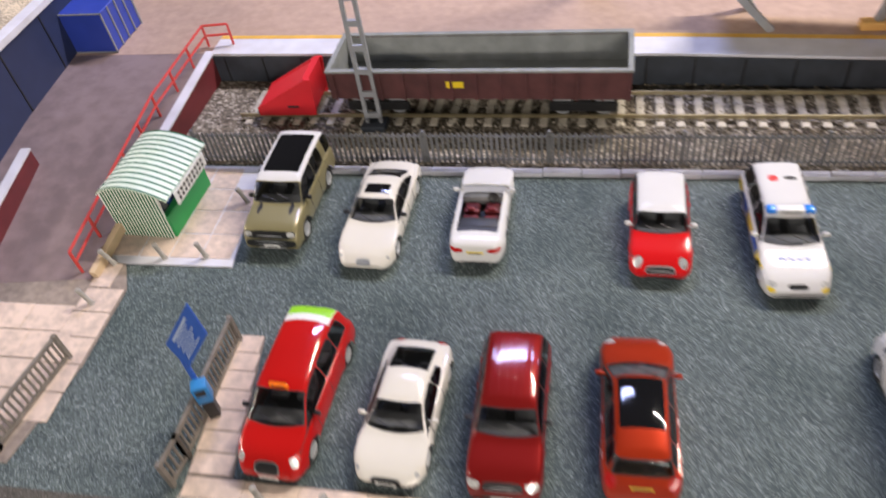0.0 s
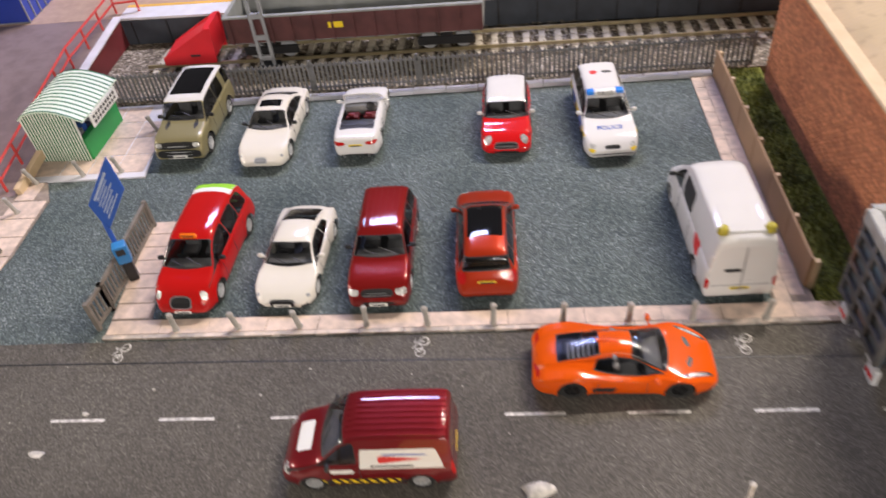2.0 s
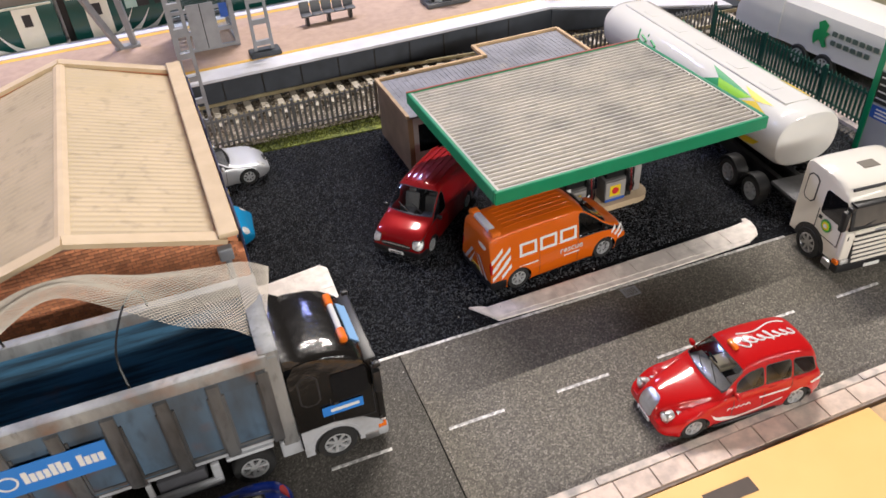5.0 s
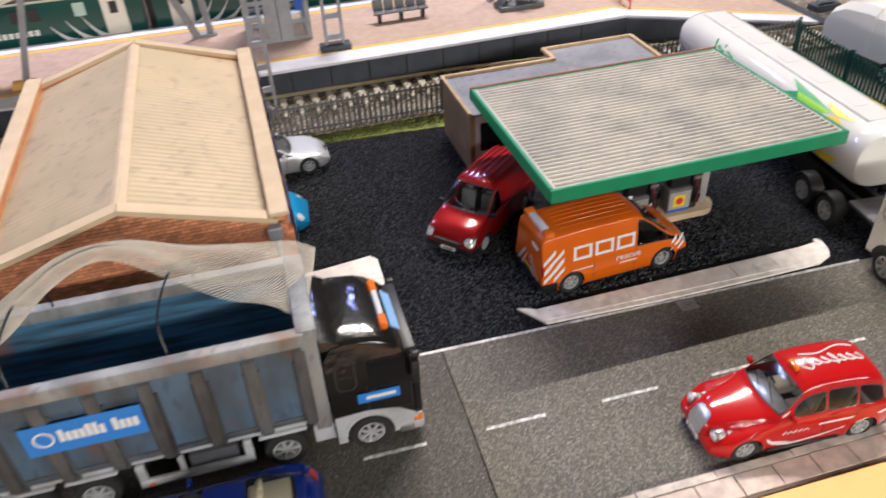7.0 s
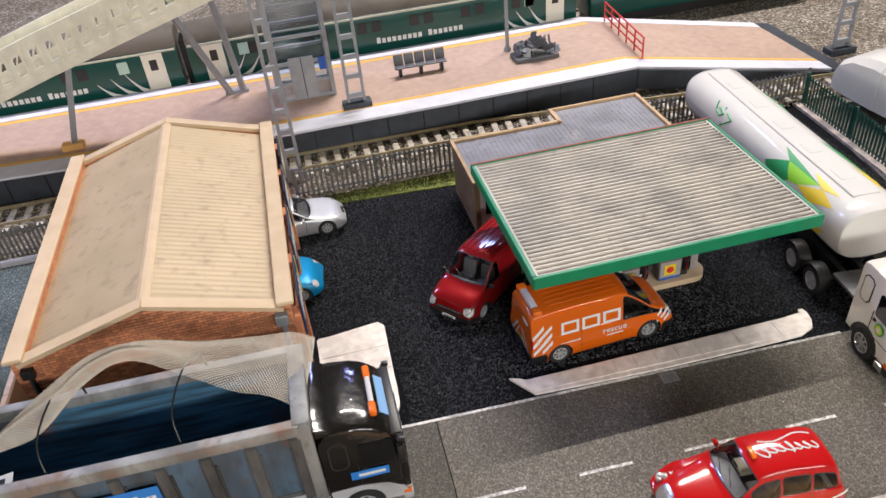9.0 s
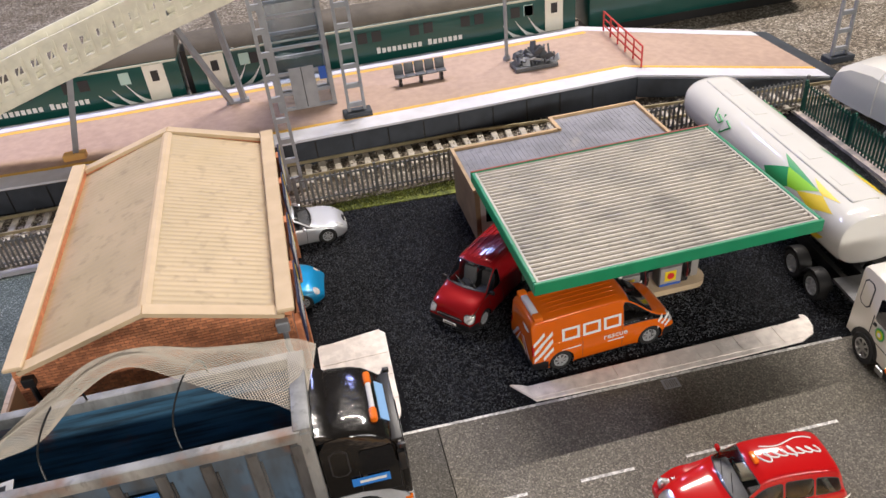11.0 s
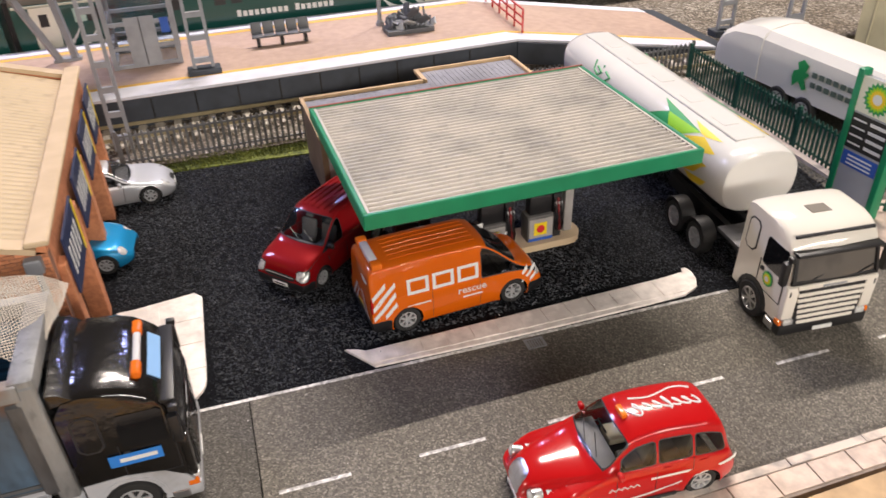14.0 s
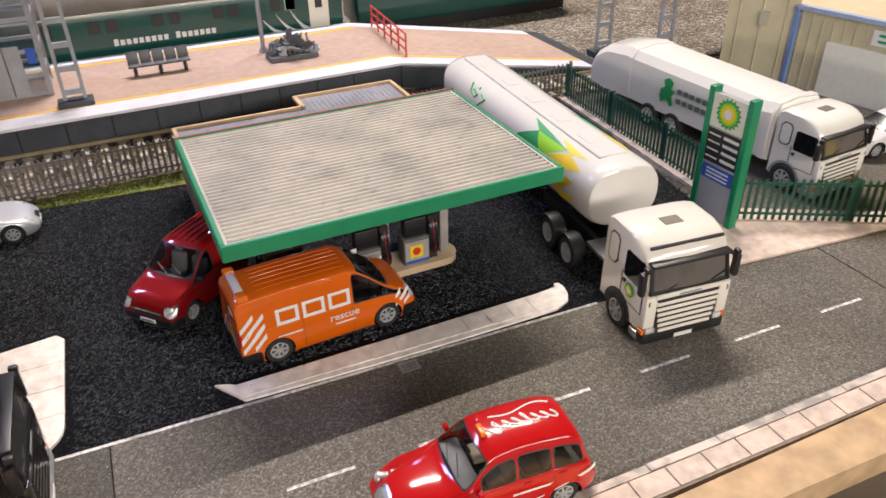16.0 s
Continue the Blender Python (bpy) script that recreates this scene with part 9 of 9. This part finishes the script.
# tipper lorry on the road beside the kerb
tp = thing("tipper_lorry", "weathered blue-grey tipper lorry with a black cab", "lorry", pose(32.0, -2.1, 0, 0, 0, -1.1))
STEEL = worn("weathered_tipper", (0.082, 0.135, 0.20), (0.05, 0.056, 0.062), (0.15, 0.065, 0.03), 60, 0.57)
STEELTOP = worn("worn_tipper_edge", (0.30, 0.305, 0.30), (0.15, 0.15, 0.148), (0.20, 0.11, 0.07), 90, 0.6)
BLUEIN = worn("tipper_blue_inside", (0.06, 0.16, 0.26), (0.026, 0.05, 0.075), (0.18, 0.07, 0.035), 75, 0.6, (0.5, 1.0, 6.0))
RIBGREY = worn("tipper_rib", (0.11, 0.113, 0.117), (0.036, 0.034, 0.033), (0.17, 0.075, 0.04), 85, 0.58)
GREYFRAME = mat("lorry_frame_grey", (0.40, 0.41, 0.43), 0.5, 0.1, var=0.5, scale=150, bump=0.3, second=(0.18, 0.16, 0.14))
BL = 13.3
for sg_ in (-1, 1):
    y0_, y1_ = (-1.95, -1.8) if sg_ < 0 else (1.8, 1.95)
    solid("body_side", box(0.0, BL, y0_, y1_, 2.3, 6.1), STEEL, tp)
    solid("upper_band", rings([[(x, sg_ * 1.93, 4.98), (x, sg_ * 2.07, 5.1), (x, sg_ * 2.07, 5.7), (x, sg_ * 1.93, 5.72)] for x in (0.0, BL)]), STEEL, tp)
    solid("inner_side", box(0.15, BL - 0.15, y1_ if sg_ < 0 else y0_ - 0.02, y1_ + 0.02 if sg_ < 0 else y0_, 2.4, 6.0), BLUEIN, tp, "scraped blue inner side")
    for k in range(9):
        x = 0.12 + 1.6 * k
        w_ = 0.42
        prof = [(1.5, 1.62), (1.78, 1.66), (2.16, 2.15), (2.17, 5.55), (1.95, 5.68), (1.95, 2.3), (1.6, 1.95)]
        g = rings([[(x + o, sg_ * (py - c), pz) for py, pz in prof] for o, c in ((0.0, 0.03), (0.05, 0.0), (w_ - 0.05, 0.0), (w_, 0.03))])
        solid("side_rib", g, RIBGREY, tp)
    for k in range(8):
        x = 0.54 + 1.6 * k
        solid("panel_lip", join(box(x, x + 1.18, sg_ * 1.96 - 0.04, sg_ * 1.96 + 0.04, 2.3, 2.42), box(x, x + 0.07, sg_ * 1.97 - 0.05, sg_ * 1.97 + 0.05, 2.42, 4.98), box(x + 1.11, x + 1.18, sg_ * 1.97 - 0.05, sg_ * 1.97 + 0.05, 2.42, 4.98)), RIBGREY, tp)
    solid("top_rail", rbox(-0.1, BL + 0.1, sg_ * 1.98 - 0.22, sg_ * 1.98 + 0.22, 5.72, 6.25, 0.07, 2), STEELTOP, tp, smooth=40)
    solid("bottom_rail", rbox(0.0, BL, sg_ * 1.72 - 0.12, sg_ * 1.72 + 0.12, 1.95, 2.28, 0.04, 1), RIBGREY, tp)
    # pale frame, guards and tank below the body
    solid("sub_frame", rbox(0.2, BL, sg_ * 1.58 - 0.1, sg_ * 1.58 + 0.1, 1.62, 1.95, 0.04, 1), GREYFRAME, tp)
    solid("side_guard", join(rbox(7.0, 10.9, sg_ * 1.84 - 0.1, sg_ * 1.84 + 0.1, 0.62, 0.98, 0.05, 1), rbox(7.0, 7.3, sg_ * 1.8 - 0.1, sg_ * 1.8 + 0.1, 0.9, 1.7, 0.04, 1), rbox(10.6, 10.9, sg_ * 1.8 - 0.1, sg_ * 1.8 + 0.1, 0.9, 1.7, 0.04, 1), rbox(8.4, 8.6, sg_ * 1.8 - 0.08, sg_ * 1.8 + 0.08, 0.9, 1.7, 0.03, 1)), GREYFRAME, tp)
    solid("side_marker", box(7.3, 7.5, sg_ * 1.945 - 0.012, sg_ * 1.945 + 0.012, 0.74, 0.84), AMBER, tp)
    for xw in (3.6, 5.6, 12.0):
        solid("wheel_valance", rbox(xw - 0.85, xw + 0.85, sg_ * 1.66 - 0.2, sg_ * 1.66 + 0.2, 1.52, 1.66, 0.05, 1), GREYFRAME, tp)
    solid("battery_box", rbox(13.05, 13.9, sg_ * 1.5 - 0.3, sg_ * 1.5 + 0.3, 0.7, 1.5, 0.06), GREYFRAME, tp)
    solid("brace", bar((13.0, sg_ * 1.4, 1.6), (14.1, sg_ * 1.6, 0.75), 0.14), GREYFRAME, tp)
    solid("tail_bracket", rbox(0.0, 0.25, sg_ * 1.5 - 0.35, sg_ * 1.5 + 0.35, 0.75, 1.5, 0.04, 1), GREYFRAME, tp)
    solid("tail_light", box(-0.03, 0.0, sg_ * 1.5 - 0.25, sg_ * 1.5 + 0.25, 1.0, 1.2), REDLENS, tp)
solid("tail_gate", box(-0.12, 0.0, -1.95, 1.95, 2.0, 6.1), STEEL, tp)
for k in range(5):
    solid("tail_rib", rbox(-0.3, -0.1, -1.95, 1.95, 2.1 + 0.75 * k, 2.32 + 0.75 * k, 0.03, 1), RIBGREY, tp)
for y in (-1.85, -0.62, 0.62, 1.85):
    solid("tail_upright", rbox(-0.28, -0.1, y - 0.13, y + 0.13, 2.0, 5.7, 0.03, 1), RIBGREY, tp)
solid("tail_rail", rbox(-0.35, 0.12, -1.95, 1.95, 5.7, 6.25, 0.05, 1), STEELTOP, tp)
solid("head_board", box(BL, BL + 0.12, -1.95, 1.95, 2.0, 6.1), STEEL, tp)
for y in (-2.0, 2.0):
    solid("head_post", rbox(BL - 0.1, BL + 0.45, y - 0.15, y + 0.15, 1.7, 6.1, 0.05, 1), STEELTOP, tp)
solid("head_rail", rbox(BL - 0.15, BL + 0.5, -2.1, 2.1, 5.75, 6.3, 0.06, 2), STEELTOP, tp, smooth=40)
solid("head_lining", box(BL - 0.03, BL, -1.8, 1.8, 2.1, 6.0), BLUEIN, tp)
solid("tail_lining", box(0.0, 0.03, -1.8, 1.8, 2.1, 6.0), BLUEIN, tp)
solid("body_floor", box(0, BL, -1.9, 1.9, 2.15, 2.35), BLUEIN, tp)
solid("chassis_rail", join(box(0.3, 16.6, -0.75, -0.45, 0.85, 1.65), box(0.3, 16.6, 0.45, 0.75, 0.85, 1.65)), GREYFRAME, tp)
solid("cross_member", join(*[box(x, x + 0.25, -1.5, 1.5, 1.6, 1.95) for x in (1.0, 4.5, 8.0, 11.0, 12.9)]), BLACK, tp)
solid("hydraulic_ram", join(lathe([(0.26, 0), (0.26, 2.6), (0.2, 2.6), (0.2, 4.0)], 14, (13.62, 0.0, 1.4)), rbox(13.45, 13.85, -1.3, 1.3, 2.0, 2.5, 0.08)), BLACK, tp, smooth=40)
solid("air_tank", join(*[tube([(13.6, y, 2.2), (13.6, y, 4.4)], 0.12, 10) for y in (-1.3, -0.9, 0.9)]), BLACK, tp, smooth=40)
solid("fuel_tank", rbox(8.7, 10.4, -1.7, -0.9, 0.7, 1.45, 0.12), mat("tank_dark", (0.10, 0.10, 0.11), 0.4, 0.3, var=0.3), tp, smooth=40)
SIGNBLUE = mat("sign_blue", (0.03, 0.20, 0.62), 0.45, var=0.1, scale=100)
sign = solid("side_sign", box(4.45, 8.05, -2.185, -2.165, 3.6, 4.85), SIGNBLUE, tp, "blue side sign with pale lettering bars", at=None)
solid("logo_frame", rings([[(5.05 + r_ * math.cos(a), y_, 4.24 + r_ * math.sin(a)) for a in np.linspace(0, 2 * math.pi, 25)[:-1]] for r_, y_ in ((0.32, -2.185), (0.32, -2.2), (0.25, -2.2), (0.25, -2.185))], False), WHITE, sign)
for k in range(12):
    if k != 7:
        h_ = 0.52 if k in (0, 4, 5, 8) else 0.38
        solid("letter_bar", box(5.5 + 0.2 * k, 5.66 + 0.2 * k, -2.2, -2.185, 4.02, 4.02 + h_), WHITE, sign)
for x in (3.6, 5.6, 12.0):
    for y in (-1.62, 1.62):
        lorry_wheel(tp, x, y, 0.78, 0.55)
for y in (-1.78, 1.78):
    lorry_wheel(tp, 15.05, y, 0.78, 0.5)
BLACKCAB = mat("gloss_black", (0.006, 0.005, 0.0045), 0.25, var=0.5, scale=60, bump=0.7, bscale=150, coat=1.0, second=(0.012, 0.010, 0.008), spec=0.15)
cab(tp, 13.8, 16.95, 3.9, 5.3, BLACKCAB, GREYFRAME, 0.95, drop=0.4, hatch=False)
solid("wind_deflector", rings([[(13.78, y, 5.0), (14.5, y, 5.1), (14.1, y, 5.5 - 0.06 * abs(y)), (13.8, y, 5.55 - 0.06 * abs(y))] for y in (-1.85, -1.2, 0, 1.2, 1.85)]), BLACKCAB, tp, smooth=40)
for sg_ in (-1, 1):
    solid("door_sign", box(14.75, 16.25, sg_ * 1.975 - 0.01, sg_ * 1.975 + 0.01, 2.35, 2.8), SIGNBLUE, tp, "blue door sign")
    solid("letter_bar", box(15.05, 16.1, sg_ * 1.985 - 0.008, sg_ * 1.985 + 0.008, 2.5, 2.65), WHITE, tp)
solid("roof_beacon", rbox(15.95, 16.17, -0.75, 0.75, 4.9, 5.12, 0.08), PURE, tp, "white roof light bar")
for y in (-0.98, 0.98):
    solid("beacon_lamp", rbox(15.91, 16.21, y - 0.33, y + 0.33, 4.88, 5.16, 0.1), AMBER, tp, "amber end lamp")
solid("head_sign", moved(box(-0.02, 0.02, -1.0, 1.0, 0, 0.42), pose(16.62, 0, 4.5, 0, -48, 0)), mat("sky_sign", (0.25, 0.45, 0.75), 0.4, var=0.1), tp, "pale blue roof sign")
# the load sheet: a fine net laid over the body
NET = mat("net_thread", (0.56, 0.50, 0.42), 0.8, var=0.3, scale=300)
net = thing("load_net", "crumpled beige net draped over the tipper", "net", Matrix())


LOW = [(32.9, -2.6, 5.6), (34.8, -2.7, 6.4), (36.5, -2.7, 6.9), (38.3, -2.0, 8.15), (39.9, -1.7, 8.6), (41.6, -2.0, 7.6), (43.1, -2.3, 6.5), (44.5, -2.9, 6.3), (45.5, -3.4, 5.7)]
HIGH = [(33.2, -2.2, 5.7), (35.3, -1.6, 6.9), (37.3, -1.2, 8.0), (38.8, -0.9, 8.55), (40.5, -0.8, 8.5), (42.4, -0.6, 7.8), (44.4, -0.3, 7.2), (45.6, -0.1, 6.8), (46.4, -0.2, 6.3)]


def along(pts, t):
    """A smooth run through the points."""
    u = t * (len(pts) - 1)
    i = min(int(u), len(pts) - 2)
    p = [Vector(pts[max(0, min(len(pts) - 1, i + k))]) for k in (-1, 0, 1, 2)]
    f = u - i
    return 0.5 * (2 * p[1] + (p[2] - p[0]) * f + (2 * p[0] - 5 * p[1] + 4 * p[2] - p[3]) * f * f + (3 * p[1] - p[0] - 3 * p[2] + p[3]) * f ** 3)


def net_point(a, b):
    """a along the body, b across the net's width."""
    p = along(LOW, a).lerp(along(HIGH, a), b)
    p.z += 0.22 * math.sin(math.pi * b) * math.sin(math.pi * a) + 0.06 * math.sin(11 * b + 9 * a)
    return p


na, nb = 96, 22
v, f = [], []
for i in range(na):
    for j in range(nb):
        for i0, i1 in ((i, i + 1), (i + 1, i)):
            p, q = net_point(i0 / na, j / nb), net_point(i1 / na, (j + 1) / nb)
            n = len(v)
            w = (q - p).cross(Vector((0.2, -0.7, 0.7))).normalized() * 0.0115
            v += [p - w, q - w, q + w, p + w]
            f.append((n, n + 1, n + 2, n + 3))
solid("mesh_sheet", ([tuple(p) for p in v], f), NET, net)
hoop = [(36.6, -3.9, 5.9), (36.5, -3.2, 7.0), (37.0, -1.9, 7.7), (37.4, -0.6, 7.2), (37.5, -0.3, 6.2)]
for dx in (0.0, 4.6):
    solid("hoop", tube([along([(x + dx, y, z) for x, y, z in hoop], k / 24) for k in range(25)], 0.04, 6), BLACK, net, "thin black hoop")
ld = thing("card_scrap", "folded white and red card lying in the tipper", "card", pose(33.2, -3.2, 5.3, 8, -4, 4) @ Matrix.Scale(0.62, 4))
solid("sheet", rbox(0, 3.0, -0.5, 0.5, 0, 0.08, 0.02, 1), WHITE, ld)
solid("edge_stripe", box(0.1, 2.9, -0.52, -0.46, 0.08, 0.1), REDINK, ld)
solid("print_bar", box(1.0, 2.6, -0.2, 0.2, 0.08, 0.095), INK, ld)

# tanker lorry at the filling station
tk = thing("tanker_lorry", "white fuel tanker lorry with green and yellow flashes", "lorry", pose(72.5, -4.72, 0, 0, 0, -96.3))
CABW = paint("cream_white", (0.76, 0.715, 0.63))
cab(tk, -3.3, 0.0, 3.85, 4.75, CABW, BLACK, 0.85, skirted=False)
for sg_ in (-1, 1):
    flower(tk, pose(-1.15, sg_ * 1.97, 2.25, 90 if sg_ < 0 else -90, 0, 0), 0.34)
solid("roof_stripe", rbox(-0.66, -0.54, -1.65, 1.65, 4.36, 4.5, 0.03, 1), INK, tk)
solid("chassis_rail", join(box(-11.5, -0.6, -0.7, -0.4, 0.85, 1.5), box(-11.5, -0.6, 0.4, 0.7, 0.85, 1.5)), BLACK, tk)
solid("catwalk", box(-6.0, -3.2, -1.2, 1.2, 1.45, 1.6), mat("chequer_plate", (0.10, 0.10, 0.105), 0.5, 0.3, var=0.4, scale=300), tk)
for y in (-1.65, 1.65):
    lorry_wheel(tk, -1.9, y * 1.065, 0.78, 0.5, CHROME)
    lorry_wheel(tk, -6.6, y * 0.97, 0.78, 0.6)
    lorry_wheel(tk, -8.6, y * 0.97, 0.78, 0.6)
    for x in (-18.5, -20.4, -22.3):
        lorry_wheel(tk, x, y * 0.97, 0.78, 0.6)
    for xw in (-6.6, -8.6):
        arc = [(xw + 0.95 * math.cos(a), 0.78 + 0.95 * math.sin(a)) for a in np.linspace(0.3, math.pi - 0.3, 11)] + [(xw + 0.88 * math.cos(a), 0.78 + 0.88 * math.sin(a)) for a in np.linspace(math.pi - 0.3, 0.3, 11)]
        solid("mudguard", rings([[(px, y * 0.97 + o, pz) for px, pz in arc] for o in (-0.33, 0.33)]), BLACK, tk, smooth=30)
trl = thing("tanker_trailer", "white elliptical tank trailer with green and yellow flashes", "trailer", pose(74.25, 1.7, 0, 0, 0, -93.6))
TANK = paint("tank_white", (0.71, 0.69, 0.65), 0.3)


def oval(x, k=1.0, n=40):
    pts = []
    for i in range(n):
        a = 2 * math.pi * i / n
        c, s_ = math.cos(a), math.sin(a)
        pts.append((x, 2.0 * k * math.copysign(abs(c) ** 0.75, c), 3.15 + 1.55 * k * math.copysign(abs(s_) ** 0.8, s_)))
    return pts


solid("tank", rings([oval(-18.4, 0.55), oval(-18.3, 0.8), oval(-18.05, 0.93), oval(-17.6, 1.0), oval(-15, 1.0), oval(-8, 1.0), oval(-1.0, 1.0), oval(-0.45, 0.985), oval(-0.2, 0.93), oval(-0.12, 0.85)]), TANK, trl, smooth=35)
solid("top_walkway", rbox(-17.4, -1.4, -0.75, 0.75, 4.6, 4.74, 0.05, 1), TANK, trl, smooth=40)
for k in range(5):
    solid("manhole_lid", rbox(-15.6 + 2.9 * k, -14.5 + 2.9 * k, -0.4, 0.4, 4.7, 4.765, 0.03, 1), TANK, trl, smooth=40)
solid("chassis_rail", join(box(-18, -1.5, -0.8, -0.5, 1.1, 1.8), box(-18, -1.5, 0.5, 0.8, 1.1, 1.8)), BLACK, trl)
solid("hose_box", rbox(-12.5, -6.5, -1.8, -1.5, 0.9, 1.5, 0.05), GREYFRAME, trl)
solid("landing_leg", join(box(-7.3, -7.0, -1.2, -0.9, 0.0, 1.6), box(-7.3, -7.0, 0.9, 1.2, 0.0, 1.6)), BLACK, trl)


def tank_skin(pts, off=0.015):
    """A flash on the tank's flank: (x, angle in degrees from the side up)."""
    out = []
    for x, a in pts:
        a = math.radians(a)
        c, s_ = math.cos(a), math.sin(a)
        out.append((x, -(2.0 + off) * math.copysign(abs(c) ** 0.75, c), 3.15 + (1.55 + off) * math.copysign(abs(s_) ** 0.8, s_)))
    return out


def flash(label, corners, mt, side):
    """A leaf-shaped flash laid on the tank: four (x, angle) corners."""
    n, rowsv = 8, []
    (ax, aa), (bx, ba), (cx, ca), (dx, da) = corners
    for i in range(n + 1):
        q = i / n
        rowsv += tank_skin([((ax + (bx - ax) * u) * (1 - q) + (dx + (cx - dx) * u) * q, (aa + (ba - aa) * u) * (1 - q) + (da + (ca - da) * u) * q) for u in np.linspace(0, 1, n + 1)])
    f = [(i * (n + 1) + k, i * (n + 1) + k + 1, (i + 1) * (n + 1) + k + 1, (i + 1) * (n + 1) + k) for i in range(n) for k in range(n)]
    solid("flash", ([(x, y * side, z) for x, y, z in rowsv], f), mt, trl, label, smooth=60)


for sd in (1, -1):
    flash("dark green leaf-shaped flash", [(-7.5, 18), (-5.94, 50), (-5.05, 18), (-6.5, -12)], GREENINK, sd)
    flash("dark green leaf-shaped flash", [(-7.1, 67), (-5.0, 60), (-3.15, 52), (-5.94, 50)], GREENINK, sd)
    flash("lime green leaf-shaped flash", [(-5.94, 50), (-3.15, 52), (-4.3, 24), (-5.05, 18)], LIMEINK, sd)
    flash("yellow leaf-shaped flash", [(-4.2, 66), (-1.7, 61), (-2.75, 50), (-3.15, 52)], YELLOWINK, sd)
    flash("yellow leaf-shaped flash", [(-4.3, 24), (-2.75, 50), (-1.4, 36), (-3.0, 14)], YELLOWINK, sd)
    flash("yellow leaf-shaped flash", [(-4.6, 14), (-1.5, 12), (-2.4, -6), (-4.4, -22)], YELLOWINK, sd)
    flash("yellow leaf-shaped flash", [(-3.2, -14), (-1.3, -6), (-1.8, -22), (-2.8, -34)], YELLOWINK, sd)
    for k in (0, 1):
        pts = tank_skin([(-14.0 + 1.0 * k, 46), (-13.7 + 1.0 * k, 26 - 22 * k), (-13.1 + 1.0 * k, 20), (-12.8 + 1.0 * k, 29), (-13.5 + 1.0 * k, 36)])
        solid("emblem_stroke", join(*[bar((a, b * sd, c), (d, e * sd, g), 0.09, 0.09) for (a, b, c), (d, e, g) in zip(pts, pts[1:])]), GREENINK, trl, "green stroke of an emblem")

# white refuse lorry in the yard
rl = thing("refuse_lorry", "white refuse lorry with a green emblem in the yard", "lorry", pose(88.3, 1.4, 0.0, 0, 0, -86))
LORRYWHITE = paint("lorry_white", (0.78, 0.755, 0.70))
cab(rl, -3.0, 0.0, 3.85, 4.5, LORRYWHITE, GREYMETAL, 0.85, skirted=False)
sec = [(-1.9, 1.3), (-1.95, 2.6), (-1.88, 3.9), (-1.5, 4.4), (0, 4.55), (1.5, 4.4), (1.88, 3.9), (1.95, 2.6), (1.9, 1.3)]
solid("body", rings([[(x, y * k, 1.3 + (z - 1.3) * h) for y, z in sec] for x, k, h in ((-3.2, 0.98, 1.0), (-14.5, 1.0, 1.02), (-15.2, 1.02, 1.05), (-17.2, 1.0, 0.95), (-18.4, 0.95, 0.7), (-18.8, 0.9, 0.45))]), LORRYWHITE, rl, smooth=30)
for x in (-14.6, -3.4):
    solid("hopper_rib", rings([[(x, y * 1.03, 1.3 + (z - 1.3) * 1.04) for y, z in sec], [(x - 0.4, y * 1.03, 1.3 + (z - 1.3) * 1.04) for y, z in sec]]), LORRYWHITE, rl, smooth=30)
solid("chassis_rail", join(box(-17, -0.5, -0.75, 0.75, 0.8, 1.4)), GREYMETAL, rl)
LETTERGREY = mat("faded_green_print", (0.12, 0.16, 0.13), 0.5, var=0.2, scale=200)
lb = solid("emblem", prism([(-11.6, 2.0), (-11.2, 2.4), (-10.8, 1.95), (-10.55, 2.1), (-10.8, 2.6), (-10.5, 3.0), (-10.8, 3.05), (-10.7, 3.5), (-11.1, 3.75), (-11.5, 3.5), (-11.35, 3.1), (-11.7, 2.9), (-11.75, 2.5)], 0, 0.02), GREENINK, rl, "green animal-like emblem")
lb.matrix_basis = unit(Matrix.Translation((0, -2.0, 0)) @ Matrix.Rotation(math.pi / 2, 4, "X"))
for k in range(7):
    for j in range(2):
        if k < 6 or j == 0:
            solid("letter_bar", box(-10.3 + 0.52 * k, -9.95 + 0.52 * k, -2.03, -1.98, 2.95 - 0.6 * j, 3.25 - 0.6 * j), LETTERGREY, rl)
for x in (-1.9, -10.5, -12.6):
    for y in (-1.74, 1.74):
        lorry_wheel(rl, x, y, 0.78, 0.55)
hz = thing("works_vehicle", "back of a red and yellow chequered works vehicle", "vehicle", pose(86.1, -5.0, 0, 0, 0, 4))
solid("body", rbox(0, 7, -1.5, 1.5, 0.6, 3.2, 0.1), YELLOWINK, hz, smooth=40)
for k in range(5):
    solid("chevron", moved(box(-0.02, 0.0, -0.14, 0.14, 0, 1.6), pose(0, -1.2 + 0.6 * k, 0.9, 35, 0, 0)), REDINK, hz)
for x in (1.3, 5.6):
    for y in (-1.4, 1.4):
        lorry_wheel(hz, x, y, 0.55, 0.4)
